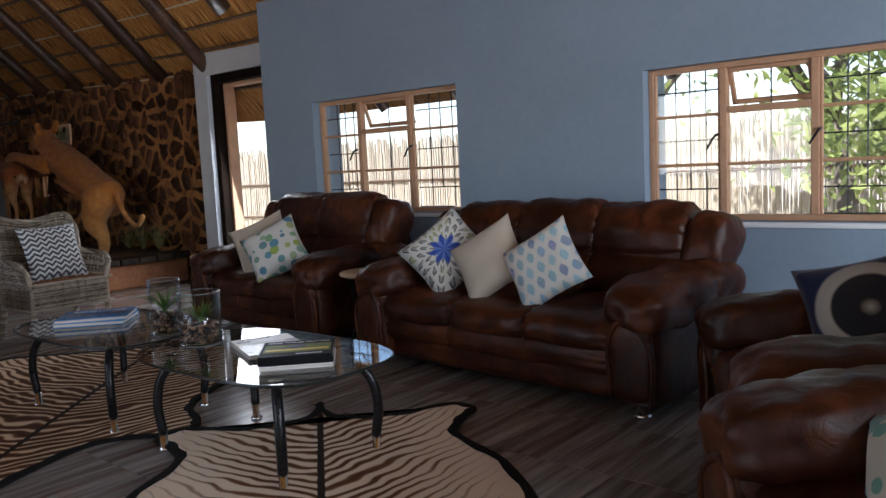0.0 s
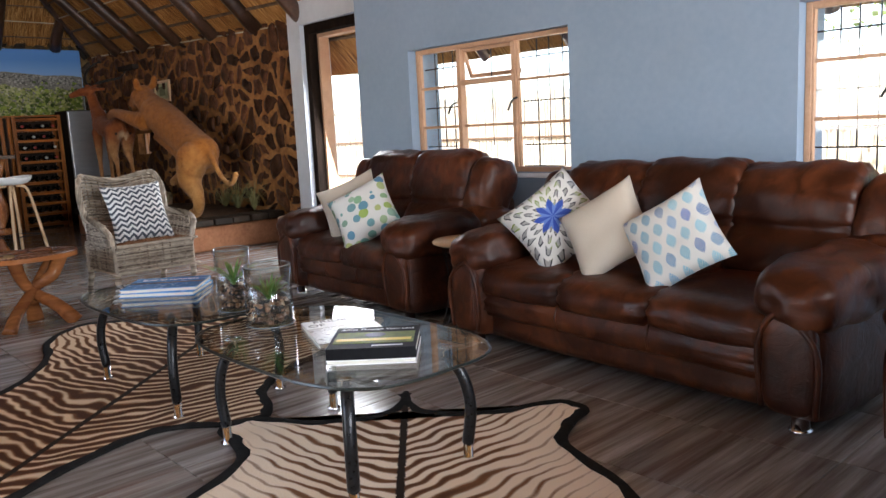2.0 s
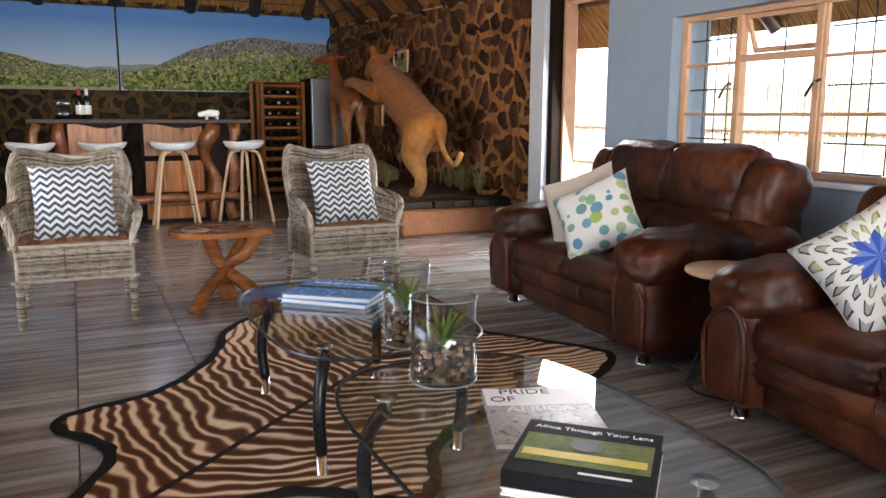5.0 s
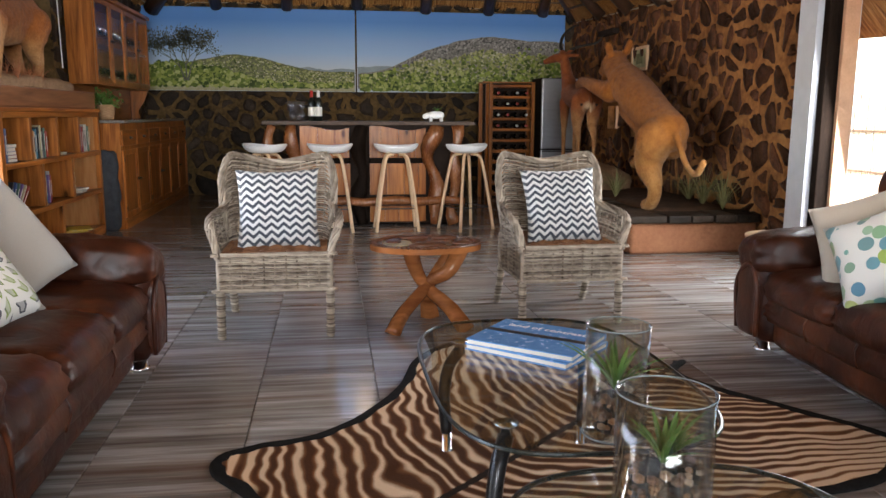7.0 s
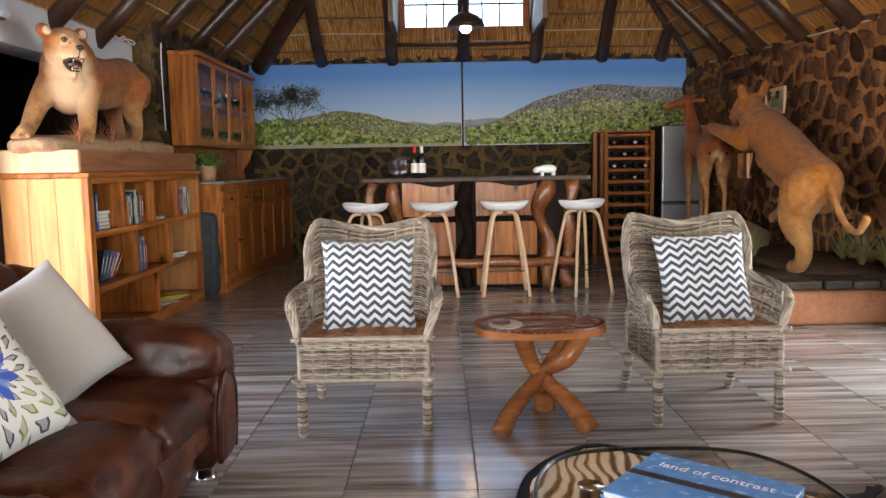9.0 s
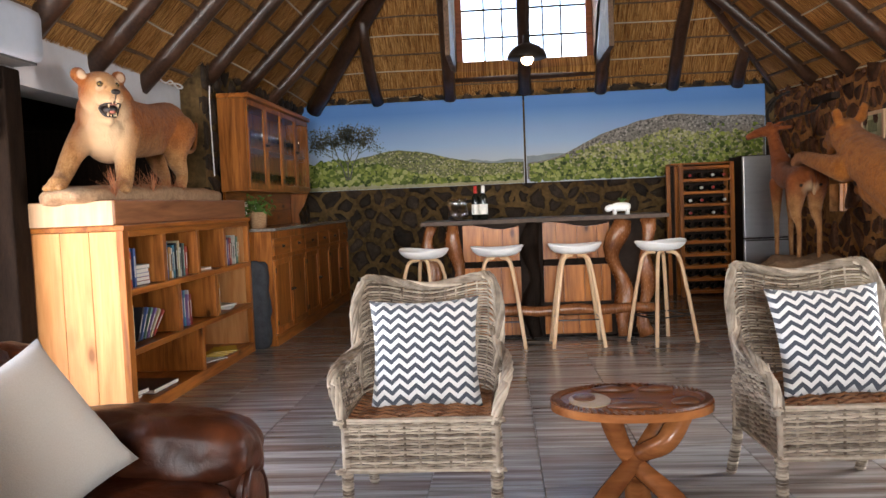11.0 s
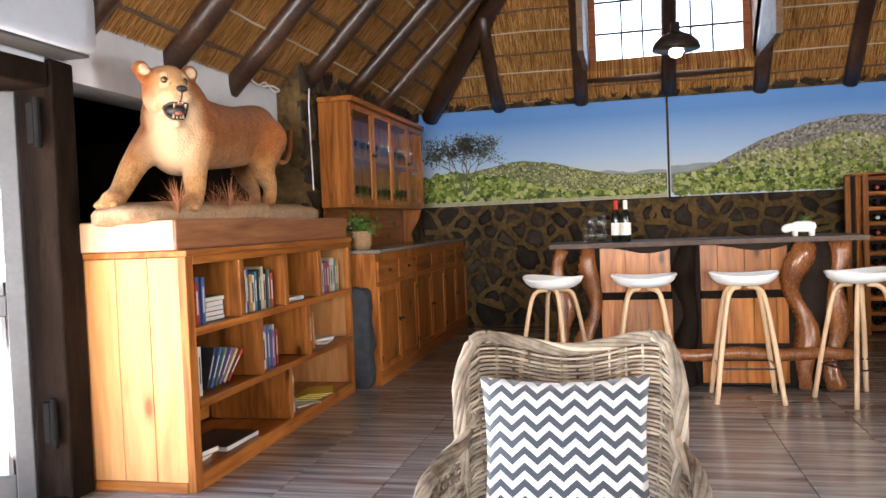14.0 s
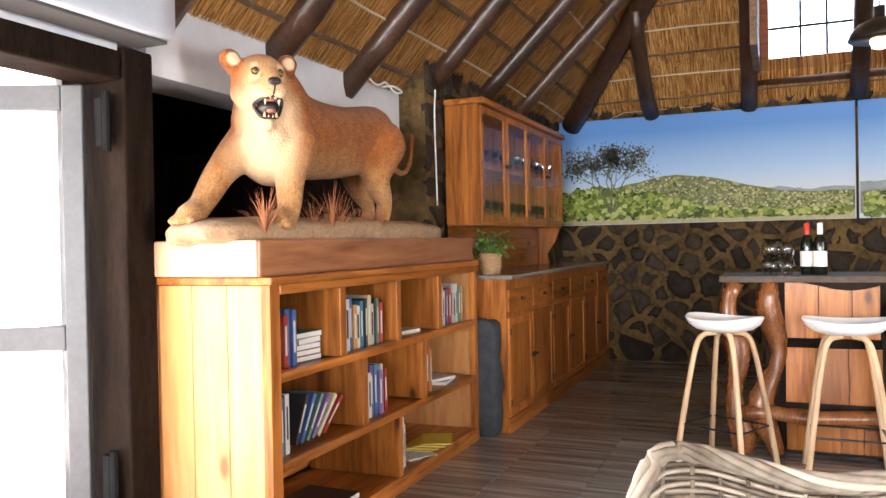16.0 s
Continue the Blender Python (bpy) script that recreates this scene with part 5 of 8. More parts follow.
def wine_bottle(label, foil, at, sticker=0.9):
    b = thing("wine_bottle", label, "wine bottle", at, "wine on the bar")
    part("bottle", lathe(bmesh.new(), BOTTLE, 18), M["bottle_black"], b, smooth=0.8)
    part("foil", lathe(bmesh.new(), [(0.0155, 0.235), (0.0165, 0.25), (0.0165, 0.31), (0.0, 0.312)], 14), M[foil], b, "foil over the cork", smooth=0.8)
    part("label", lathe(bmesh.new(), [(0.0384, 0.05), (0.0388, 0.052), (0.0388, 0.14), (0.0384, 0.142)], 18), M["label_white"], b, "paper label", smooth=0.8)


wine_bottle("dark wine bottle with red foil on the bar", "red_foil", pose(-10.1, 1.43, BZ))
wine_bottle("dark wine bottle with white foil on the bar", "white_foil", pose(-10.06, 1.5, BZ))
M["thin_glass"] = clear_material("thin_drinking_glass")
for x, y, z in ((-10.05, 1.24, BZ), (-10.0, 1.32, BZ), (-10.13, 1.21, BZ), (-10.1, 1.3, BZ)):
    g = part("tumbler", lathe(bmesh.new(), [(0.0, 0.002), (0.024, 0.0), (0.038, 0.03), (0.04, 0.06), (0.033, 0.1), (0.0315, 0.1), (0.0385, 0.06), (0.036, 0.03), (0.022, 0.008), (0.0, 0.008)], 16), M["thin_glass"], None, "clear rounded tumbler on the bar", smooth=1.0)
    tagged(g, category="glass", group="tumblers on the bar")
    g.location = (x, y, z)
    k = part("tumbler", lathe(bmesh.new(), [(0.0, 0.002), (0.024, 0.0), (0.038, 0.03), (0.04, 0.06), (0.033, 0.1), (0.0315, 0.1), (0.0385, 0.06), (0.036, 0.03), (0.022, 0.008), (0.0, 0.008)], 16), M["thin_glass"], None, "clear tumbler stacked on another one", smooth=1.0)
    tagged(k, category="glass", group="tumblers on the bar")
    k.location = (x, y, z + 0.101)
holder = thing("rhino_planter", "small white ceramic planter with a green sprig", "planter", pose(-10.0, 2.72, BZ))
bm = bmesh.new()
pad(bm, (0.075, 0.17, 0.08), Matrix.Translation((0, 0, 0.068)), 2.6, 8)
pad(bm, (0.06, 0.09, 0.06), Matrix.Translation((0, -0.1, 0.06)) @ pose(0, 0, 0, 20), 2.4, 6)
for sy in (-0.055, 0.055):
    for sx in (-0.02, 0.02):
        tube(bm, [(sx, sy, 0), (sx, sy, 0.05)], 0.017, 8)
part("pot", bm, M["white_plastic"], holder, "white glazed ceramic", smooth=2.0)


def sprigs(bm, n, length, width, origin, rng, up=0.7, bend=0.5):
    """Narrow arching leaves from one root."""
    for _ in range(n):
        a, lean, l = rng.uniform(0, 2 * math.pi), rng.uniform(0.15, 1.0), length * rng.uniform(0.6, 1.15)
        d = Vector((math.cos(a), math.sin(a), 0))
        side = Vector((-d.y, d.x, 0))
        prev = None
        for k in range(5):
            s = k / 4
            p = Vector(origin) + d * (l * lean * s * (0.5 + bend * s)) + Vector((0, 0, l * up * (s - 0.35 * s * s * lean)))
            w = width * (1 - s) ** 0.7 * (0.6 + s)
            row = (bm.verts.new(p - side * w), bm.verts.new(p + Vector((0, 0, -w * 0.5))), bm.verts.new(p + side * w))
            if prev:
                bm.faces.new((prev[0], prev[1], row[1], row[0]))
                bm.faces.new((prev[1], prev[2], row[2], row[1]))
            prev = row
    return bm


M["plant"] = surface("green_leaf", (0.05, 0.12, 0.02), (0.16, 0.28, 0.07), 15, 0.45, relief=0.1, spread=0.2)
part("sprig", sprigs(bmesh.new(), 26, 0.09, 0.006, (0, 0.01, 0.1), random.Random(3)), M["plant"], holder, "green sprig")

# ---- wine rack and fridge ----
rack = thing("wine_rack", "tall pine wine rack filled with dark bottles", "wine rack", pose(-12.63, 3.72, 0))
RW, RH, RD = 0.75, 1.61, 0.3
for y in (0.0, 0.1, RW - 0.05):
    for x in (-RD, -0.045):
        if y == 0.0 and x == -0.045:
            continue
        part("post", one_box((x, y, 0), (x + 0.045, y + 0.05, RH), 0.004), M["pine_v"], rack)
for k in range(11):
    z = 0.06 + k * (RH - 0.1) / 10
    part("rail", one_box((-0.045, 0.15, z - 0.018), (-0.004, RW - 0.05, z + 0.018), 0.004), M["pine_y"], rack)
    part("rail", one_box((-RD, 0.15, z - 0.018), (-RD + 0.04, RW - 0.05, z + 0.018), 0.004), M["pine_y"], rack)
part("top_board", one_box((-RD, 0.0, RH), (0.0, RW, RH + 0.02), 0.004), M["pine_y"], rack)
# the back's dark colour is the shade between the bottles
part("back_board", one_box((-RD - 0.02, 0.0, 0), (-RD, RW, RH)), M["gap"], rack, "back board with the rack's shade painted in")
neck = bmesh.new()
lathe(neck, [(0.036, 0.0), (0.036, 0.18), (0.015, 0.235), (0.0155, 0.29), (0.0, 0.291)], 12, pose(0, 0, 0, 0, 90, 0))
bottle_mesh = bpy.data.meshes.new("bottle")
neck.to_mesh(bottle_mesh)
neck.free()
bottle_mesh.materials.append(M["bottle_black"])
cap = bmesh.new()
lathe(cap, [(0.0, 0.296), (0.0165, 0.295), (0.017, 0.25), (0.0155, 0.248)], 12, pose(0, 0, 0, 0, 90, 0))
cap_meshes = []
for nm in ("red_foil", "white_foil", "gap"):
    me = bpy.data.meshes.new("foil")
    cap.to_mesh(me)
    me.materials.append(M[nm])
    cap_meshes.append(me)
cap.free()
for k in range(10):
    for i in range(4):
        z = 0.06 + k * (RH - 0.1) / 10 + 0.058
        b = new("wine_bottle", bottle_mesh)
        tagged(b, "dark wine bottle lying in the rack", "wine bottle", "wine in the rack")
        b.matrix_world = pose(-12.63 - 0.27, 3.72 + 0.225 + i * 0.135, z)
        f = new("foil", cap_meshes[(k * 7 + i * 5) % 3 if k > 5 else 2])
        f.parent = b
M["steel"] = surface("brushed_silver", (0.34, 0.35, 0.37), (0.42, 0.43, 0.45), 3, 0.35, 0.55, stretch=(1, 1, 8), relief=0.03)
fridge = thing("fridge", "silver fridge with freezer below beside the wine rack", "fridge", pose(-12.62, 4.56, 0))
part("body", one_box((-0.56, 0.0, 0.03), (-0.03, 0.56, 1.69), 0.01), M["gap"], fridge, "dark grey fridge body")
part("door", one_box((-0.026, 0.0, 0.7), (0.03, 0.56, 1.68), 0.016, 3), M["steel"], fridge)
part("freezer_door", one_box((-0.026, 0.0, 0.06), (0.03, 0.56, 0.685), 0.016, 3), M["steel"], fridge)
part("handle_groove", one_box((0.0305, 0.02, 0.66), (0.034, 0.54, 0.672), 0.001), M["gap"], fridge)
part("badge", one_box((0.0305, 0.33, 1.52), (0.033, 0.39, 1.532)), M["gap"], fridge, "small dark badge")


# ---- bookshelf ----
SX0, SX1, SY0, SY1, SH = -9.84, -7.48, -1.22, -0.61, 1.21
shelf = thing("bookshelf", "open pine bookshelf with staggered compartments, half full", "bookshelf", pose(SX0, SY0, 0))
SL, SD = SX1 - SX0, SY1 - SY0
M["pine_light"] = wood("pale_knotty_pine", (0.48, 0.19, 0.06), (0.7, 0.37, 0.15), "z", 0.9, 0.33)
for k in range(3):
    part("side_board", one_box((SL - 0.03, 0.03 + 0.183 * k, 0.05), (SL - 0.004, 0.03 + 0.183 * (k + 1) - 0.002, SH - 0.035), 0.003, 1), M["pine_light"], shelf)
for lo, hi in (((SL - 0.035, 0.0, 0), (SL, 0.03, SH - 0.03)), ((SL - 0.07, SD - 0.045, 0), (SL, SD, SH - 0.03)), ((0, SD - 0.045, 0), (0.05, SD, SH - 0.03)), ((0, 0, 0), (0.04, 0.05, SH - 0.03))):
    part("corner_post", one_box(lo, hi, 0.004), M["pine_v"], shelf)
part("side_board", one_box((0.0, 0.05, 0.05), (0.025, SD - 0.045, SH - 0.035)), M["pine_light"], shelf)
part("plinth_board", one_box((SL - 0.03, 0.03, 0.0), (SL + 0.004, SD - 0.045, 0.05), 0.003, 1), M["pine_y"], shelf)
part("top_board", one_box((-0.01, 0.0, SH - 0.032), (SL + 0.012, SD + 0.015, SH), 0.006), M["pine"], shelf)
for z0, z1 in ((0.0, 0.085), (0.405, 0.445), (0.775, 0.815)):
    part("shelf_board", one_box((0.03, 0.03, z1 - 0.04), (SL - 0.036, SD - 0.047, z1 - 0.008)), M["pine"], shelf)
    part("shelf_edge", one_box((0.05, SD - 0.045, z0), (SL - 0.07, SD + 0.002, z1), 0.005), M["pine"], shelf)
part("top_rail", one_box((0.05, SD - 0.045, 1.135), (SL - 0.07, SD + 0.002, SH - 0.033), 0.005), M["pine"], shelf)
rel = lambda x: x - SX0
for row, (z0, z1), xs in ((0, (0.815, 1.135), (-8.06, -8.65, -9.21)), (1, (0.445, 0.775), (-8.26, -8.97)), (2, (0.085, 0.405), (-8.64,))):
    for x in xs:
        part("divider", one_box((rel(x) - 0.028, 0.05, z0), (rel(x) + 0.028, SD - 0.002, z1), 0.004), M["pine_v"], shelf)
for k in range(8):
    x0 = 0.05 if k not in (1, 4) else 0.05
    z = 0.09 + k * 0.135
    x1 = SL - 0.45 if k < 5 else SL - 0.04
    part("back_board", one_box((x0, 0.012, z), (x1, 0.032, z + 0.133), 0.002, 1), M["pine"], shelf)
M["blue_paint"] = surface("blue_painted_board", (0.1, 0.2, 0.4), (0.15, 0.27, 0.5), 3, 0.6)
part("blue_board", one_box((SL - 0.45, 0.012, 0.09), (SL - 0.06, 0.03, 0.76)), M["blue_paint"], shelf, "blue panel showing through the back")

BOOK_COLOURS = [(0.7, 0.68, 0.62), (0.03, 0.03, 0.035), (0.35, 0.04, 0.03), (0.06, 0.12, 0.3), (0.5, 0.5, 0.48), (0.1, 0.2, 0.16), (0.6, 0.3, 0.08), (0.2, 0.12, 0.3), (0.04, 0.2, 0.3), (0.55, 0.48, 0.3)]
for i, c in enumerate(BOOK_COLOURS):
    M["cover%d" % i] = surface("book_cover_" + "abcdefghij"[i], tuple(0.75 * q for q in c), c, 30, 0.4, relief=0.03)
M["paper"] = surface("page_edges", (0.6, 0.57, 0.5), (0.72, 0.7, 0.63), 90, 0.85, stretch=(1, 1, 6), relief=0.2)
M["yellow_cover"] = surface("yellow_cover", (0.6, 0.45, 0.02), (0.75, 0.6, 0.06), 20, 0.4, relief=0.03)


def book(at, w, d, h, cover, label="", spine_bars=True, group="books on the shelf"):
    """A book standing upright: w is its thickness (x), d its depth (y, the spine looks along +y), h its height."""
    b = thing("book", label or "upright book with a printed spine", "book", at, group)
    bm = bmesh.new()
    box(bm, (0, 0, 0), (0.0025, d, h))
    box(bm, (w - 0.0025, 0, 0), (w, d, h))
    box(bm, (0.0025, d - 0.003, 0), (w - 0.0025, d, h))
    part("cover", bm, M[cover], b)
    part("page_block", one_box((0.003, 0.004, 0.004), (w - 0.003, d - 0.0035, h - 0.004)), M["paper"], b)
    if spine_bars and w > 0.018:
        bm = bmesh.new()
        box(bm, (w * 0.3, d + 0.0002, h * 0.25), (w * 0.7, d + 0.0012, h * 0.8))
        part("spine_print", bm, M["cover0" if cover not in ("cover0", "cover4") else "cover1"], b)
    return b


def books(x0, x1, z, rng, hmax=0.25, lean_last=True):
    x = x1
    while x > x0 + 0.02:
        w, h, d = rng.uniform(0.016, 0.044), rng.uniform(hmax - 0.055, hmax), rng.uniform(0.17, 0.2)
        x -= w + 0.0015
        if x < x0:
            break
        book(pose(x, SY1 - 0.075 - d + rng.uniform(-0.01, 0.015), z), w, d, h, "cover%d" % rng.randrange(10))


rng = random.Random(11)
Z0, Z1, Z2 = 0.808, 0.438, 0.078
books(-7.8, -7.555, Z0, rng, 0.262)
books(-8.61, -8.1, Z0, rng, 0.265)
books(-9.77, -9.27, Z0, rng, 0.255)
books(-7.74, -7.56, Z1, rng, 0.28)
books(-8.66, -8.3, Z1, rng, 0.27)
books(-9.2, -9.02, Z1, rng, 0.29)
books(-8.84, -8.68, Z2, rng, 0.29)


def flat_book(x, y, z, turn, w, d, h, cover, label):
    b = thing("book", label, "book", pose(x, y, z, 0, 0, turn), "books lying flat")
    bm = bmesh.new()
    box(bm, (-w / 2, -d / 2, 0), (w / 2, d / 2, 0.0025))
    box(bm, (-w / 2, -d / 2, h - 0.0025), (w / 2, d / 2, h))
    box(bm, (-w / 2, -d / 2, 0.0025), (-w / 2 + 0.003, d / 2, h - 0.0025))
    part("cover", bm, M[cover], b)
    part("page_block", one_box((-w / 2 + 0.0035, -d / 2 + 0.003, 0.003), (w / 2 - 0.003, d / 2 - 0.003, h - 0.003)), M["paper"], b)
    return b


z = Z0
for k in range(5):
    flat_book(-7.925 + rng.uniform(-0.01, 0.01), -0.8, z, 90 + rng.uniform(-6, 6), 0.17, 0.2, 0.026, "cover%d" % (1 + k), "paperback lying in a stack on the shelf")
    z += 0.0265
flat_book(-9.0, -0.78, Z0, 84, 0.15, 0.22, 0.024, "cover0", "white book lying alone on the shelf")
flat_book(-9.5, -0.78, Z1, 100, 0.2, 0.25, 0.02, "cover4", "pale magazine lying on the shelf")
flat_book(-9.48, -0.8, Z1 + 0.021, 70, 0.2, 0.25, 0.016, "cover0", "white magazine lying askew on another")
for k in range(6):
    b = book(Matrix.Translation((-7.79 - 0.045 * k, SY1 - 0.26, Z1 + 0.012)) @ pose(0, 0, 0, 0, -26 - 5 * k, 0), 0.022, 0.17, 0.23, "cover%d" % (1 + 2 * k % 9), "book slumped against its neighbours")
for k in range(5):
    flat_book(-9.2 - 0.03 * k, -0.78 + 0.02 * k, Z2 + 0.0085 * k, 92 + 5 * k, 0.19, 0.26, 0.008, "yellow_cover", "yellow-spined magazine in a fanned pile")
flat_book(-9.05, -0.72, Z2, 60, 0.16, 0.2, 0.012, "cover0", "white leaflet on the bottom shelf")
flat_book(-8.1, -0.82, Z2, 88, 0.3, 0.36, 0.03, "cover1", "large dark book lying on the bottom shelf")
flat_book(-7.75, -0.8, Z2, 97, 0.16, 0.2, 0.045, "cover2", "red and black box lying on the bottom shelf")
flat_book(-7.72, -0.74, Z2 + 0.046, 80, 0.14, 0.18, 0.03, "cover1", "dark book lying on a red box")

# timber slab under the lioness
M["slab_red"] = wood("red_brown_slab", (0.14, 0.05, 0.022), (0.36, 0.16, 0.075), "x", 0.8, 0.3, knots=False)
# end grain made pale: the daylight on this face is in its colour
M["slab_end"] = wood("slab_end_with_daylight", (0.5, 0.3, 0.17), (0.74, 0.52, 0.34), "z", 0.6, 0.4, knots=False)
slab = thing("timber_slab", "thick red-brown timber slab, daylight painted on its sawn end", "slab", pose(0, 0, SH))
part("slab_body", one_box((SX0 - 0.02, SY0 - 0.02, 0), (SX1 + 0.02, SY1 - 0.03, 0.155), 0.012), M["slab_red"], slab)
# thin plate that paints the slab's lit end
part("slab_end", one_box((SX1 + 0.021, SY0 - 0.015, 0.004), (SX1 + 0.028, SY1 - 0.04, 0.15), 0.003, 1), M["slab_end"], slab, "sawn end grain paled to carry the daylight")

# ---- kitchen cabinets ----
CX0, CX1, CY0, CY1, CH = -13.56, -10.03, LEFT2 + 0.04, -0.45, 1.07
cab = thing("base_cabinet", "long pine base cabinet with panel doors and drawers", "cabinet", pose(CX0, CY0, 0))
CL, CD = CX1 - CX0, CY1 - CY0
part("body", one_box((0, 0, 0.0), (CL, CD - 0.02, CH), 0.003, 1), M["pine_v"], cab)
part("plinth_board", one_box((0.0, CD - 0.02, 0.0), (CL + 0.004, CD, 0.1), 0.004), M["pine"], cab)


def knob(parent, x, y, z):
    part("handle", lathe(bmesh.new(), [(0.017, 0.0), (0.018, 0.006), (0.007, 0.012), (0.015, 0.024), (0.0, 0.028)], 10, Matrix.Translation((x, y, z)) @ pose(0, 0, 0, -90)), M["black_metal"], parent, "black metal knob", smooth=0.8)


def panel_door(parent, name, x0, x1, z0, z1, y, hinge_left, glazed=False):
    bm = bmesh.new()
    w = 0.05
    for lo, hi in (((x0, y, z0), (x0 + w, y + 0.02, z1)), ((x1 - w, y, z0), (x1, y + 0.02, z1)), ((x0 + w, y, z0), (x1 - w, y + 0.02, z0 + w)), ((x0 + w, y, z1 - w), (x1 - w, y + 0.02, z1))):
        box(bm, lo, hi, 0.003, 1)
    d = part(name, bm, M["pine_v"], parent)
    if glazed:
        g = part("pane", one_box((x0 + w, y + 0.006, z0 + w), (x1 - w, y + 0.01, z1 - w)), M["pane"], d)
        g.visible_shadow = False
    else:
        part("panel", one_box((x0 + w, y - 0.004, z0 + w), (x1 - w, y + 0.01, z1 - w)), M["pine_v"], d)
    hx = x0 + 0.004 if hinge_left else x1 - 0.03
    for z in (z0 + 0.07, z1 - 0.12):
        part("hinge", one_box((hx, y + 0.0205, z), (hx + 0.026, y + 0.025, z + 0.05), 0.002, 1), M["black_metal"], d, "black butterfly hinge")
    knob(d, x1 - 0.022 if hinge_left else x0 + 0.022, y + 0.02, (z0 + z1) / 2 + 0.02)
    return d


n = 6
for k in range(n):
    a, b = CL * k / n + 0.012, CL * (k + 1) / n - 0.012
    panel_door(cab, "door", a, b, 0.115, 0.8, CD - 0.019, k % 2 == 0)
    bm = one_box((a, CD - 0.019, 0.84), (b, CD + 0.002, 1.0), 0.006)
    dr = part("drawer", bm, M["pine"], cab)
    knob(dr, (a + b) / 2, CD + 0.002, 0.92)
M["granite"] = surface("grey_brown_granite", (0.1, 0.085, 0.075), (0.34, 0.3, 0.27), 40, 0.18, relief=0.02)
top = part("worktop", one_box((CX0 - 0.02, CY0, CH + 0.001), (CX1 + 0.05, CY1 + 0.04, CH + 0.032), 0.01), M["granite"])
tagged(top, "speckled brown granite worktop on the pine cabinet", "worktop")

UX0, UX1, UY0, UY1, UZ0, UZ1 = -12.5, -10.17, LEFT2 + 0.04, -0.68, 1.46, 2.33
up = thing("wall_cabinet", "pine wall cabinet with four glazed doors and glasses", "cabinet", pose(UX0, UY0, 0))
UL, UD = UX1 - UX0, UY1 - UY0
for lo, hi, m in (((UL - 0.03, 0, UZ0), (UL, UD - 0.02, UZ1), "pine_v"), ((0, 0, UZ0), (0.03, UD - 0.02, UZ1), "pine_v"), ((0.03, 0, UZ0), (UL - 0.03, UD - 0.02, UZ0 + 0.03), "pine"), ((0.03, 0, UZ1 - 0.03), (UL - 0.03, UD - 0.02, UZ1), "pine"), ((0.03, 0, 1.88), (UL - 0.03, UD - 0.04, 1.9), "pine"), ((0.03, 0, UZ0 + 0.03), (UL - 0.03, 0.01, UZ1 - 0.03), "pine_v")):
    part("carcass_board", one_box(lo, hi), M[m], up)
part("cornice", one_box((-0.02, 0.0, UZ1 + 0.001), (UL + 0.025, UD + 0.03, UZ1 + 0.045), 0.008), M["pine"], up)
for k in range(4):
    panel_door(up, "door", UL * k / 4 + 0.006, UL * (k + 1) / 4 - 0.006, UZ0 + 0.02, UZ1 - 0.01, UD - 0.019, k % 2 == 0, True)
part("splash_back", one_box((0.02, 0.0, CH + 0.033), (UL - 0.02, 0.025, UZ0 - 0.001)), M["pine"], up, "pine splash back")
bm = bmesh.new()
prof = [(0.03, 0.0), (0.14, 0.0), (0.12, 0.1), (0.2, 0.22), (UD - 0.03, UZ0 - CH - 0.036), (0.03, UZ0 - CH - 0.036)]
vs = [[bm.verts.new((x, y, CH + 0.034 + z)) for y, z in prof] for x in (0.0, 0.028)]
bm.faces.new(vs[0])
bm.faces.new(vs[1][::-1])
for i in range(6):
    j = (i + 1) % 6
    bm.faces.new((vs[0][i], vs[1][i], vs[1][j], vs[0][j]))
part("bracket", bm, M["pine_v"], up, "shaped pine bracket")
for x in (0.9, 1.2, 1.5):
    p = part("wall_socket", one_box((-0.045, 0, 0), (0.045, 0.012, 0.13), 0.004), M["white_plastic"], None, "white wall socket plate")
    tagged(p, category="wall socket", group="sockets over the worktop")
    p.location = (UX0 + UL - 0.25 - (x - 0.9) * 1.1, UY0 + 0.026, CH + 0.16)
goblet = lathe(bmesh.new(), [(0.028, 0), (0.004, 0.008), (0.004, 0.07), (0.026, 0.09), (0.034, 0.13), (0.03, 0.17), (0.028, 0.17), (0.031, 0.13), (0.023, 0.094), (0.0, 0.085)], 12)
gm = bpy.data.meshes.new("wine_glass")
goblet.to_mesh(gm)
goblet.free()
gm.materials.append(M["thin_glass"])
for z in (UZ0 + 0.031, 1.901):
    for k in range(22):
        g = tagged(new("wine_glass", gm), "clear wine glass on a cabinet shelf", "wine glass", "glasses in the cabinet")
        g.location = (UX0 + 0.1 + k * 0.1, UY0 + 0.1 + 0.09 * (k % 2), z)
# potted plant and the dark cloth bag
M["basket"] = surface("woven_basket", (0.22, 0.12, 0.06), (0.46, 0.29, 0.16), 30, 0.7, stretch=(1, 1, 5), relief=0.6, depth=0.006)
pot = thing("potted_plant", "small leafy plant in a woven basket pot", "plant", pose(-10.14, -0.62, CH + 0.033))
part("pot", lathe(bmesh.new(), [(0.07, 0.0), (0.085, 0.05), (0.09, 0.14), (0.094, 0.15), (0.082, 0.148), (0.076, 0.13), (0.0, 0.13)], 20), M["basket"], pot, "woven basket pot", smooth=0.9)
rr = random.Random(8)
bm = bmesh.new()
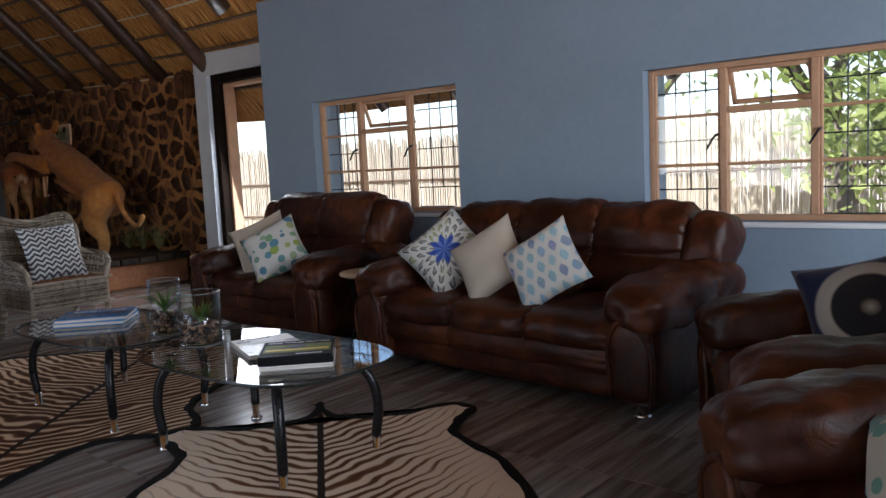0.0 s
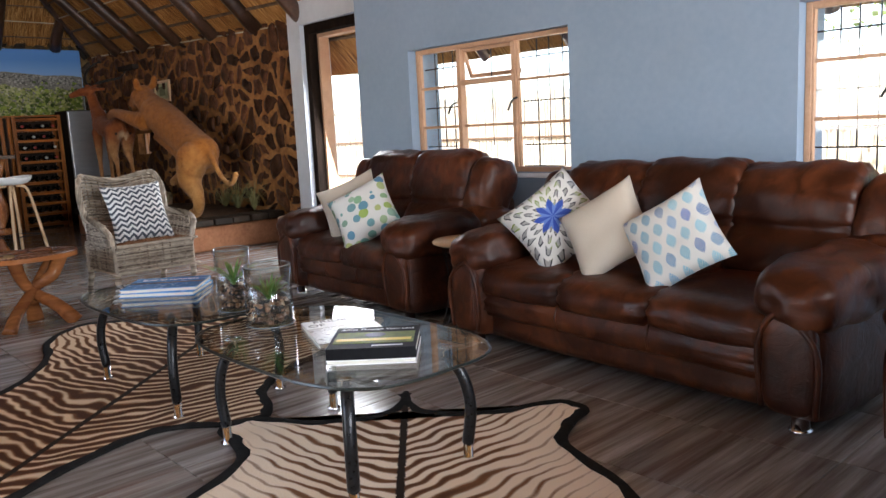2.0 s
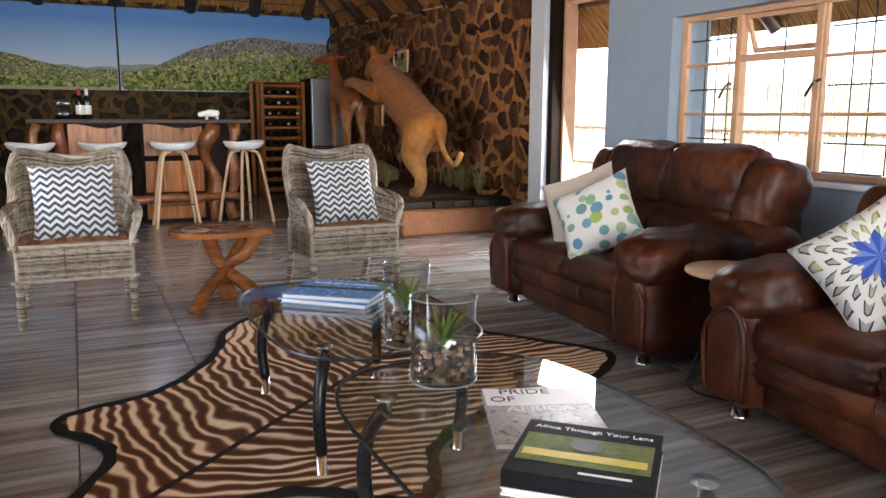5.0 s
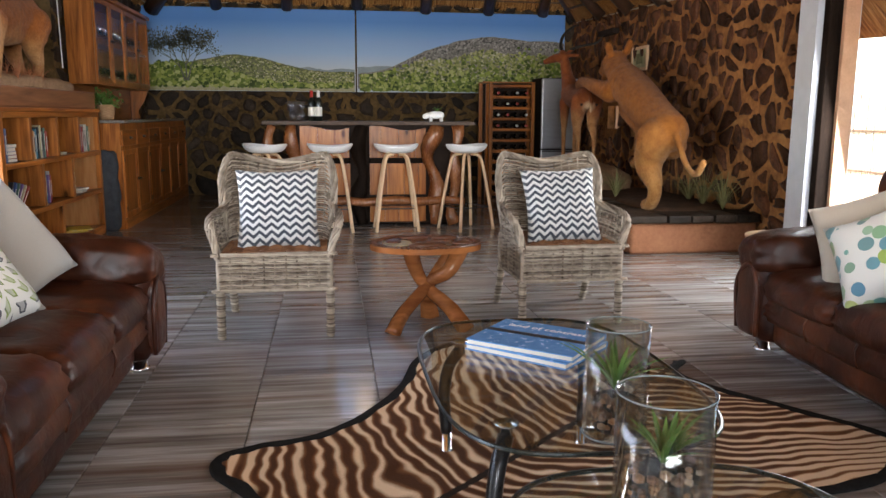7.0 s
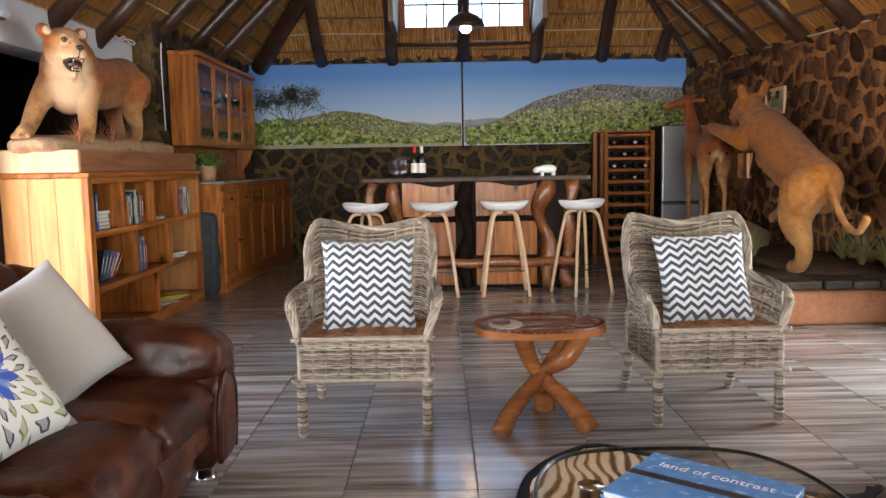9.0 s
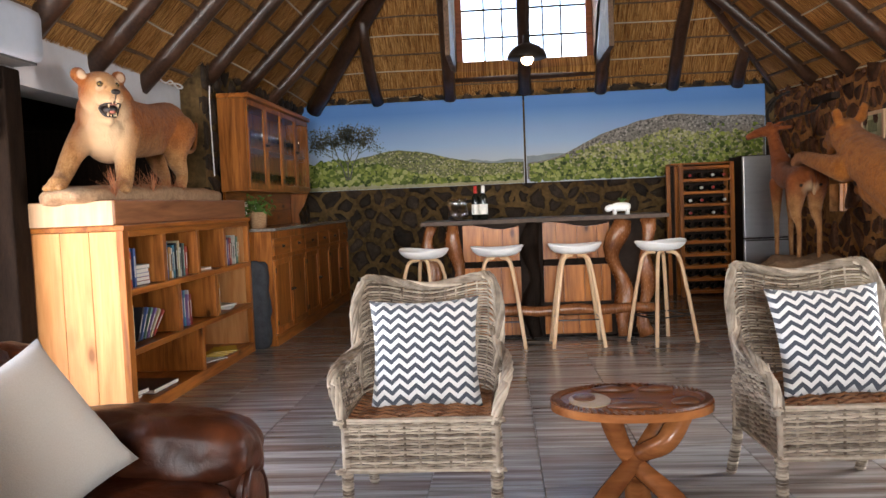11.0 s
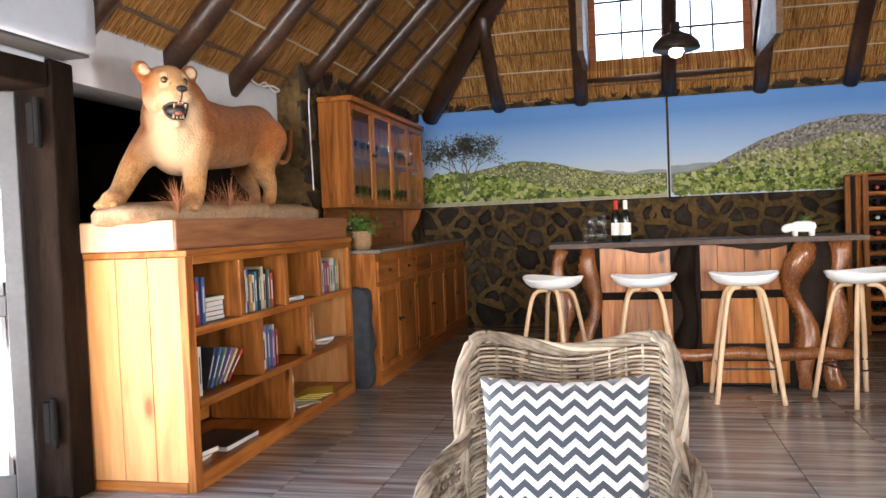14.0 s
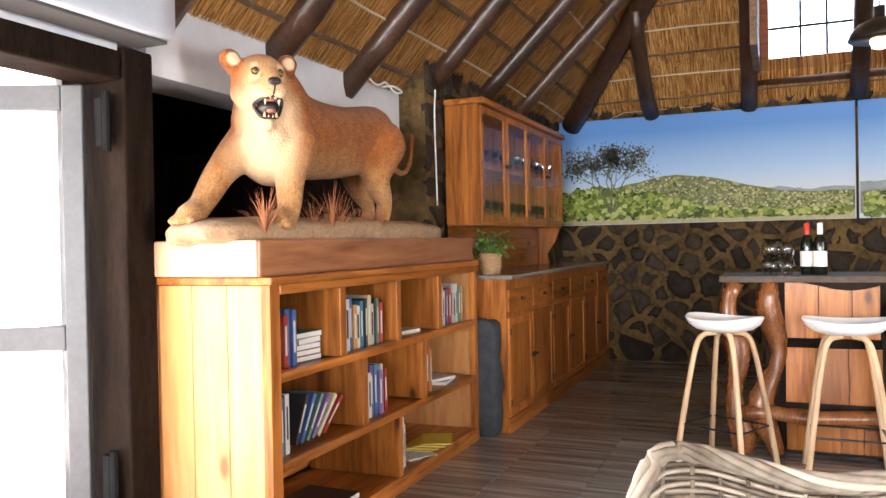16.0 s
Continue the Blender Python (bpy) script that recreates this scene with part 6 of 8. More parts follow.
for _ in range(170):
    c = Vector((rr.gauss(0, 0.06), rr.gauss(0, 0.06), 0.2 + rr.gauss(0, 0.045)))
    a = Vector((rr.uniform(-1, 1), rr.uniform(-1, 1), rr.uniform(-0.4, 0.8))).normalized()
    b = a.orthogonal().normalized()
    bm.faces.new([bm.verts.new(c + v) for v in (-a * 0.03, b * 0.013, a * 0.03, -b * 0.013)])
part("leaves", sprigs(bm, 30, 0.16, 0.005, (0, 0, 0.13), rr), M["plant"], pot, "dark green leaves")
M["grey_cloth"] = surface("charcoal_cloth", (0.03, 0.033, 0.038), (0.065, 0.07, 0.08), 14, 0.85, relief=0.4, depth=0.006)
bm = bmesh.new()
pad(bm, (0.16, 0.34, 0.8), Matrix.Translation((0, 0, 0.4)), 6, 12, 0.03, 3)
bag = part("cloth_bag", bm, M["grey_cloth"], None, "charcoal cloth bag standing between shelf and cabinet", smooth=2.0)
tagged(bag, category="bag")
bag.location = (-9.935, -0.66, 0)


# ---- mural on two boards ----
def mural_sky():
    m, t, b = shade("printed_sky", 0.5)
    tc, sep = t.nodes.new("ShaderNodeTexCoord"), t.nodes.new("ShaderNodeSeparateXYZ")
    t.links.new(tc.outputs["Object"], sep.inputs[0])
    c = ramp(t, sep.outputs[2], [(0.3, (0.58, 0.66, 0.74)), (0.55, (0.36, 0.54, 0.78)), (1.0, (0.11, 0.28, 0.64))])
    t.links.new(c, b.inputs["Base Color"])
    return m


M["print_sky"] = mural_sky()
M["print_far"] = surface("printed_far_hills", (0.2, 0.26, 0.3), (0.34, 0.4, 0.43), 9, 0.5, relief=0)
M["print_hill"] = surface("printed_hill_scrub", (0.05, 0.07, 0.025), (0.27, 0.27, 0.15), 13, 0.5, relief=0, fine=5)
M["print_rock"] = surface("printed_rocky_top", (0.1, 0.1, 0.09), (0.36, 0.34, 0.3), 18, 0.5, relief=0, fine=4)
M["print_bush"] = surface("printed_bushes", (0.03, 0.055, 0.012), (0.25, 0.3, 0.06), 11, 0.5, relief=0, fine=5)
M["print_grass"] = surface("printed_dry_grass", (0.3, 0.29, 0.16), (0.5, 0.47, 0.3), 14, 0.5, relief=0)
M["print_tree"] = surface("printed_tree", (0.05, 0.056, 0.04), (0.2, 0.21, 0.15), 20, 0.5, relief=0)
MZ0, MH = 1.495, 1.16


def band(y0, y1, top, low, x, n=90):
    """A printed shape on the board from y0 to y1, between two height lines."""
    bm = bmesh.new()
    prev = None
    for k in range(n + 1):
        y = y0 + (y1 - y0) * k / n
        row = (bm.verts.new((x, y, low(y))), bm.verts.new((x, y, max(top(y), low(y) + 0.002))))
        if prev:
            bm.faces.new((prev[0], row[0], row[1], prev[1]))
        prev = row
    return bm


def wob(y, f, a, s=0.0):
    return a * noise.fractal(Vector((y * f, s, 0.3)), 0.7, 2.1, 5)


def bump_at(y, c, w, h):
    return h * math.exp(-(((y - c) / w) ** 2))


def blobs(y0, y1, zf, n, r0, r1, x, seed):
    """Printed foliage as many small overlapping dabs."""
    bm = bmesh.new()
    rng = random.Random(seed)
    for i in range(n):
        y = rng.uniform(y0 + r1, y1 - r1)
        z = max(zf(y, rng), r1)
        r = rng.uniform(r0, r1)
        bm.faces.new([bm.verts.new((x + i * 1.2e-6, y + r * rng.uniform(0.7, 1.2) * math.cos(a), z + r * rng.uniform(0.6, 1.1) * math.sin(a))) for a in [2 * math.pi * k / 7 for k in range(7)]])
    return bm


def leaf_print(name, stops):
    m, t, b = shade(name, 0.5)
    geo = t.nodes.new("ShaderNodeNewGeometry")
    t.links.new(ramp(t, geo.outputs["Random Per Island"], stops), b.inputs["Base Color"])
    return m


M["print_dabs"] = leaf_print("printed_leaf_dabs", [(0.0, (0.03, 0.055, 0.012)), (0.4, (0.14, 0.2, 0.035)), (0.75, (0.3, 0.36, 0.07)), (1.0, (0.48, 0.5, 0.2))])
M["print_scrub"] = leaf_print("printed_scrub_dabs", [(0.0, (0.06, 0.085, 0.02)), (0.5, (0.26, 0.29, 0.1)), (0.8, (0.4, 0.4, 0.16)), (1.0, (0.55, 0.52, 0.38))])
M["print_crag"] = leaf_print("printed_crag_dabs", [(0.0, (0.07, 0.07, 0.065)), (0.6, (0.24, 0.23, 0.21)), (1.0, (0.42, 0.4, 0.37))])


def mural_board(y0, y1, label):
    b = thing("mural_board", label, "mural", pose(FAR + 0.02, y0, MZ0), "landscape mural")
    w = y1 - y0
    part("board", one_box((0, 0, 0), (0.03, w, MH), 0.003, 1), M["print_sky"], b, "printed blue sky on a board")
    return b, w


X1 = 0.031
left, lw = mural_board(-1.0, 1.995, "printed bushveld landscape board with a bare tree")
part("far_hill", band(1.7, lw - 0.01, lambda y: 0.34 + wob(y, 1.5, 0.05), lambda y: 0.2, X1 + 0.0005), M["print_far"], left)
hill = lambda y: 0.28 + bump_at(y, 1.3, 0.75, 0.23) + wob(y, 3, 0.015, 1)
part("hill", band(0.01, lw - 0.01, hill, lambda y: 0.05, X1 + 0.001), M["print_hill"], left)
tagged(part("scrub", blobs(0.4, lw - 0.02, lambda y, r: r.uniform(0.12, max(0.14, hill(y) - 0.01)), 2200, 0.006, 0.018, X1 + 0.0014, 2), M["print_scrub"], left), kind="stuff")
part("grass", band(0.01, lw - 0.01, lambda y: 0.1 + wob(y, 4, 0.04, 5), lambda y: 0.004, X1 + 0.0016), M["print_grass"], left)
bush = lambda y: 0.3 * math.exp(-((y / 1.4) ** 4)) + 0.1 + wob(y, 5, 0.05, 9)
tagged(part("bushes", blobs(0.02, lw - 0.02, lambda y, r: r.uniform(0.07, max(0.09, bush(y))), 2600, 0.012, 0.04, X1 + 0.002, 4), M["print_dabs"], left), kind="stuff")
bm = bmesh.new()
rng = random.Random(21)


def printed_branch(p, ang, length, width, depth):
    q = p + Vector((0, math.sin(ang), math.cos(ang))) * length
    side = Vector((0, math.cos(ang), -math.sin(ang)))
    f = bm.faces.new([bm.verts.new(c) for c in (p - side * width, p + side * width, q + side * width * 0.6, q - side * width * 0.6)])
    if depth < 3:
        for _ in range(4):
            c = q + Vector((0.0002, rng.gauss(0, 0.04), rng.gauss(0, 0.035)))
            r = rng.uniform(0.005, 0.013)
            bm.faces.new([bm.verts.new(c + Vector((0, r * rng.uniform(0.6, 1.3) * math.cos(a), r * rng.uniform(0.6, 1.3) * math.sin(a)))) for a in [2 * math.pi * k / 6 for k in range(6)]])
    if depth == 0:
        return
    for _ in range(rng.choice((2, 3))):
        printed_branch(q, ang * 0.9 + rng.uniform(-0.72, 0.72), length * rng.uniform(0.6, 0.9), width * 0.62, depth - 1)


for base, lean in ((0.58, -0.3), (0.6, 0.0), (0.62, 0.25)):
    printed_branch(Vector((X1 + 0.006, base, 0.14)), lean, 0.2, 0.013, 5)
tagged(part("printed_tree", bm, M["print_tree"], left, "printed bare dark tree"), kind="stuff")

right, rw = mural_board(2.02, 5.15, "printed bushveld landscape board with a rocky hill")
part("far_hill", band(0.01, 0.7, lambda y: 0.36 + wob(y, 1.5, 0.04, 3), lambda y: 0.2, X1 + 0.0005), M["print_far"], right)
ridge = lambda y: 0.22 + 0.52 / (1 + math.exp(-(y - 0.75) * 3.6)) + bump_at(y, 2.0, 0.7, 0.08) + wob(y, 3, 0.02, 7)
part("rocky_top", band(0.01, rw - 0.01, ridge, lambda y: 0.05, X1 + 0.001), M["print_rock"], right)
tagged(part("crag_layer", blobs(0.5, rw - 0.02, lambda y, r: max(0.1, ridge(y) - abs(r.gauss(0, 0.1)) - 0.012), 1500, 0.006, 0.02, X1 + 0.0014, 12), M["print_crag"], right), kind="stuff")
low = lambda y: ridge(y) * (0.82 if y < 1 else 0.72) + wob(y, 4, 0.05, 2)
tagged(part("scrub", blobs(0.02, rw - 0.02, lambda y, r: r.uniform(0.03, max(0.06, low(y))), 4200, 0.008, 0.026, X1 + 0.002, 6), M["print_scrub"], right), kind="stuff")
tagged(part("bushes", blobs(0.02, rw - 0.02, lambda y, r: min(abs(r.gauss(0.02, 0.16 + 0.12 * (y > 2.4))), 0.85 * ridge(y)), 1500, 0.012, 0.036, X1 + 0.007, 8), M["print_dabs"], right), kind="stuff")
# hanging wires of the boards
for y0 in (-0.4, 2.95):
    w = part("hanging_wire", tube(bmesh.new(), [(FAR + 0.03, y0, 2.66), (FAR + 0.02, y0 + 0.15, 2.72), (FAR + 0.02, y0 + 1.0, 2.725), (FAR + 0.03, y0 + 1.15, 2.665)], 0.004, 5), M["string"], None, "pale wire holding the mural board")
    tagged(w, category="wire", group="mural wires")

# ---- pendant lamp ----
M["lamp_black"] = surface("dark_bronze_enamel", (0.02, 0.016, 0.012), (0.05, 0.038, 0.028), 12, 0.35, 0.4, relief=0.05)
m, t, b = shade("lit_bulb", 0.3)
b.inputs["Emission Color"].default_value, b.inputs["Emission Strength"].default_value = (1.0, 0.72, 0.4, 1), 9.0
M["bulb"] = m
lamp = thing("pendant_lamp", "dark metal pendant lamp with a lit bulb", "pendant lamp", pose(-11.6, 2.0, 2.8))
part("shade", lathe(bmesh.new(), [(0.215, 0.0), (0.218, 0.008), (0.2, 0.06), (0.15, 0.115), (0.075, 0.15), (0.04, 0.17), (0.04, 0.25), (0.0, 0.255)], 28), M["lamp_black"], lamp, smooth=0.7)
part("cord", tube(bmesh.new(), [(0, 0, 0.2), (0, 0, 2.35)], 0.006, 6), M["lamp_black"], lamp)
part("bulb", lathe(bmesh.new(), [(0.0, -0.075), (0.045, -0.06), (0.065, -0.02), (0.05, 0.03), (0.02, 0.085), (0.0, 0.16)], 14), M["bulb"], lamp, "glowing bulb", smooth=1.0)

# ---- air conditioner over the patio door ----
ac = thing("air_conditioner", "white wall air conditioner above the patio door", "air conditioner", pose(-7.4, LEFT, 2.17))
bm = pad(bmesh.new(), (0.95, 0.24, 0.3), Matrix.Translation((0.47, 0.12, 0.15)), 12, 9)
# white case toned blue-grey, so its shade is part of the colour
M["ac_case"] = surface("white_plastic_with_blue_shade", (0.36, 0.41, 0.48), (0.42, 0.47, 0.54), 3.0, 0.4, relief=0.03)
part("case", bm, M["ac_case"], ac, smooth=0.8)
part("flap", one_box((0.03, 0.04, -0.012), (0.91, 0.2, 0.004), 0.004), M["aluminium"], ac, "pale blue-grey lower flap")

# cable and junction beside the pillar of stone
c = part("wall_cable", tube(bmesh.new(), spline([(-9.98, LEFT2 + 0.05, 2.42), (-9.97, LEFT2 + 0.045, 2.2), (-9.98, LEFT2 + 0.05, 1.6)], 5), 0.006, 5), M["white_plastic"], None, "thin white cable down the stone")
tagged(c, category="cable")
c = part("tangled_wire", tube(bmesh.new(), spline([(-9.3, LEFT + 0.04, 2.44), (-9.45, LEFT + 0.06, 2.38), (-9.6, LEFT + 0.05, 2.42), (-9.7, LEFT + 0.07, 2.37), (-9.85, LEFT + 0.05, 2.4), (-9.7, LEFT + 0.06, 2.41), (-9.55, LEFT + 0.05, 2.385)], 6), 0.008, 5), M["white_plastic"], None, "loop of white wire on the wall top")
tagged(c, category="cable")

# ---- carved stump table ----
M["carved"] = wood("polished_carved_wood", (0.13, 0.038, 0.012), (0.4, 0.15, 0.048), "y", 0.7, 0.2, knots=False)
M["pale_inlay"] = surface("pale_sapwood", (0.44, 0.33, 0.17), (0.58, 0.46, 0.27), 8, 0.2, relief=0.05)
M["carved_dark"] = surface("carved_brown", (0.05, 0.018, 0.008), (0.16, 0.06, 0.025), 20, 0.35, relief=0.5, depth=0.006)
stump = thing("carved_table", "low carved wooden table with an oval top on crossed legs", "side table", pose(-5.98, 2.13, 0))
TZ = 0.475
part("tabletop", prism(bmesh.new(), oval(0.24, 0.31, 2.2), TZ - 0.03, TZ), M["carved"], stump, "polished oval top")
bm = bmesh.new()
for k in range(64):
    a = 2 * math.pi * k / 64
    c = Vector((0.222 * math.cos(a), 0.29 * math.sin(a), TZ + 0.003))
    d = Vector((-math.sin(a), math.cos(a), 0))
    n = Vector((math.cos(a), math.sin(a), 0))
    tube(bm, [c - d * 0.012 - n * 0.014, c + d * 0.012 + n * 0.014], 0.007, 5)
tagged(part("rope_carving", bm, M["carved_dark"], stump, "rope carved round the rim"), kind="stuff")
part("inlay", prism(bmesh.new(), [(0.02 + x, -0.16 + y) for x, y in oval(0.11, 0.08, 2)], TZ, TZ + 0.004), M["pale_inlay"], stump, "pale sapwood patch")
for x, y, a, b in ((-0.01, -0.18, 0.055, 0.05), (0.13, 0.0, 0.03, 0.1), (-0.13, -0.05, 0.025, 0.09), (-0.12, 0.12, 0.025, 0.07), (0.08, 0.19, 0.035, 0.05)):
    bm = pad(bmesh.new(), (2 * a, 2 * b, 0.026), Matrix.Translation((x, y, TZ + 0.006)), 2.2, 8, 0.012, x * 30)
    part("relief_carving", bm, M["carved_dark"], stump, "carved animal relief", smooth=1.5)
for pts in ([(0.17, -0.2, 0.0), (0.1, -0.13, 0.1), (0.0, 0.02, 0.24), (-0.03, 0.12, 0.36), (-0.02, 0.2, 0.45)], [(0.14, 0.22, 0.0), (0.08, 0.13, 0.12), (0.0, 0.0, 0.23), (0.0, -0.06, 0.34), (0.02, -0.09, 0.45)], [(-0.2, 0.05, 0.0), (-0.12, 0.03, 0.12), (0.0, 0.03, 0.25), (0.06, 0.12, 0.32), (0.02, 0.2, 0.44)]):
    sp = spline(pts, 6)
    part("leg", tube(bmesh.new(), sp, [0.036 + 0.014 * abs(1 - 2 * i / len(sp)) for i in range(len(sp))], 9, wobble=0.25), M["carved"], stump, "crossed carved leg", smooth=1.2)


# ---- wire side tables between the sofas ----
def side_table(at):
    s = thing("wire_side_table", "small round pale-topped side table on black wire", "side table", at, "wire side tables")
    part("tabletop", lathe(bmesh.new(), [(0.0, 0.5), (0.19, 0.5), (0.2, 0.506), (0.2, 0.518), (0.192, 0.523), (0.0, 0.523)], 28), M["beech"], s, "round pale wooden top", smooth=0.6)
    for z, r in ((0.008, 0.17), (0.49, 0.15)):
        part("ring", tube(bmesh.new(), [(r * math.cos(2 * math.pi * k / 24), r * math.sin(2 * math.pi * k / 24), z) for k in range(25)], 0.005, 6), M["black_metal"], s)
    for k in range(14):
        a, b = 2 * math.pi * k / 14, 2 * math.pi * (k + 2) / 14
        part("wire", tube(bmesh.new(), [(0.17 * math.cos(a), 0.17 * math.sin(a), 0.008), (0.11 * math.cos((a + b) / 2), 0.11 * math.sin((a + b) / 2), 0.25), (0.15 * math.cos(b), 0.15 * math.sin(b), 0.49)], 0.003, 5), M["black_metal"], s, "thin black wire")
    return s


tb = side_table(pose(-3.56, 3.82, 0))
copy_thing(tb, pose(-5.72, 4.1, 0))

# ---- stone plinth with grass ----
M["clay"] = surface("red_clay_plaster", (0.2, 0.075, 0.035), (0.36, 0.16, 0.08), 4, 0.7, relief=0.3)
M["soil_brown"] = surface("dark_brown_earth", (0.03, 0.017, 0.01), (0.1, 0.055, 0.03), 9, 0.9, relief=0.6, depth=0.02)
plinth = thing("display_plinth", "low red clay plinth with a slate rim", "plinth", pose(-9.7, 4.68, 0))
part("base", one_box((-1.6, -0.55, 0), (1.68, 0.6, 0.27), 0.03, 3), M["clay"], plinth)
rng = random.Random(5)
x = -1.63
while x < 1.66:
    w = rng.uniform(0.22, 0.4)
    part("slate", one_box((x, -0.59 + rng.uniform(-0.02, 0.02), 0.271), (min(x + w, 1.74) - 0.01, -0.25, 0.34 + rng.uniform(-0.01, 0.012)), 0.014, 2), M["stone_dark"], plinth)
    x += w
for k in range(4):
    part("slate", one_box((1.4, -0.24 + 0.21 * k, 0.271), (1.73 + rng.uniform(-0.02, 0.02), -0.04 + 0.21 * k, 0.34 + rng.uniform(-0.01, 0.01)), 0.014, 2), M["stone_dark"], plinth)
part("earth", pad(bmesh.new(), (2.3, 0.84, 0.2), Matrix.Translation((0.25, 0.17, 0.27)), 5, 10, 0.04, 2), M["soil_brown"], plinth, "lumpy dark earth", smooth=2.0)
M["dry_grass"] = surface("dry_grass", (0.13, 0.13, 0.05), (0.34, 0.3, 0.13), 20, 0.7, relief=0, spread=0.2)
for x, y, h in ((-8.6, 5.05, 0.45), (-8.35, 5.12, 0.4), (-9.4, 4.5, 0.34), (-9.75, 4.4, 0.3), (-9.0, 5.1, 0.35)):
    g = part("grass_tuft", sprigs(bmesh.new(), 60, h, 0.005, (0, 0, 0), random.Random(int(-x * 100)), 0.95, 0.25), M["dry_grass"], None, "dry green-brown grass tuft on the plinth")
    tagged(g, category="grass", group="grass on the plinth")
    g.location = (x, y, 0.34)
# small picture and low window in the stone wall
pic = thing("wall_picture", "small framed print in a pale wooden frame", "picture", pose(-10.85, STONE_Y - 0.045, 1.7))
bm = bmesh.new()
for lo, hi in (((-0.24, 0, 0), (-0.2, 0.03, 0.28)), ((0.2, 0, 0), (0.24, 0.03, 0.28)), ((-0.2, 0, 0), (0.2, 0.03, 0.035)), ((-0.2, 0, 0.245), (0.2, 0.03, 0.28))):
    box(bm, lo, hi, 0.004)
part("frame", bm, M["beech"], pic)
part("print", one_box((-0.2, 0.012, 0.035), (0.2, 0.02, 0.245)), M["print_grass"], pic, "faded pale print")
part("motif", one_box((-0.09, 0.008, 0.08), (0.09, 0.0115, 0.2)), M["print_hill"], pic, "dark printed motif")
lw = thing("window_4", "small low window in the stone wall with bars", "window", pose(-11.73, STONE_Y + 0.1, 1.0), kind="structure")
bm = bmesh.new()
for x in (-0.2, -0.07, 0.07, 0.2):
    box(bm, (x - 0.012, 0, 0.0), (x + 0.012, 0.03, 0.3))
part("window_frame", bm, M["frame_tan"], lw)
beam = part("iron_bracket", one_box((-12.1, STONE_Y - 0.13, 2.2), (-11.55, STONE_Y - 0.035, 2.27), 0.008), M["gap"], None, "dark timber bracket on the stone wall")
tagged(beam, category="bracket")

# ---- things on the coffee tables ----
GZ = 0.4325
M["soil"] = surface("dark_soil", (0.02, 0.016, 0.014), (0.06, 0.05, 0.045), 40, 0.9, relief=0.5)


M["rim_glass"] = surface("bright_glass_edge", (0.1, 0.115, 0.115), (0.18, 0.2, 0.2), 30, 0.06, relief=0)


def vase(x, y, r, h, seed):
    v = thing("glass_vase", "clear glass cylinder with pebbles and a green succulent", "vase", pose(x, y, GZ), "succulents in glass")
    part("cylinder", lathe(bmesh.new(), [(0.0, 0.0), (r - 0.004, 0.0), (r, 0.004), (r, h), (r - 0.004, h), (r - 0.004, 0.01), (0.0, 0.01)], 32), M["thin_glass"], v, "clear glass cylinder", smooth=0.8)
    for name, z, q in (("rim", h, 0.002), ("base_ring", 0.004, 0.0028)):
        part(name, tube(bmesh.new(), [(r * math.cos(a), r * math.sin(a), z) for a in [2 * math.pi * k / 40 for k in range(41)]], q, 6), M["rim_glass"], v, "bright glass edge", smooth=1.0)
    rng = random.Random(seed)
    bm = bmesh.new()
    for _ in range(170):
        a, q = rng.uniform(0, 2 * math.pi), (r - 0.017) * math.sqrt(rng.uniform(0.35, 1))
        s = rng.uniform(0.007, 0.013)
        bmesh.ops.create_icosphere(bm, subdivisions=1, radius=s, matrix=Matrix.Translation((q * math.cos(a), q * math.sin(a), rng.uniform(0.02, 0.4 * h))) @ Matrix.Diagonal((1.2, 1, 0.8, 1)))
    m = M["pebble_island"]
    tagged(part("pebbles", bm, m, v, "brown pebbles"), kind="stuff")
    part("soil", lathe(bmesh.new(), [(0.0, 0.012), (r - 0.03, 0.012), (r - 0.022, 0.34 * h), (0.0, 0.42 * h)], 18), M["soil"], v, "dark soil")
    part("succulent", sprigs(bmesh.new(), 26, 0.66 * h, 0.009, (0, 0, 0.4 * h), rng, 0.75, 0.4), M["plant"], v, "spiky green leaves")


M["pebble_island"] = leaf_print("mixed_pebbles", [(0.0, (0.03, 0.02, 0.016)), (0.5, (0.16, 0.09, 0.06)), (0.85, (0.36, 0.2, 0.11)), (1.0, (0.5, 0.4, 0.3))])
vase(-3.4, 2.27, 0.074, 0.265, 3)
vase(-3.04, 2.23, 0.092, 0.235, 4)


def lettering(text, size, material, parent, m, label=""):
    cu = bpy.data.curves.new("title", "FONT")
    cu.body, cu.size, cu.extrude, cu.align_x, cu.align_y = text, size, 0.0004, "CENTER", "CENTER"
    cu.materials.append(material)
    ob = new("title", cu)
    ob.parent = parent
    ob.matrix_local = m
    return ob


def big_book(name, label, at, w, d, h, cover, group="books on the coffee tables", spine=1):
    b = thing(name, label, "book", at, group)
    bm = bmesh.new()
    box(bm, (-w / 2, -d / 2, 0), (w / 2, d / 2, 0.003))
    box(bm, (-w / 2, -d / 2, h - 0.003), (w / 2, d / 2, h))
    box(bm, (-w / 2, spine * d / 2 - 0.0015, 0.003), (w / 2, spine * d / 2 + 0.0015, h - 0.003))
    part("cover", bm, cover, b)
    part("page_block", one_box((-w / 2 + 0.004, -d / 2 + 0.004, 0.0035), (w / 2 - 0.004, d / 2 - 0.0035, h - 0.0035)), M["paper"], b)
    return b


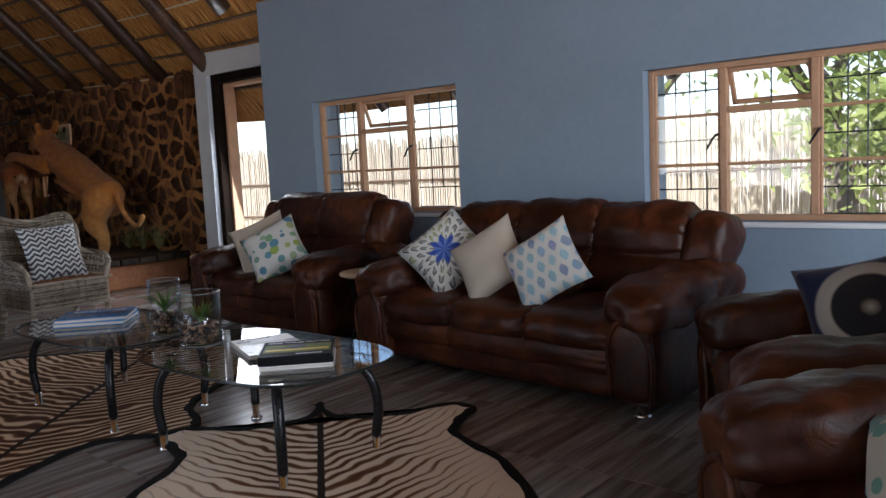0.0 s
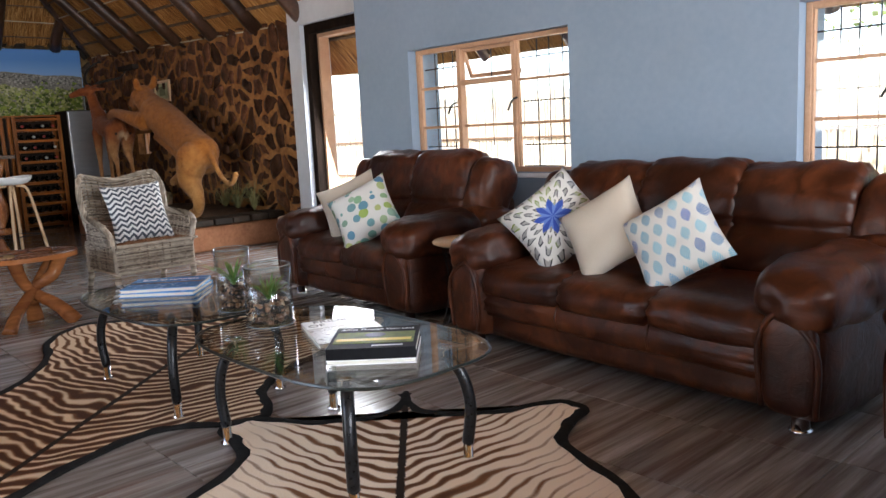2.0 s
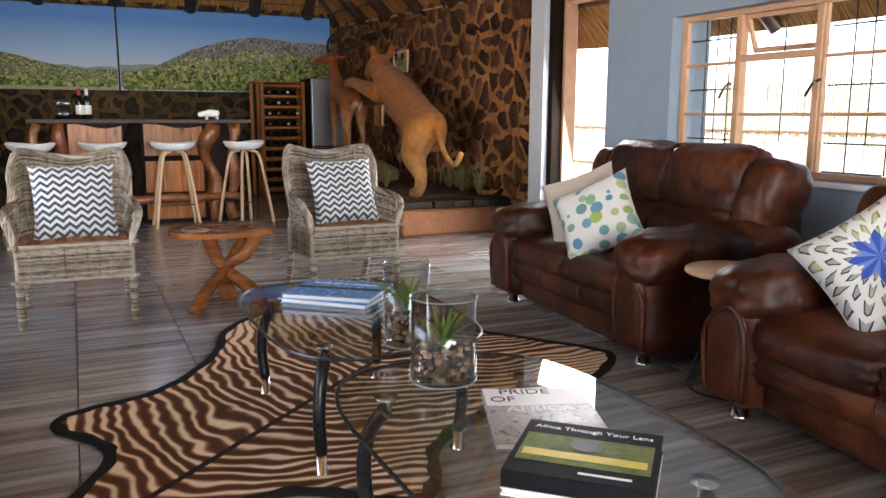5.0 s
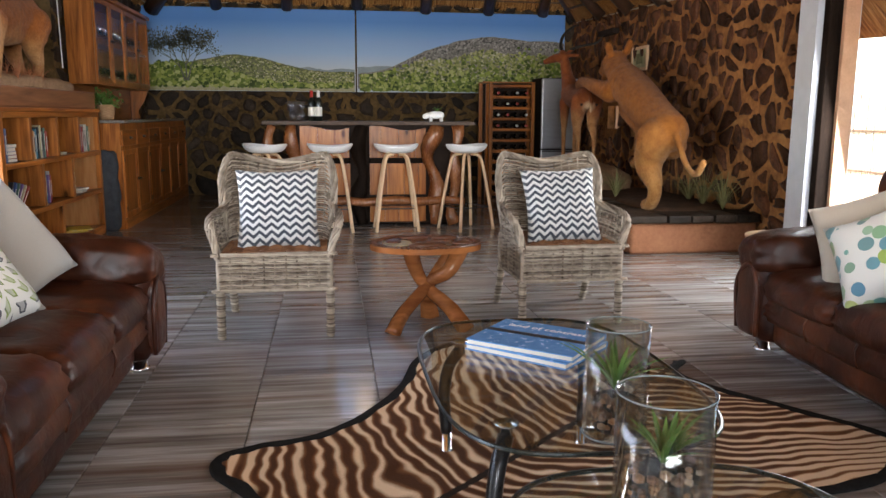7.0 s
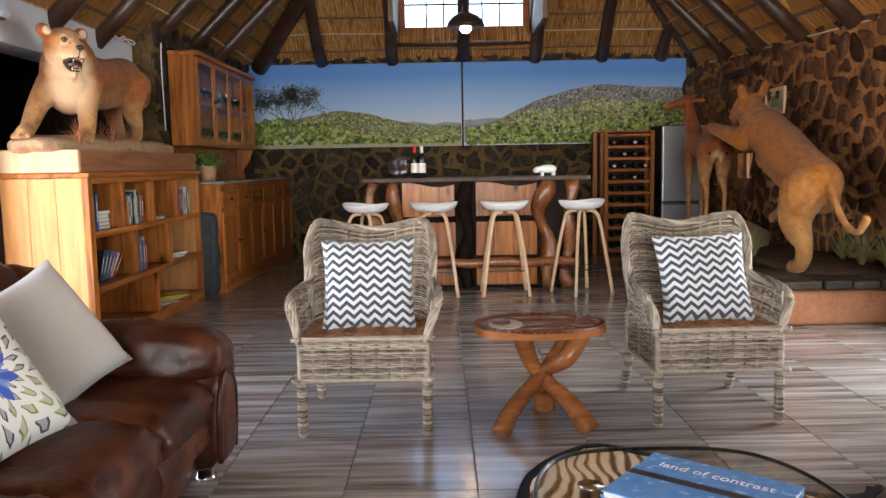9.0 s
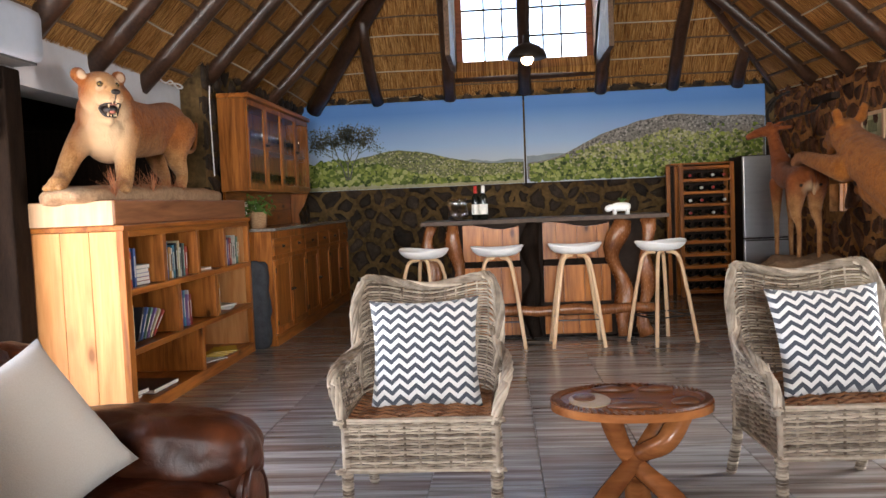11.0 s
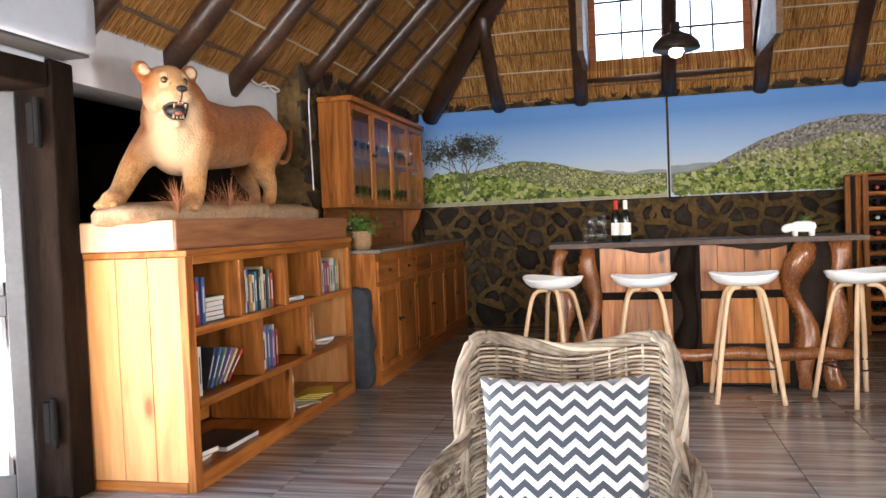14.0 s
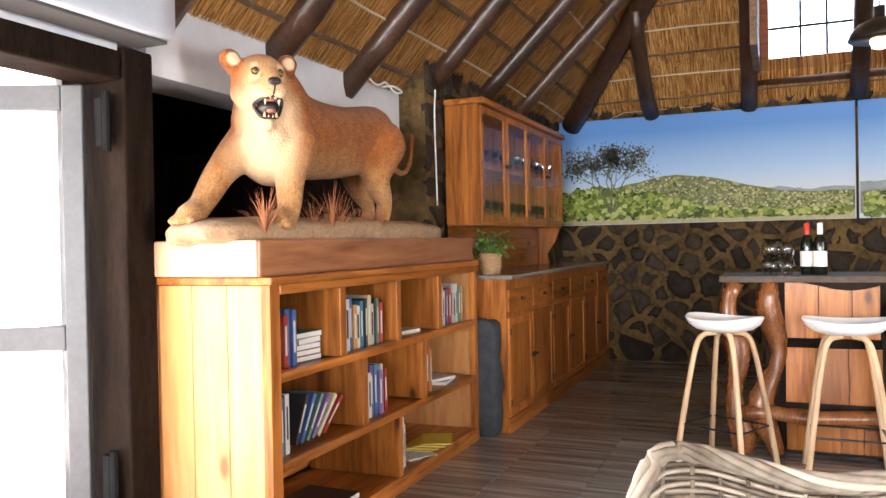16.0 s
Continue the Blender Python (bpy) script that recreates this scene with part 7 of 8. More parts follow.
M["black_cover"] = surface("black_gloss_cover", (0.008, 0.008, 0.009), (0.016, 0.016, 0.018), 8, 0.5, relief=0)
M["black_cover"].node_tree.nodes["Principled BSDF"].inputs["Specular IOR Level"].default_value = 0.04
M["blue_cover"] = surface("sky_blue_cover", (0.09, 0.25, 0.56), (0.16, 0.36, 0.68), 5, 0.25, relief=0)
M["white_ink"] = surface("white_print", (0.74, 0.74, 0.74), (0.8, 0.8, 0.8), 5, 0.4, relief=0)
M["dark_ink"] = surface("dark_print", (0.015, 0.015, 0.02), (0.03, 0.03, 0.035), 5, 0.4, relief=0)
M["grey_cover"] = surface("grey_photo_cover", (0.16, 0.14, 0.13), (0.55, 0.52, 0.5), 9, 0.3, relief=0)
# the spines of these books look towards the side door; their titles read from the walk's start
BW, BD = 0.285, 0.265
turn = 46
bk = big_book("book", "large black photo book with a white title", pose(-2.385, 2.242, GZ + 0.0165, 0, 0, turn), BW, BD, 0.036, M["black_cover"], spine=-1)
part("cover_photo", one_box((-BW / 2 + 0.012, -0.075, 0.0362), (BW / 2 - 0.012, 0.06, 0.0372)), M["print_bush"], bk, "printed savanna photo")
part("cover_photo", one_box((-BW / 2 + 0.02, -0.05, 0.0374), (BW / 2 - 0.02, -0.02, 0.038)), M["yellow_cover"], bk, "yellow grass in the photo")
part("cover_photo", prism(bmesh.new(), [(0.035 * math.cos(a), 0.02 + 0.03 * math.sin(a)) for a in [2 * math.pi * k / 12 for k in range(12)]], 0.0382, 0.0388), M["dark_ink"], bk, "dark tree in the photo")
lettering("Africa Through Your Lens", 0.0235, M["white_ink"], bk, pose(0, 0.1, 0.0365))
part("print_bar", one_box((0.0, -0.108, 0.0362), (0.1, -0.1, 0.037)), M["white_ink"], bk, "small line of print")
b2 = big_book("book", "white-paged book lying under the black photo book", pose(-2.383, 2.24, GZ, 0, 0, turn), BW, BD, 0.016, M["white_ink"])
mg = big_book("magazine", "large grey magazine with a dark serif title", pose(-2.67, 2.32, GZ, 0, 0, turn + 22), 0.26, 0.34, 0.02, M["grey_cover"])
part("title_panel", one_box((-0.128, 0.05, 0.0203), (0.128, 0.165, 0.0212)), M["white_ink"], mg, "white title panel")
lettering("PRIDE", 0.05, M["dark_ink"], mg, pose(-0.025, 0.14, 0.0216))
lettering("OF", 0.05, M["dark_ink"], mg, pose(-0.085, 0.088, 0.0216))
lettering("AFRICA", 0.05, M["white_ink"], mg, pose(0.0, 0.025, 0.0208))
for k, (z, tw) in enumerate(((0.0, 28), (0.021, 33))):
    bb = big_book("book", "sky-blue landscape photo book in a pile", pose(-4.09, 2.265, GZ + z, 0, 0, tw + 18), 0.36, 0.29, 0.02, M["blue_cover"])
    part("cover_band", one_box((-0.18, -0.012, 0.0203), (0.18, 0.016, 0.021)), M["dark_ink"], bb, "dark tree line on the cover")
    if k:
        lettering("land of contrast", 0.043, M["white_ink"], bb, pose(0, 0.08, 0.0206))


# ---- mounted animals: plain shapes ----
def sculpt(name, label, category, shapes, material, at, voxel=0.022, smooth=8, details=()):
    """One plain rounded figure from tapered limbs and swellings."""
    bm = bmesh.new()
    for pts, rad in shapes:
        sp = spline(pts, 5) if len(pts) > 2 else [Vector(p) for p in pts]
        rr = np.interp(np.linspace(0, 1, len(sp)), np.linspace(0, 1, len(rad)), rad)
        tube(bm, sp, list(rr), 14)
        for p, r in ((sp[0], rr[0]), (sp[-1], rr[-1])):
            bmesh.ops.create_uvsphere(bm, u_segments=12, v_segments=8, radius=float(r), matrix=Matrix.Translation(p))
    ob = part(name, bm, material, None, label)
    tagged(ob, category=category)
    ob.matrix_world = at
    rem = ob.modifiers.new("shape", "REMESH")
    rem.mode, rem.voxel_size, rem.use_smooth_shade = "VOXEL", voxel, True
    sm = ob.modifiers.new("soften", "SMOOTH")
    sm.factor, sm.iterations = 0.5, smooth
    if details:
        solid = bpy.data.meshes.new_from_object(ob.evaluated_get(bpy.context.evaluated_depsgraph_get()))
        ob.modifiers.clear()
        bm = bmesh.new()
        bm.from_mesh(solid)
        materials = [material]
        for build, finish in details:
            before = len(bm.faces)
            build(bm)
            bm.faces.ensure_lookup_table()
            if finish not in materials:
                materials.append(finish)
            for f in bm.faces[before:]:
                f.material_index, f.smooth = materials.index(finish), True
        bm.to_mesh(solid)
        bm.free()
        for q in materials[1:]:
            solid.materials.append(q)
        ob.data = solid
    return ob



def fur(name, back, belly, z0, z1, strength=1.0, marks=(), horn=None):
    """Short fur, paler low down on the body; marks: (place, radius, colour, softness) such as nose, mouth and pale chin; horn: the height above which it is horn."""
    m, t, b = shade(name, 0.8)
    tc, sep = t.nodes.new("ShaderNodeTexCoord"), t.nodes.new("ShaderNodeSeparateXYZ")
    t.links.new(tc.outputs["Object"], sep.inputs[0])
    big, fine, mid, hair = node(t, "TexNoise", Scale=4.0, Detail=3.0), node(t, "TexNoise", Scale=130.0, Detail=3.0), node(t, "TexNoise", Scale=16.0, Detail=5.0), node(t, "TexNoise", Scale=1.0, Detail=4.0)
    stretch = node(t, "Mapping", Scale=(40, 190, 90))
    t.links.new(tc.outputs["Object"], stretch.inputs["Vector"])
    t.links.new(stretch.outputs[0], hair.inputs["Vector"])
    for n in (big, fine, mid):
        t.links.new(tc.outputs["Object"], n.inputs["Vector"])
    level = math_node(t, "ADD", math_node(t, "DIVIDE", math_node(t, "SUBTRACT", sep.outputs[2], z0), z1 - z0), math_node(t, "MULTIPLY", math_node(t, "SUBTRACT", big.outputs[0], 0.5), 0.9))
    c = ramp(t, level, [(0.15, belly), (0.75, back)])
    c = mix(t, 1.0, c, ramp(t, hair.outputs[0], [(0.3, (0.62, 0.57, 0.52)), (0.65, (1, 1, 1))]), "MULTIPLY")
    c = mix(t, 1.0, c, ramp(t, mid.outputs[0], [(0.35, (0.74, 0.68, 0.62)), (0.6, (1, 1, 1))]), "MULTIPLY")
    for place, radius, colour, soft in marks:
        d = t.nodes.new("ShaderNodeVectorMath")
        d.operation = "DISTANCE"
        d.inputs[1].default_value = place
        t.links.new(tc.outputs["Object"], d.inputs[0])
        edge = node(t, "MapRange")
        edge.inputs["From Min"].default_value, edge.inputs["From Max"].default_value = radius, radius - soft
        t.links.new(math_node(t, "ADD", d.outputs["Value"], math_node(t, "MULTIPLY", math_node(t, "SUBTRACT", fine.outputs[0], 0.5), 0.012)), edge.inputs["Value"])
        c = mix(t, edge.outputs[0], c, colour)
    if horn:
        c = mix(t, math_node(t, "GREATER_THAN", sep.outputs[2], horn), c, (0.018, 0.014, 0.011))
    t.links.new(c, b.inputs["Base Color"])
    b.inputs["Sheen Weight"].default_value = 0.1
    bump(t, b, math_node(t, "ADD", hair.outputs[0], mid.outputs[0]), 0.8 * strength, 0.012)
    return m


DARK, CHALK = (0.012, 0.009, 0.008), (0.58, 0.41, 0.25)
# the lioness's head: forward, to its left and up, from a point behind the nose
HEAD = Matrix.Translation((0.698, 0.066, 0.632)) @ pose(0, 0, 0, 0, 1, 52)


def on_head(f, r, u):
    return tuple(HEAD @ Vector((f, r, u)))


SHADE_FUR, EAR = (0.2, 0.08, 0.03), (0.6, 0.42, 0.28)
face = [(on_head(0.09, 0, 0.02), 0.15, (0.5, 0.29, 0.13), 0.09), ((0.68, 0.06, 0.34), 0.2, CHALK, 0.16), (on_head(0.1, 0, -0.12), 0.15, CHALK, 0.07), (on_head(0.02, 0, -0.14), 0.2, CHALK, 0.1), (on_head(-0.02, -0.045, 0.15), 0.035, SHADE_FUR, 0.03), (on_head(-0.02, 0.045, 0.15), 0.035, SHADE_FUR, 0.03), (on_head(0.04, 0.0, 0.12), 0.02, SHADE_FUR, 0.02)]
for q in (-1, 1):
    face += [(on_head(0.085, q * 0.058, 0.03), 0.032, CHALK, 0.015), (on_head(0.085, q * 0.06, 0.085), 0.026, CHALK, 0.015), (on_head(0.086, q * 0.057, 0.057), 0.021, DARK, 0.006), (on_head(0.12, q * 0.033, 0.032), 0.018, SHADE_FUR, 0.014),
             (on_head(0.0, q * 0.125, 0.118), 0.034, EAR, 0.012), (on_head(-0.075, q * 0.135, 0.12), 0.045, DARK, 0.015)]
M["lion_fur"] = fur("tawny_fur", (0.34, 0.115, 0.028), (0.5, 0.27, 0.11), 0.12, 0.56, marks=face)
M["lion_fur_dark"] = fur("golden_fur", (0.4, 0.145, 0.026), (0.5, 0.25, 0.08), 0.2, 0.9, marks=[((1.36, 0.06, 1.36), 0.05, DARK, 0.01), ((1.0, -0.16, 1.66), 0.06, DARK, 0.03)])
M["impala_fur"] = fur("red_brown_fur", (0.26, 0.075, 0.02), (0.44, 0.22, 0.09), 0.5, 0.85, marks=[((-0.45, 0.0, 0.72), 0.1, CHALK, 0.07), ((-0.43, 0.09, 0.76), 0.025, DARK, 0.01), ((-0.43, -0.09, 0.76), 0.025, DARK, 0.01), ((-0.47, 0.0, 0.76), 0.03, DARK, 0.01), ((0.58, 0.28, 1.29), 0.03, DARK, 0.01), ((0.46, 0.13, 1.39), 0.022, DARK, 0.006)], horn=1.435)

# lioness on the slab; local x runs from tail to head
lioness = [
    ([(-0.46, 0, 0.575), (-0.15, 0, 0.53), (0.2, 0, 0.5), (0.52, 0, 0.52)], [0.165, 0.155, 0.17, 0.19]),
    ([(-0.3, 0, 0.44), (0.1, 0, 0.405), (0.52, 0, 0.41)], [0.115, 0.13, 0.165]),
    ([(0.5, 0, 0.55), (0.6, 0.03, 0.6), on_head(-0.05, 0, 0.0)], [0.185, 0.17, 0.12]),
    ([(0.56, 0.02, 0.36), (0.6, 0.03, 0.42)], [0.15, 0.13]),
    ([on_head(-0.045, 0, 0.03), on_head(-0.01, 0, 0.035)], [0.125, 0.116]),
    ([on_head(0.035, -0.04, 0.062), on_head(0.035, 0.04, 0.062)], [0.055, 0.055]),
    ([on_head(-0.02, -0.055, -0.02), on_head(-0.02, 0.055, -0.02)], [0.08, 0.08]),
    ([on_head(0.05, 0, 0.045), on_head(0.13, 0, 0.008)], [0.056, 0.044]),
    ([on_head(0.08, -0.034, -0.022), on_head(0.125, -0.027, -0.028)], [0.05, 0.041]),
    ([on_head(0.08, 0.034, -0.022), on_head(0.125, 0.027, -0.028)], [0.05, 0.041]),
    ([on_head(-0.03, 0, -0.13), on_head(0.08, 0, -0.165)], [0.06, 0.028]),
    ([on_head(-0.035, 0.105, 0.085), on_head(-0.04, 0.13, 0.122)], [0.04, 0.047]), ([on_head(-0.035, -0.105, 0.085), on_head(-0.04, -0.13, 0.122)], [0.04, 0.047]),
    ([(0.52, 0.12, 0.42), (0.6, 0.14, 0.25), (0.62, 0.14, 0.09), (0.7, 0.15, 0.05)], [0.105, 0.068, 0.05, 0.056]),
    ([(0.56, -0.1, 0.42), (0.74, -0.12, 0.28), (0.88, -0.13, 0.12), (0.97, -0.12, 0.07)], [0.11, 0.07, 0.052, 0.056]),
    ([(0.7, 0.12, 0.035), (0.745, 0.115, 0.03)], [0.024, 0.02]), ([(0.71, 0.16, 0.035), (0.76, 0.16, 0.03)], [0.024, 0.02]), ([(0.7, 0.195, 0.035), (0.74, 0.205, 0.03)], [0.022, 0.02]),
    ([(0.98, -0.16, 0.06), (1.02, -0.165, 0.05)], [0.024, 0.02]), ([(0.99, -0.12, 0.06), (1.035, -0.12, 0.05)], [0.024, 0.02]), ([(0.98, -0.08, 0.06), (1.02, -0.07, 0.05)], [0.022, 0.02]),
    ([(-0.42, 0.1, 0.5), (-0.3, 0.13, 0.3), (-0.4, 0.13, 0.17), (-0.33, 0.13, 0.04)], [0.15, 0.08, 0.045, 0.045]),
    ([(-0.46, -0.1, 0.48), (-0.55, -0.11, 0.28), (-0.68, -0.11, 0.16), (-0.63, -0.11, 0.04)], [0.13, 0.07, 0.04, 0.042]),
    ([(-0.6, 0, 0.58), (-0.7, 0.02, 0.46), (-0.8, 0.04, 0.38), (-0.93, 0.05, 0.42), (-1.0, 0.05, 0.62)], [0.032, 0.023, 0.019, 0.018, 0.02]),
]
LZ = 1.365
M["lip"] = surface("black_lip", (0.008, 0.006, 0.006), (0.02, 0.014, 0.013), 30, 0.4, relief=0.1)
M["gum"] = surface("dark_pink_tongue", (0.2, 0.06, 0.045), (0.36, 0.14, 0.1), 30, 0.4, relief=0.2)
M["ivory"] = surface("yellowed_ivory", (0.42, 0.32, 0.19), (0.56, 0.45, 0.3), 40, 0.35, relief=0)
M["amber"] = surface("amber_glass_eye", (0.2, 0.13, 0.03), (0.34, 0.24, 0.07), 30, 0.08, relief=0)


def ball(f, r, u, size):
    return lambda bm: bmesh.ops.create_uvsphere(bm, u_segments=14, v_segments=9, radius=1.0, matrix=HEAD @ Matrix.Translation((f, r, u)) @ Matrix.Diagonal((*size, 1)))


def fang(f, r, u0, u1, radius):
    return lambda bm: tube(bm, [on_head(f, r, u0), on_head(f + 0.003, r, (u0 + u1) / 2), on_head(f - 0.002, r, u1)], [radius, radius * 0.75, 0.001], 8)


def lips(bm):
    edge = spline([on_head(*p) for p in ((0.142, 0, -0.052), (0.128, 0.04, -0.066), (0.072, 0.06, -0.088), (0.088, 0.036, -0.134), (0.104, 0.0, -0.138), (0.088, -0.036, -0.134), (0.072, -0.06, -0.088), (0.128, -0.04, -0.066), (0.142, 0, -0.052))], 5)
    tube(bm, edge, 0.0085, 7)


head_details = [(ball(0.072, 0, -0.098, (0.058, 0.052, 0.036)), M["lip"]), (lips, M["lip"]), (ball(0.168, 0, 0.004, (0.018, 0.03, 0.018)), M["lip"]),
                (lambda bm: tube(bm, [on_head(0.168, 0, -0.005), on_head(0.165, 0, -0.03), on_head(0.15, 0, -0.05)], 0.004, 6), M["lip"]),
                (ball(0.1, 0, -0.112, (0.03, 0.026, 0.014)), M["gum"]), (ball(0.115, 0, -0.066, (0.018, 0.03, 0.009)), M["gum"])]
for q in (-1, 1):
    head_details += [(fang(0.132, q * 0.03, -0.055, -0.092, 0.0075), M["ivory"]), (fang(0.108, q * 0.026, -0.14, -0.112, 0.0065), M["ivory"]), (fang(0.143, q * 0.011, -0.056, -0.07, 0.006), M["ivory"]), (fang(0.113, q * 0.01, -0.14, -0.127, 0.005), M["ivory"]),
                     (ball(0.086, q * 0.057, 0.056, (0.011, 0.014, 0.009)), M["amber"]), (ball(0.096, q * 0.057, 0.057, (0.004, 0.005, 0.006)), M["lip"])]
beast = sculpt("mounted_lioness", "mounted tawny lioness standing on the timber slab", "mounted animal", lioness, M["lion_fur"], pose(-8.43, -0.9, LZ + 0.03, 0, 0, 2), 0.011, 3, head_details)
rockm = surface("sandy_rock", (0.2, 0.12, 0.07), (0.42, 0.28, 0.17), 9, 0.85, relief=0.6, depth=0.02)
rock = part("display_rock", pad(bmesh.new(), (2.3, 0.5, 0.15), Matrix.Translation((0, 0, 0.02)), 3.5, 16, 0.06, 5), rockm, None, "lumpy sandy rock under the lioness", smooth=2.0)
tagged(rock, category="rock")
rock.location = (-8.5, -0.92, LZ + 0.01)
M["dry_grass"] = surface("dry_red_grass", (0.22, 0.07, 0.03), (0.46, 0.2, 0.1), 20, 0.8, relief=0)
for x, y, h in ((-7.56, -0.68, 0.24), (-7.6, -0.72, 0.17), (-8.02, -0.74, 0.2), (-8.12, -0.7, 0.28), (-8.24, -0.73, 0.24), (-8.4, -0.72, 0.18), (-8.62, -0.72, 0.22), (-8.75, -0.76, 0.16)):
    g = part("grass_tuft", sprigs(bmesh.new(), 40, h, 0.0022, (0, 0, 0), random.Random(int(-x * 77)), 0.95, 0.4), M["dry_grass"], None, "red-brown dry grass tuft on the rock")
    tagged(g, category="grass", group="grass round the lioness")
    g.location = (x, y, LZ + 0.02)

# lion leaping at an impala on the plinth; local x runs from tail to head
lion = [
    ([(-0.5, 0, 0.7), (-0.2, 0, 0.82), (0.25, 0, 1.0), (0.7, 0, 1.18)], [0.185, 0.18, 0.2, 0.195]),
    ([(-0.3, 0, 0.64), (0.05, 0, 0.74), (0.45, 0, 0.92)], [0.11, 0.125, 0.15]),
    ([(0.72, 0, 1.2), (1.0, 0.02, 1.36)], [0.17, 0.135]),
    ([(1.04, 0.02, 1.4), (1.14, 0.03, 1.38)], [0.138, 0.115]),
    ([(1.22, 0.05, 1.37), (1.32, 0.06, 1.33)], [0.07, 0.055]),
    ([(1.2, 0.05, 1.29), (1.28, 0.06, 1.24)], [0.05, 0.036]),
    ([(0.96, 0.11, 1.52), (0.94, 0.13, 1.575)], [0.046, 0.04]), ([(1.0, -0.1, 1.53), (1.0, -0.13, 1.63)], [0.046, 0.036]),
    ([(0.72, 0.16, 1.08), (1.05, 0.24, 1.16), (1.45, 0.24, 1.22), (1.74, 0.2, 1.19)], [0.11, 0.075, 0.058, 0.062]),
    ([(0.7, -0.15, 1.0), (1.0, -0.22, 0.9), (1.3, -0.2, 0.9)], [0.11, 0.07, 0.055]),
    ([(-0.5, 0.12, 0.64), (-0.42, 0.14, 0.4), (-0.6, 0.14, 0.21), (-0.54, 0.14, 0.06), (-0.42, 0.14, 0.03)], [0.18, 0.13, 0.066, 0.058, 0.062]),
    ([(-0.35, -0.1, 0.58), (0.2, -0.14, 0.58), (0.6, -0.16, 0.42), (0.8, -0.16, 0.34)], [0.14, 0.085, 0.05, 0.055]),
    ([(-0.6, 0, 0.78), (-0.75, 0, 0.6), (-0.92, -0.01, 0.42), (-1.1, -0.02, 0.36), (-1.2, -0.03, 0.46)], [0.042, 0.034, 0.028, 0.026, 0.034]),
]
sculpt("mounted_lion", "mounted golden lion leaping onto an antelope", "mounted animal", lion, M["lion_fur_dark"], pose(-9.02, 4.66, 0.33, 0, 0, 178), 0.018, 4)
impala = [
    ([(-0.32, 0, 0.84), (0.0, 0, 0.84), (0.28, 0, 0.9)], [0.14, 0.14, 0.13]),
    ([(0.28, 0, 0.92), (0.4, 0.02, 1.12), (0.43, 0.05, 1.3)], [0.12, 0.075, 0.06]),
    ([(0.43, 0.06, 1.35), (0.5, 0.16, 1.34), (0.57, 0.26, 1.3)], [0.066, 0.052, 0.034]),
    ([(0.38, 0.02, 1.37), (0.33, -0.09, 1.37)], [0.026, 0.022]), ([(0.44, 0.1, 1.39), (0.37, 0.12, 1.42)], [0.022, 0.014]),
    ([(0.27, 0.08, 0.8), (0.28, 0.08, 0.42), (0.28, 0.08, 0.02)], [0.07, 0.03, 0.022]), ([(0.3, -0.08, 0.8), (0.33, -0.08, 0.42), (0.33, -0.08, 0.02)], [0.07, 0.03, 0.022]),
    ([(-0.32, 0.09, 0.8), (-0.3, 0.1, 0.52), (-0.38, 0.1, 0.36), (-0.36, 0.1, 0.02)], [0.11, 0.055, 0.027, 0.022]), ([(-0.32, -0.09, 0.8), (-0.26, -0.1, 0.52), (-0.34, -0.1, 0.36), (-0.32, -0.1, 0.02)], [0.11, 0.055, 0.027, 0.022]),
    ([(-0.45, 0, 0.88), (-0.5, 0, 0.8), (-0.49, 0, 0.68)], [0.03, 0.024, 0.016]),
    ([(0.43, 0.07, 1.4), (0.42, 0.11, 1.49), (0.36, 0.1, 1.6), (0.28, 0.02, 1.69), (0.24, -0.06, 1.72)], [0.024, 0.023, 0.02, 0.017, 0.012]),
    ([(0.42, 0.02, 1.4), (0.4, -0.06, 1.46), (0.34, -0.18, 1.49), (0.26, -0.3, 1.52), (0.22, -0.36, 1.6)], [0.024, 0.023, 0.02, 0.017, 0.012]),
]
sculpt("mounted_antelope", "mounted red-brown antelope with dark curved horns", "mounted animal", impala, M["impala_fur"], pose(-10.95, 4.56, 0.53, 0, 0, 180), 0.014, 2)

mound = part("rock_mound", pad(bmesh.new(), (1.5, 0.8, 0.5), Matrix.Translation((0, 0, 0.05)), 3.0, 14, 0.07, 4), rockm, None, "sandy rock mound under the antelope", smooth=2.0)
tagged(mound, category="rock")
mound.location = (-10.7, 4.62, 0.3)


# ---- outside ----
M["reed"] = surface("dry_reed", (0.34, 0.29, 0.22), (0.6, 0.54, 0.44), 12, 0.8, stretch=(6, 6, 0.6), spread=0.2)
M["plaster_pink"] = surface("sand_pink_plaster", (0.58, 0.44, 0.36), (0.72, 0.58, 0.5), 2, 0.8, relief=0.3)
M["bark"] = surface("grey_brown_bark", (0.07, 0.055, 0.045), (0.2, 0.17, 0.14), 9, 0.85, relief=0.6, depth=0.02)


def leaf_material(name, dark, light):
    m, t, b = shade(name, 0.5)
    geo = t.nodes.new("ShaderNodeNewGeometry")
    t.links.new(ramp(t, geo.outputs["Random Per Island"], [(0.0, dark), (1.0, light)]), b.inputs["Base Color"])
    thin, blend = node(t, "BsdfTranslucent"), node(t, "MixShader")
    t.links.new(b.inputs["Base Color"].links[0].from_socket, thin.inputs["Color"])
    blend.inputs[0].default_value = 0.5
    t.links.new(b.outputs[0], blend.inputs[1])
    t.links.new(thin.outputs[0], blend.inputs[2])
    t.links.new(blend.outputs[0], t.nodes["Material Output"].inputs["Surface"])
    return m


M["leaf"] = leaf_material("bush_leaf", (0.12, 0.17, 0.04), (0.36, 0.42, 0.14))


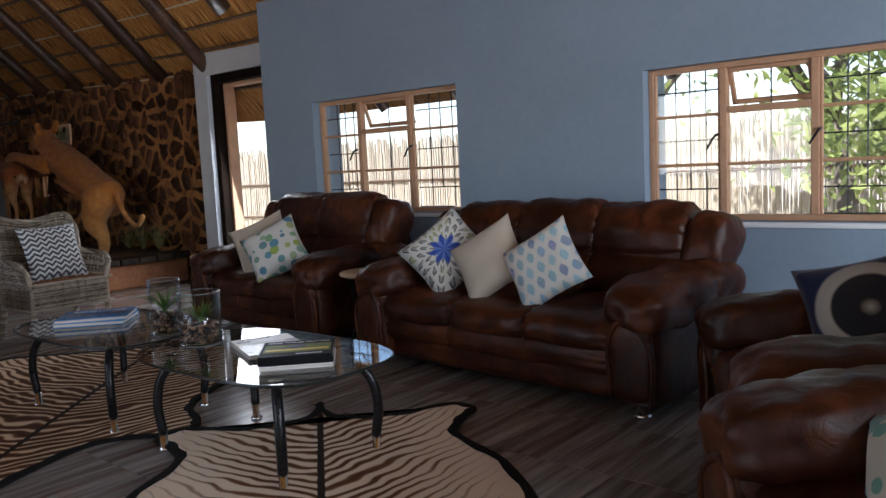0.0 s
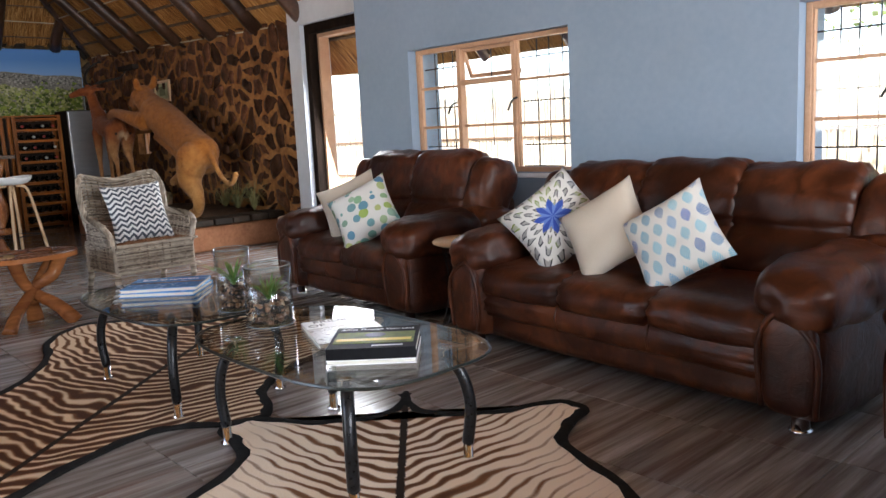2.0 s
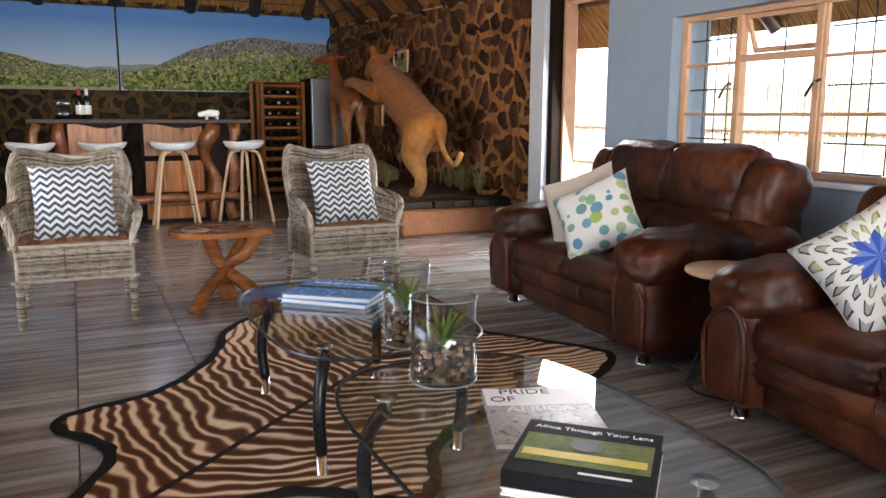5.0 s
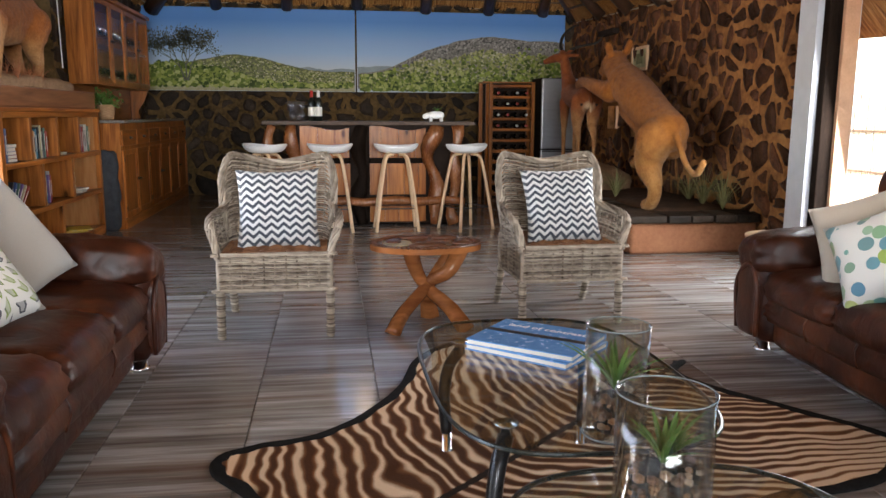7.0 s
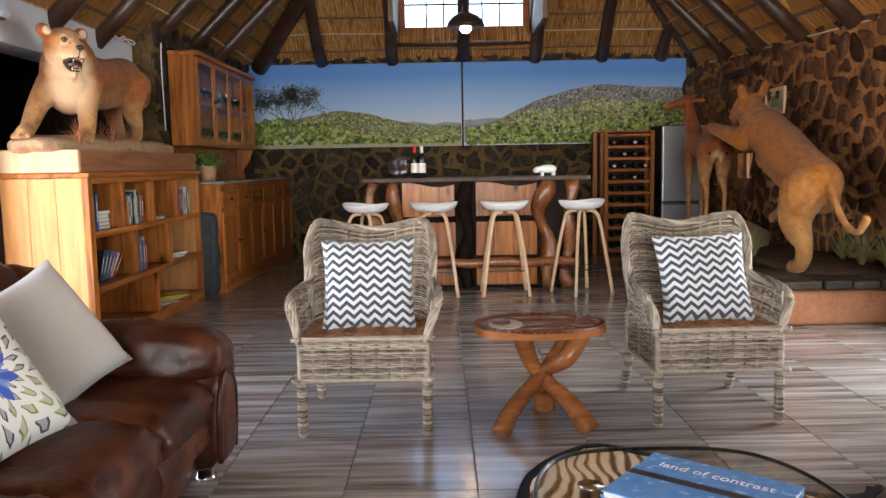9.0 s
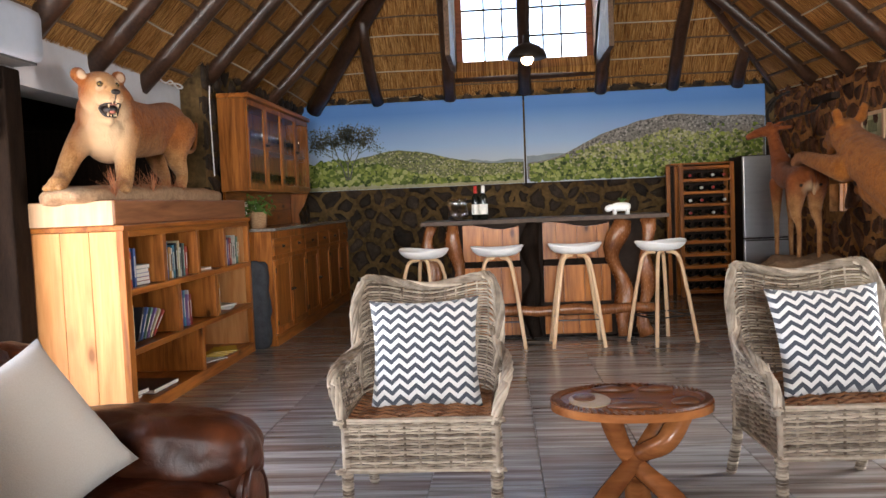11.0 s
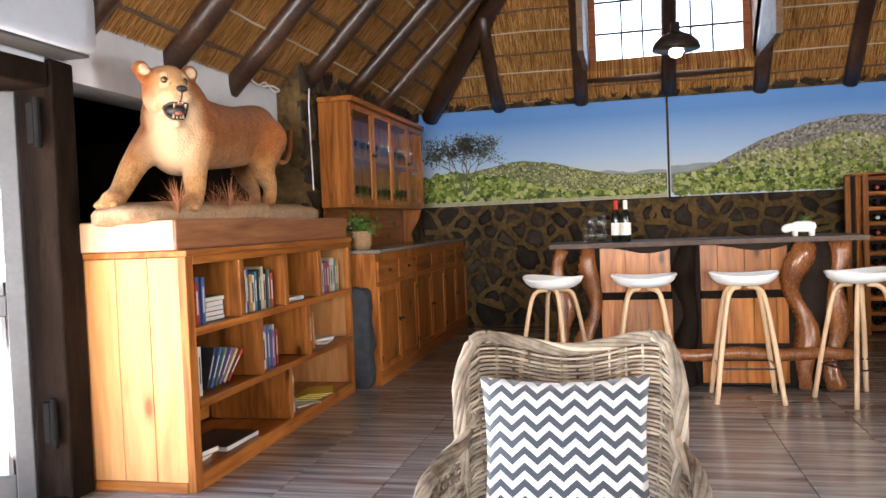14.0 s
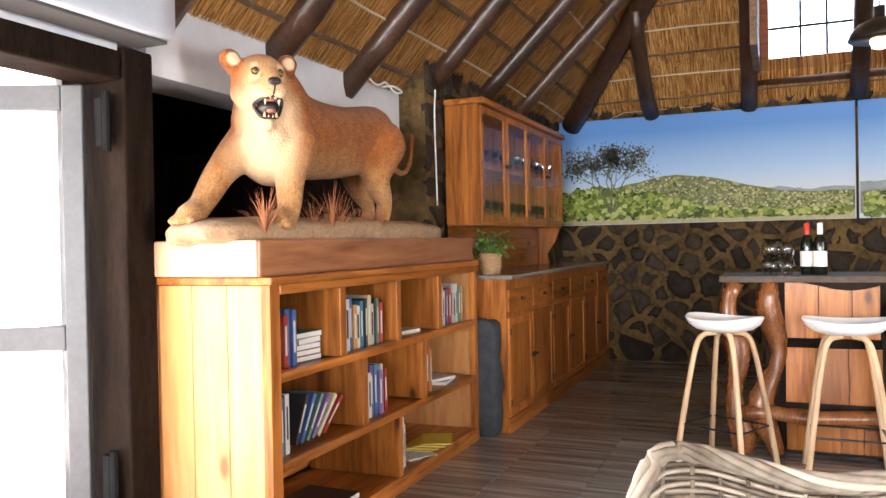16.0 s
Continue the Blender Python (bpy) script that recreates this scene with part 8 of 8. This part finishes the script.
def reed_fence(x0, x1, y):
    fence = thing("reed_fence", "pale dry reed fence across the yard", "fence")
    bm = bmesh.new()
    rng = random.Random(2)
    x = x0
    while x < x1:
        h = 1.55 + rng.uniform(-0.12, 0.15)
        lean = rng.uniform(-0.03, 0.03)
        tube(bm, [(x, y + rng.uniform(-0.02, 0.02), -0.21), (x + lean, y + rng.uniform(-0.02, 0.02), h)], 0.016, 4)
        x += 0.021
    tagged(part("reeds", bm, M["reed"], fence), kind="stuff")
    bm = bmesh.new()
    for z in (0.3, 0.95):
        tube(bm, [(x0, y - 0.03, z), (x1, y - 0.03, z)], 0.02, 6)
    part("rail", bm, M["batten"], fence)


reed_fence(-16, 4, 10.2)


def tree(x, y, height, spread, seed, label, leaves=2600):
    rng = random.Random(seed)
    t = thing("tree", label, "tree", pose(x, y, -0.21), "garden trees")
    trunk = bmesh.new()
    tips = []

    def limb(p, d, length, r, depth):
        pts = [p]
        for k in range(4):
            d = (d + Vector((rng.uniform(-1, 1), rng.uniform(-1, 1), rng.uniform(-0.3, 0.6))) * 0.22).normalized()
            pts.append(pts[-1] + d * length / 4)
        tube(trunk, pts, [r * (1 - 0.12 * k) for k in range(5)], 6, wobble=0.2)
        if depth == 0:
            tips.extend(pts[2:])
            return
        for _ in range(rng.choice((2, 3))):
            q = pts[rng.choice((3, 4))]
            limb(q, (d + Vector((rng.uniform(-1, 1), rng.uniform(-1, 1), rng.uniform(-0.2, 0.8))) * 0.8).normalized(), length * 0.66, r * 0.55, depth - 1)

    limb(Vector((0, 0, 0)), Vector((0.1, 0, 1)), height * 0.4, height * 0.03, 3)
    part("trunk", trunk, M["bark"], t, smooth=1.0)
    crown = bmesh.new()
    for _ in range(leaves):
        c = rng.choice(tips) + Vector((rng.gauss(0, 1), rng.gauss(0, 1), rng.gauss(0, 0.8))) * spread * 0.16
        a = Vector((rng.uniform(-1, 1), rng.uniform(-1, 1), rng.uniform(-1, 1))).normalized()
        b = a.orthogonal().normalized()
        l, w = rng.uniform(0.05, 0.1), rng.uniform(0.018, 0.035)
        crown.faces.new([crown.verts.new(c + v) for v in (-a * l, b * w, a * l, -b * w)])
    part("crown", crown, M["leaf"], t)


tree(-1.75, 8.2, 4.2, 2.8, 3, "thin leafy tree with a crooked grey trunk", 3000)
tree(-1.0, 8.9, 3.4, 3.0, 5, "bushy green tree before the reed fence", 2600)
tree(-0.7, 8.0, 2.6, 3.2, 27, "low bushy green tree before the reed fence", 3200)
tree(-3.0, 11.6, 5.5, 3.4, 8, "leafy green tree behind the reed fence", 4200)
tree(-0.9, 12.0, 5.0, 3.4, 12, "leafy green tree behind the reed fence", 4200)
tree(-7.0, 14.0, 5.5, 3.6, 15, "pale green tree beyond the fence", 3000)
# veranda pillar by the side door
pillar = thing("veranda_pillar", "sand-pink plastered pillar with a log on top", "pillar", pose(-9.12, 6.45, -0.21))
part("shaft", lathe(bmesh.new(), [(0.27, 0), (0.25, 0.4), (0.24, 1.6), (0.26, 2.1)], 16), M["plaster_pink"], pillar, smooth=0.8)
part("log", tube(bmesh.new(), [(-1.2, 0, 2.2), (0, 0, 2.2), (4.5, 0, 2.22)], 0.1, 10, wobble=0.1), M["frame_tan"], pillar, "round timber beam", smooth=0.8)
tagged(part("pavement", one_box((-14, RIGHT + 0.36, -0.2), (4, 7.2, -0.03), 0.01), M["plaster_pink"]), "smooth pale veranda floor", "pavement", kind="structure")
tagged(part("patio_floor", one_box((-7.3, -5.2, -0.2), (4, LEFT - 0.29, -0.03), 0.01), M["plaster_pink"]), "smooth pale patio floor", "pavement", kind="structure")


# ---- stones of the walls and tiles of the floor ----
def clip_cell(poly, site, other, gap):
    """Cuts a polygon at the middle line between two sites, less half a joint."""
    d = (other - site)
    dist = np.linalg.norm(d)
    if dist < 1e-6:
        return poly
    d = d / dist
    limit = dist / 2 - gap / 2
    out = []
    for i, p in enumerate(poly):
        q = poly[(i + 1) % len(poly)]
        a, b = (p - site) @ d - limit, (q - site) @ d - limit
        if a <= 0:
            out.append(p)
        if a * b < 0:
            out.append(p + (q - p) * (a / (a - b)))
    return out


def stones(parent, width, height, size, gap, m, material, holes=(), keep=300, seed=1):
    """Irregular stones with rounded faces, set in a wall: each one an object, those past the limit in one mesh."""
    rng = np.random.default_rng(seed)
    nx, nz = int(width / size), int(height / (size * 0.8))
    sites = np.array([((i + 0.5 + 0.5 * (j % 2) + rng.uniform(-0.5, 0.5)) * width / nx, (j + 0.5 + rng.uniform(-0.5, 0.5)) * height / nz) for j in range(nz) for i in range(nx)])
    sites = sites[rng.random(len(sites)) > 0.16]
    sites = np.concatenate([sites, rng.uniform((0, 0), (width, height), (len(sites) // 6, 2))])
    rest = bmesh.new()
    count = 0
    order = np.argsort(-sites[:, 0])
    for s in order:
        site = sites[s]
        if any(a < site[0] < b and c < site[1] < d for a, b, c, d in holes):
            continue
        poly = [np.array(p) for p in ((0, 0), (width, 0), (width, height), (0, height))]
        near = np.argsort(((sites - site) ** 2).sum(1))[1:14]
        for k in near:
            poly = clip_cell(poly, site, sites[k], gap * rng.uniform(0.25, 2.1))
            if len(poly) < 3:
                break
        if len(poly) < 3:
            continue
        c = np.mean(poly, axis=0)
        ring = []
        for i, p in enumerate(poly):
            q = poly[(i + 1) % len(poly)]
            ring += [p + (q - p) * 0.14, p + (q - p) * 0.5 + rng.uniform(-0.02, 0.02, 2), p + (q - p) * 0.86]
        ring = [c + (p - c) * rng.uniform(0.86, 1.08) for p in ring]
        h = rng.uniform(0.012, 0.035)
        bm = rest if count >= keep else bmesh.new()
        tilt = rng.uniform(-0.06, 0.06, 2)
        loops = []
        for k, (f, z) in enumerate(((1.0, -0.02), (0.98, h * 0.6), (0.91, h), (0.5, h * 1.15))):
            loops.append([bm.verts.new(m @ Vector((c[0] + (p[0] - c[0]) * f, -z - ((p - c) @ tilt if k else 0) - rng.uniform(-0.006, 0.006), c[1] + (p[1] - c[1]) * f))) for p in ring])
        for a, b in zip(loops, loops[1:]):
            for i in range(len(ring)):
                j = (i + 1) % len(ring)
                bm.faces.new((a[i], a[j], b[j], b[i]))
        bm.faces.new(loops[-1])
        if count < keep:
            part("stone", bm, material, parent, smooth=0.55)
        count += 1
    if count > keep:
        tagged(part("stones", rest, material, parent, smooth=0.55), kind="stuff")
    else:
        rest.free()


stones(wall_right, 6.2, 2.9, 0.215, 0.05, Matrix.Translation((FAR, STONE_Y, 0)), M["stone"], holes=[(1.6, 2.15, 0.95, 1.35)], keep=300, seed=3)
stones(wall_far, 6.5, 2.85, 0.24, 0.045, Matrix.Translation((FAR, -1.1, 0)) @ pose(0, 0, 0, 0, 0, 90), M["stone_dark"], holes=[(0.3, 6.1, 1.62, 2.5)], keep=260, seed=5)
stones(wall_left, 3.7, 2.72, 0.25, 0.045, Matrix.Translation((-9.9, LEFT2, 0)) @ pose(0, 0, 0, 0, 0, 180), M["stone_dark"], keep=200, seed=7)


# wood-look porcelain tiles
def tile_material():
    m, t, b = shade("wood_look_tile", 0.28)
    v = coords(t, (19, 0.9, 1))
    a, c = node(t, "TexNoise", Scale=1.0, Detail=5.0, Roughness=0.65), node(t, "TexNoise", Scale=0.35, Detail=2.0)
    for n in (a, c):
        t.links.new(v, n.inputs["Vector"])
    grain = ramp(t, a.outputs[0], [(0.28, (0.088, 0.068, 0.058)), (0.44, (0.19, 0.168, 0.152)), (0.58, (0.31, 0.294, 0.28)), (0.74, (0.47, 0.458, 0.444))])
    warm = mix(t, ramp(t, c.outputs[0], [(0.48, (0, 0, 0)), (0.62, (0.4, 0.4, 0.4))]), grain, (0.13, 0.068, 0.042))
    oi, hsv = t.nodes.new("ShaderNodeObjectInfo"), t.nodes.new("ShaderNodeHueSaturation")
    t.links.new(warm, hsv.inputs["Color"])
    t.links.new(math_node(t, "ADD", math_node(t, "MULTIPLY", oi.outputs["Random"], 0.3), 0.85), hsv.inputs["Value"])
    t.links.new(hsv.outputs[0], b.inputs["Base Color"])
    t.links.new(math_node(t, "ADD", math_node(t, "MULTIPLY", a.outputs[0], 0.14), 0.1), b.inputs["Roughness"])
    bump(t, b, a.outputs[0], 0.06, 0.002)
    return m


M["tile"] = tile_material()
TX, TY, JOINT = 0.557, 0.505, 0.004
floor = bpy.data.objects["floor"]
bm = one_box((-TX / 2 + JOINT / 2, -TY / 2 + JOINT / 2, -0.012), (TX / 2 - JOINT / 2, TY / 2 - JOINT / 2, 0.0), 0.0015, 1)
tile_mesh = bpy.data.meshes.new("floor_tile")
bm.to_mesh(tile_mesh)
bm.free()
tile_mesh.materials.append(M["tile"])
rest = bmesh.new()
made = 0
for i in range(-16, 18):
    for j in range(-7, 9):
        x, y = -5.767 + (i + 0.5) * TX, 1.8 + (j + 0.5) * TY
        if x - TX / 2 > REAR or x - TX / 2 < FAR - 0.3 or y > RIGHT + 0.3 or y < LEFT - 0.25:
            continue
        near = -10.5 < x < -1.0 and -1.3 < y < 5.3
        if near and made < 300:
            tile = new("floor_tile", tile_mesh)
            tile.parent = floor
            tile.location = (x, y, random.uniform(-0.0006, 0.0006))
            made += 1
        else:
            box(rest, (x - TX / 2 + JOINT / 2, y - TY / 2 + JOINT / 2, -0.012), (x + TX / 2 - JOINT / 2, y + TY / 2 - JOINT / 2, -0.0004))
tagged(part("floor_tiles", rest, M["tile"], floor), kind="stuff")
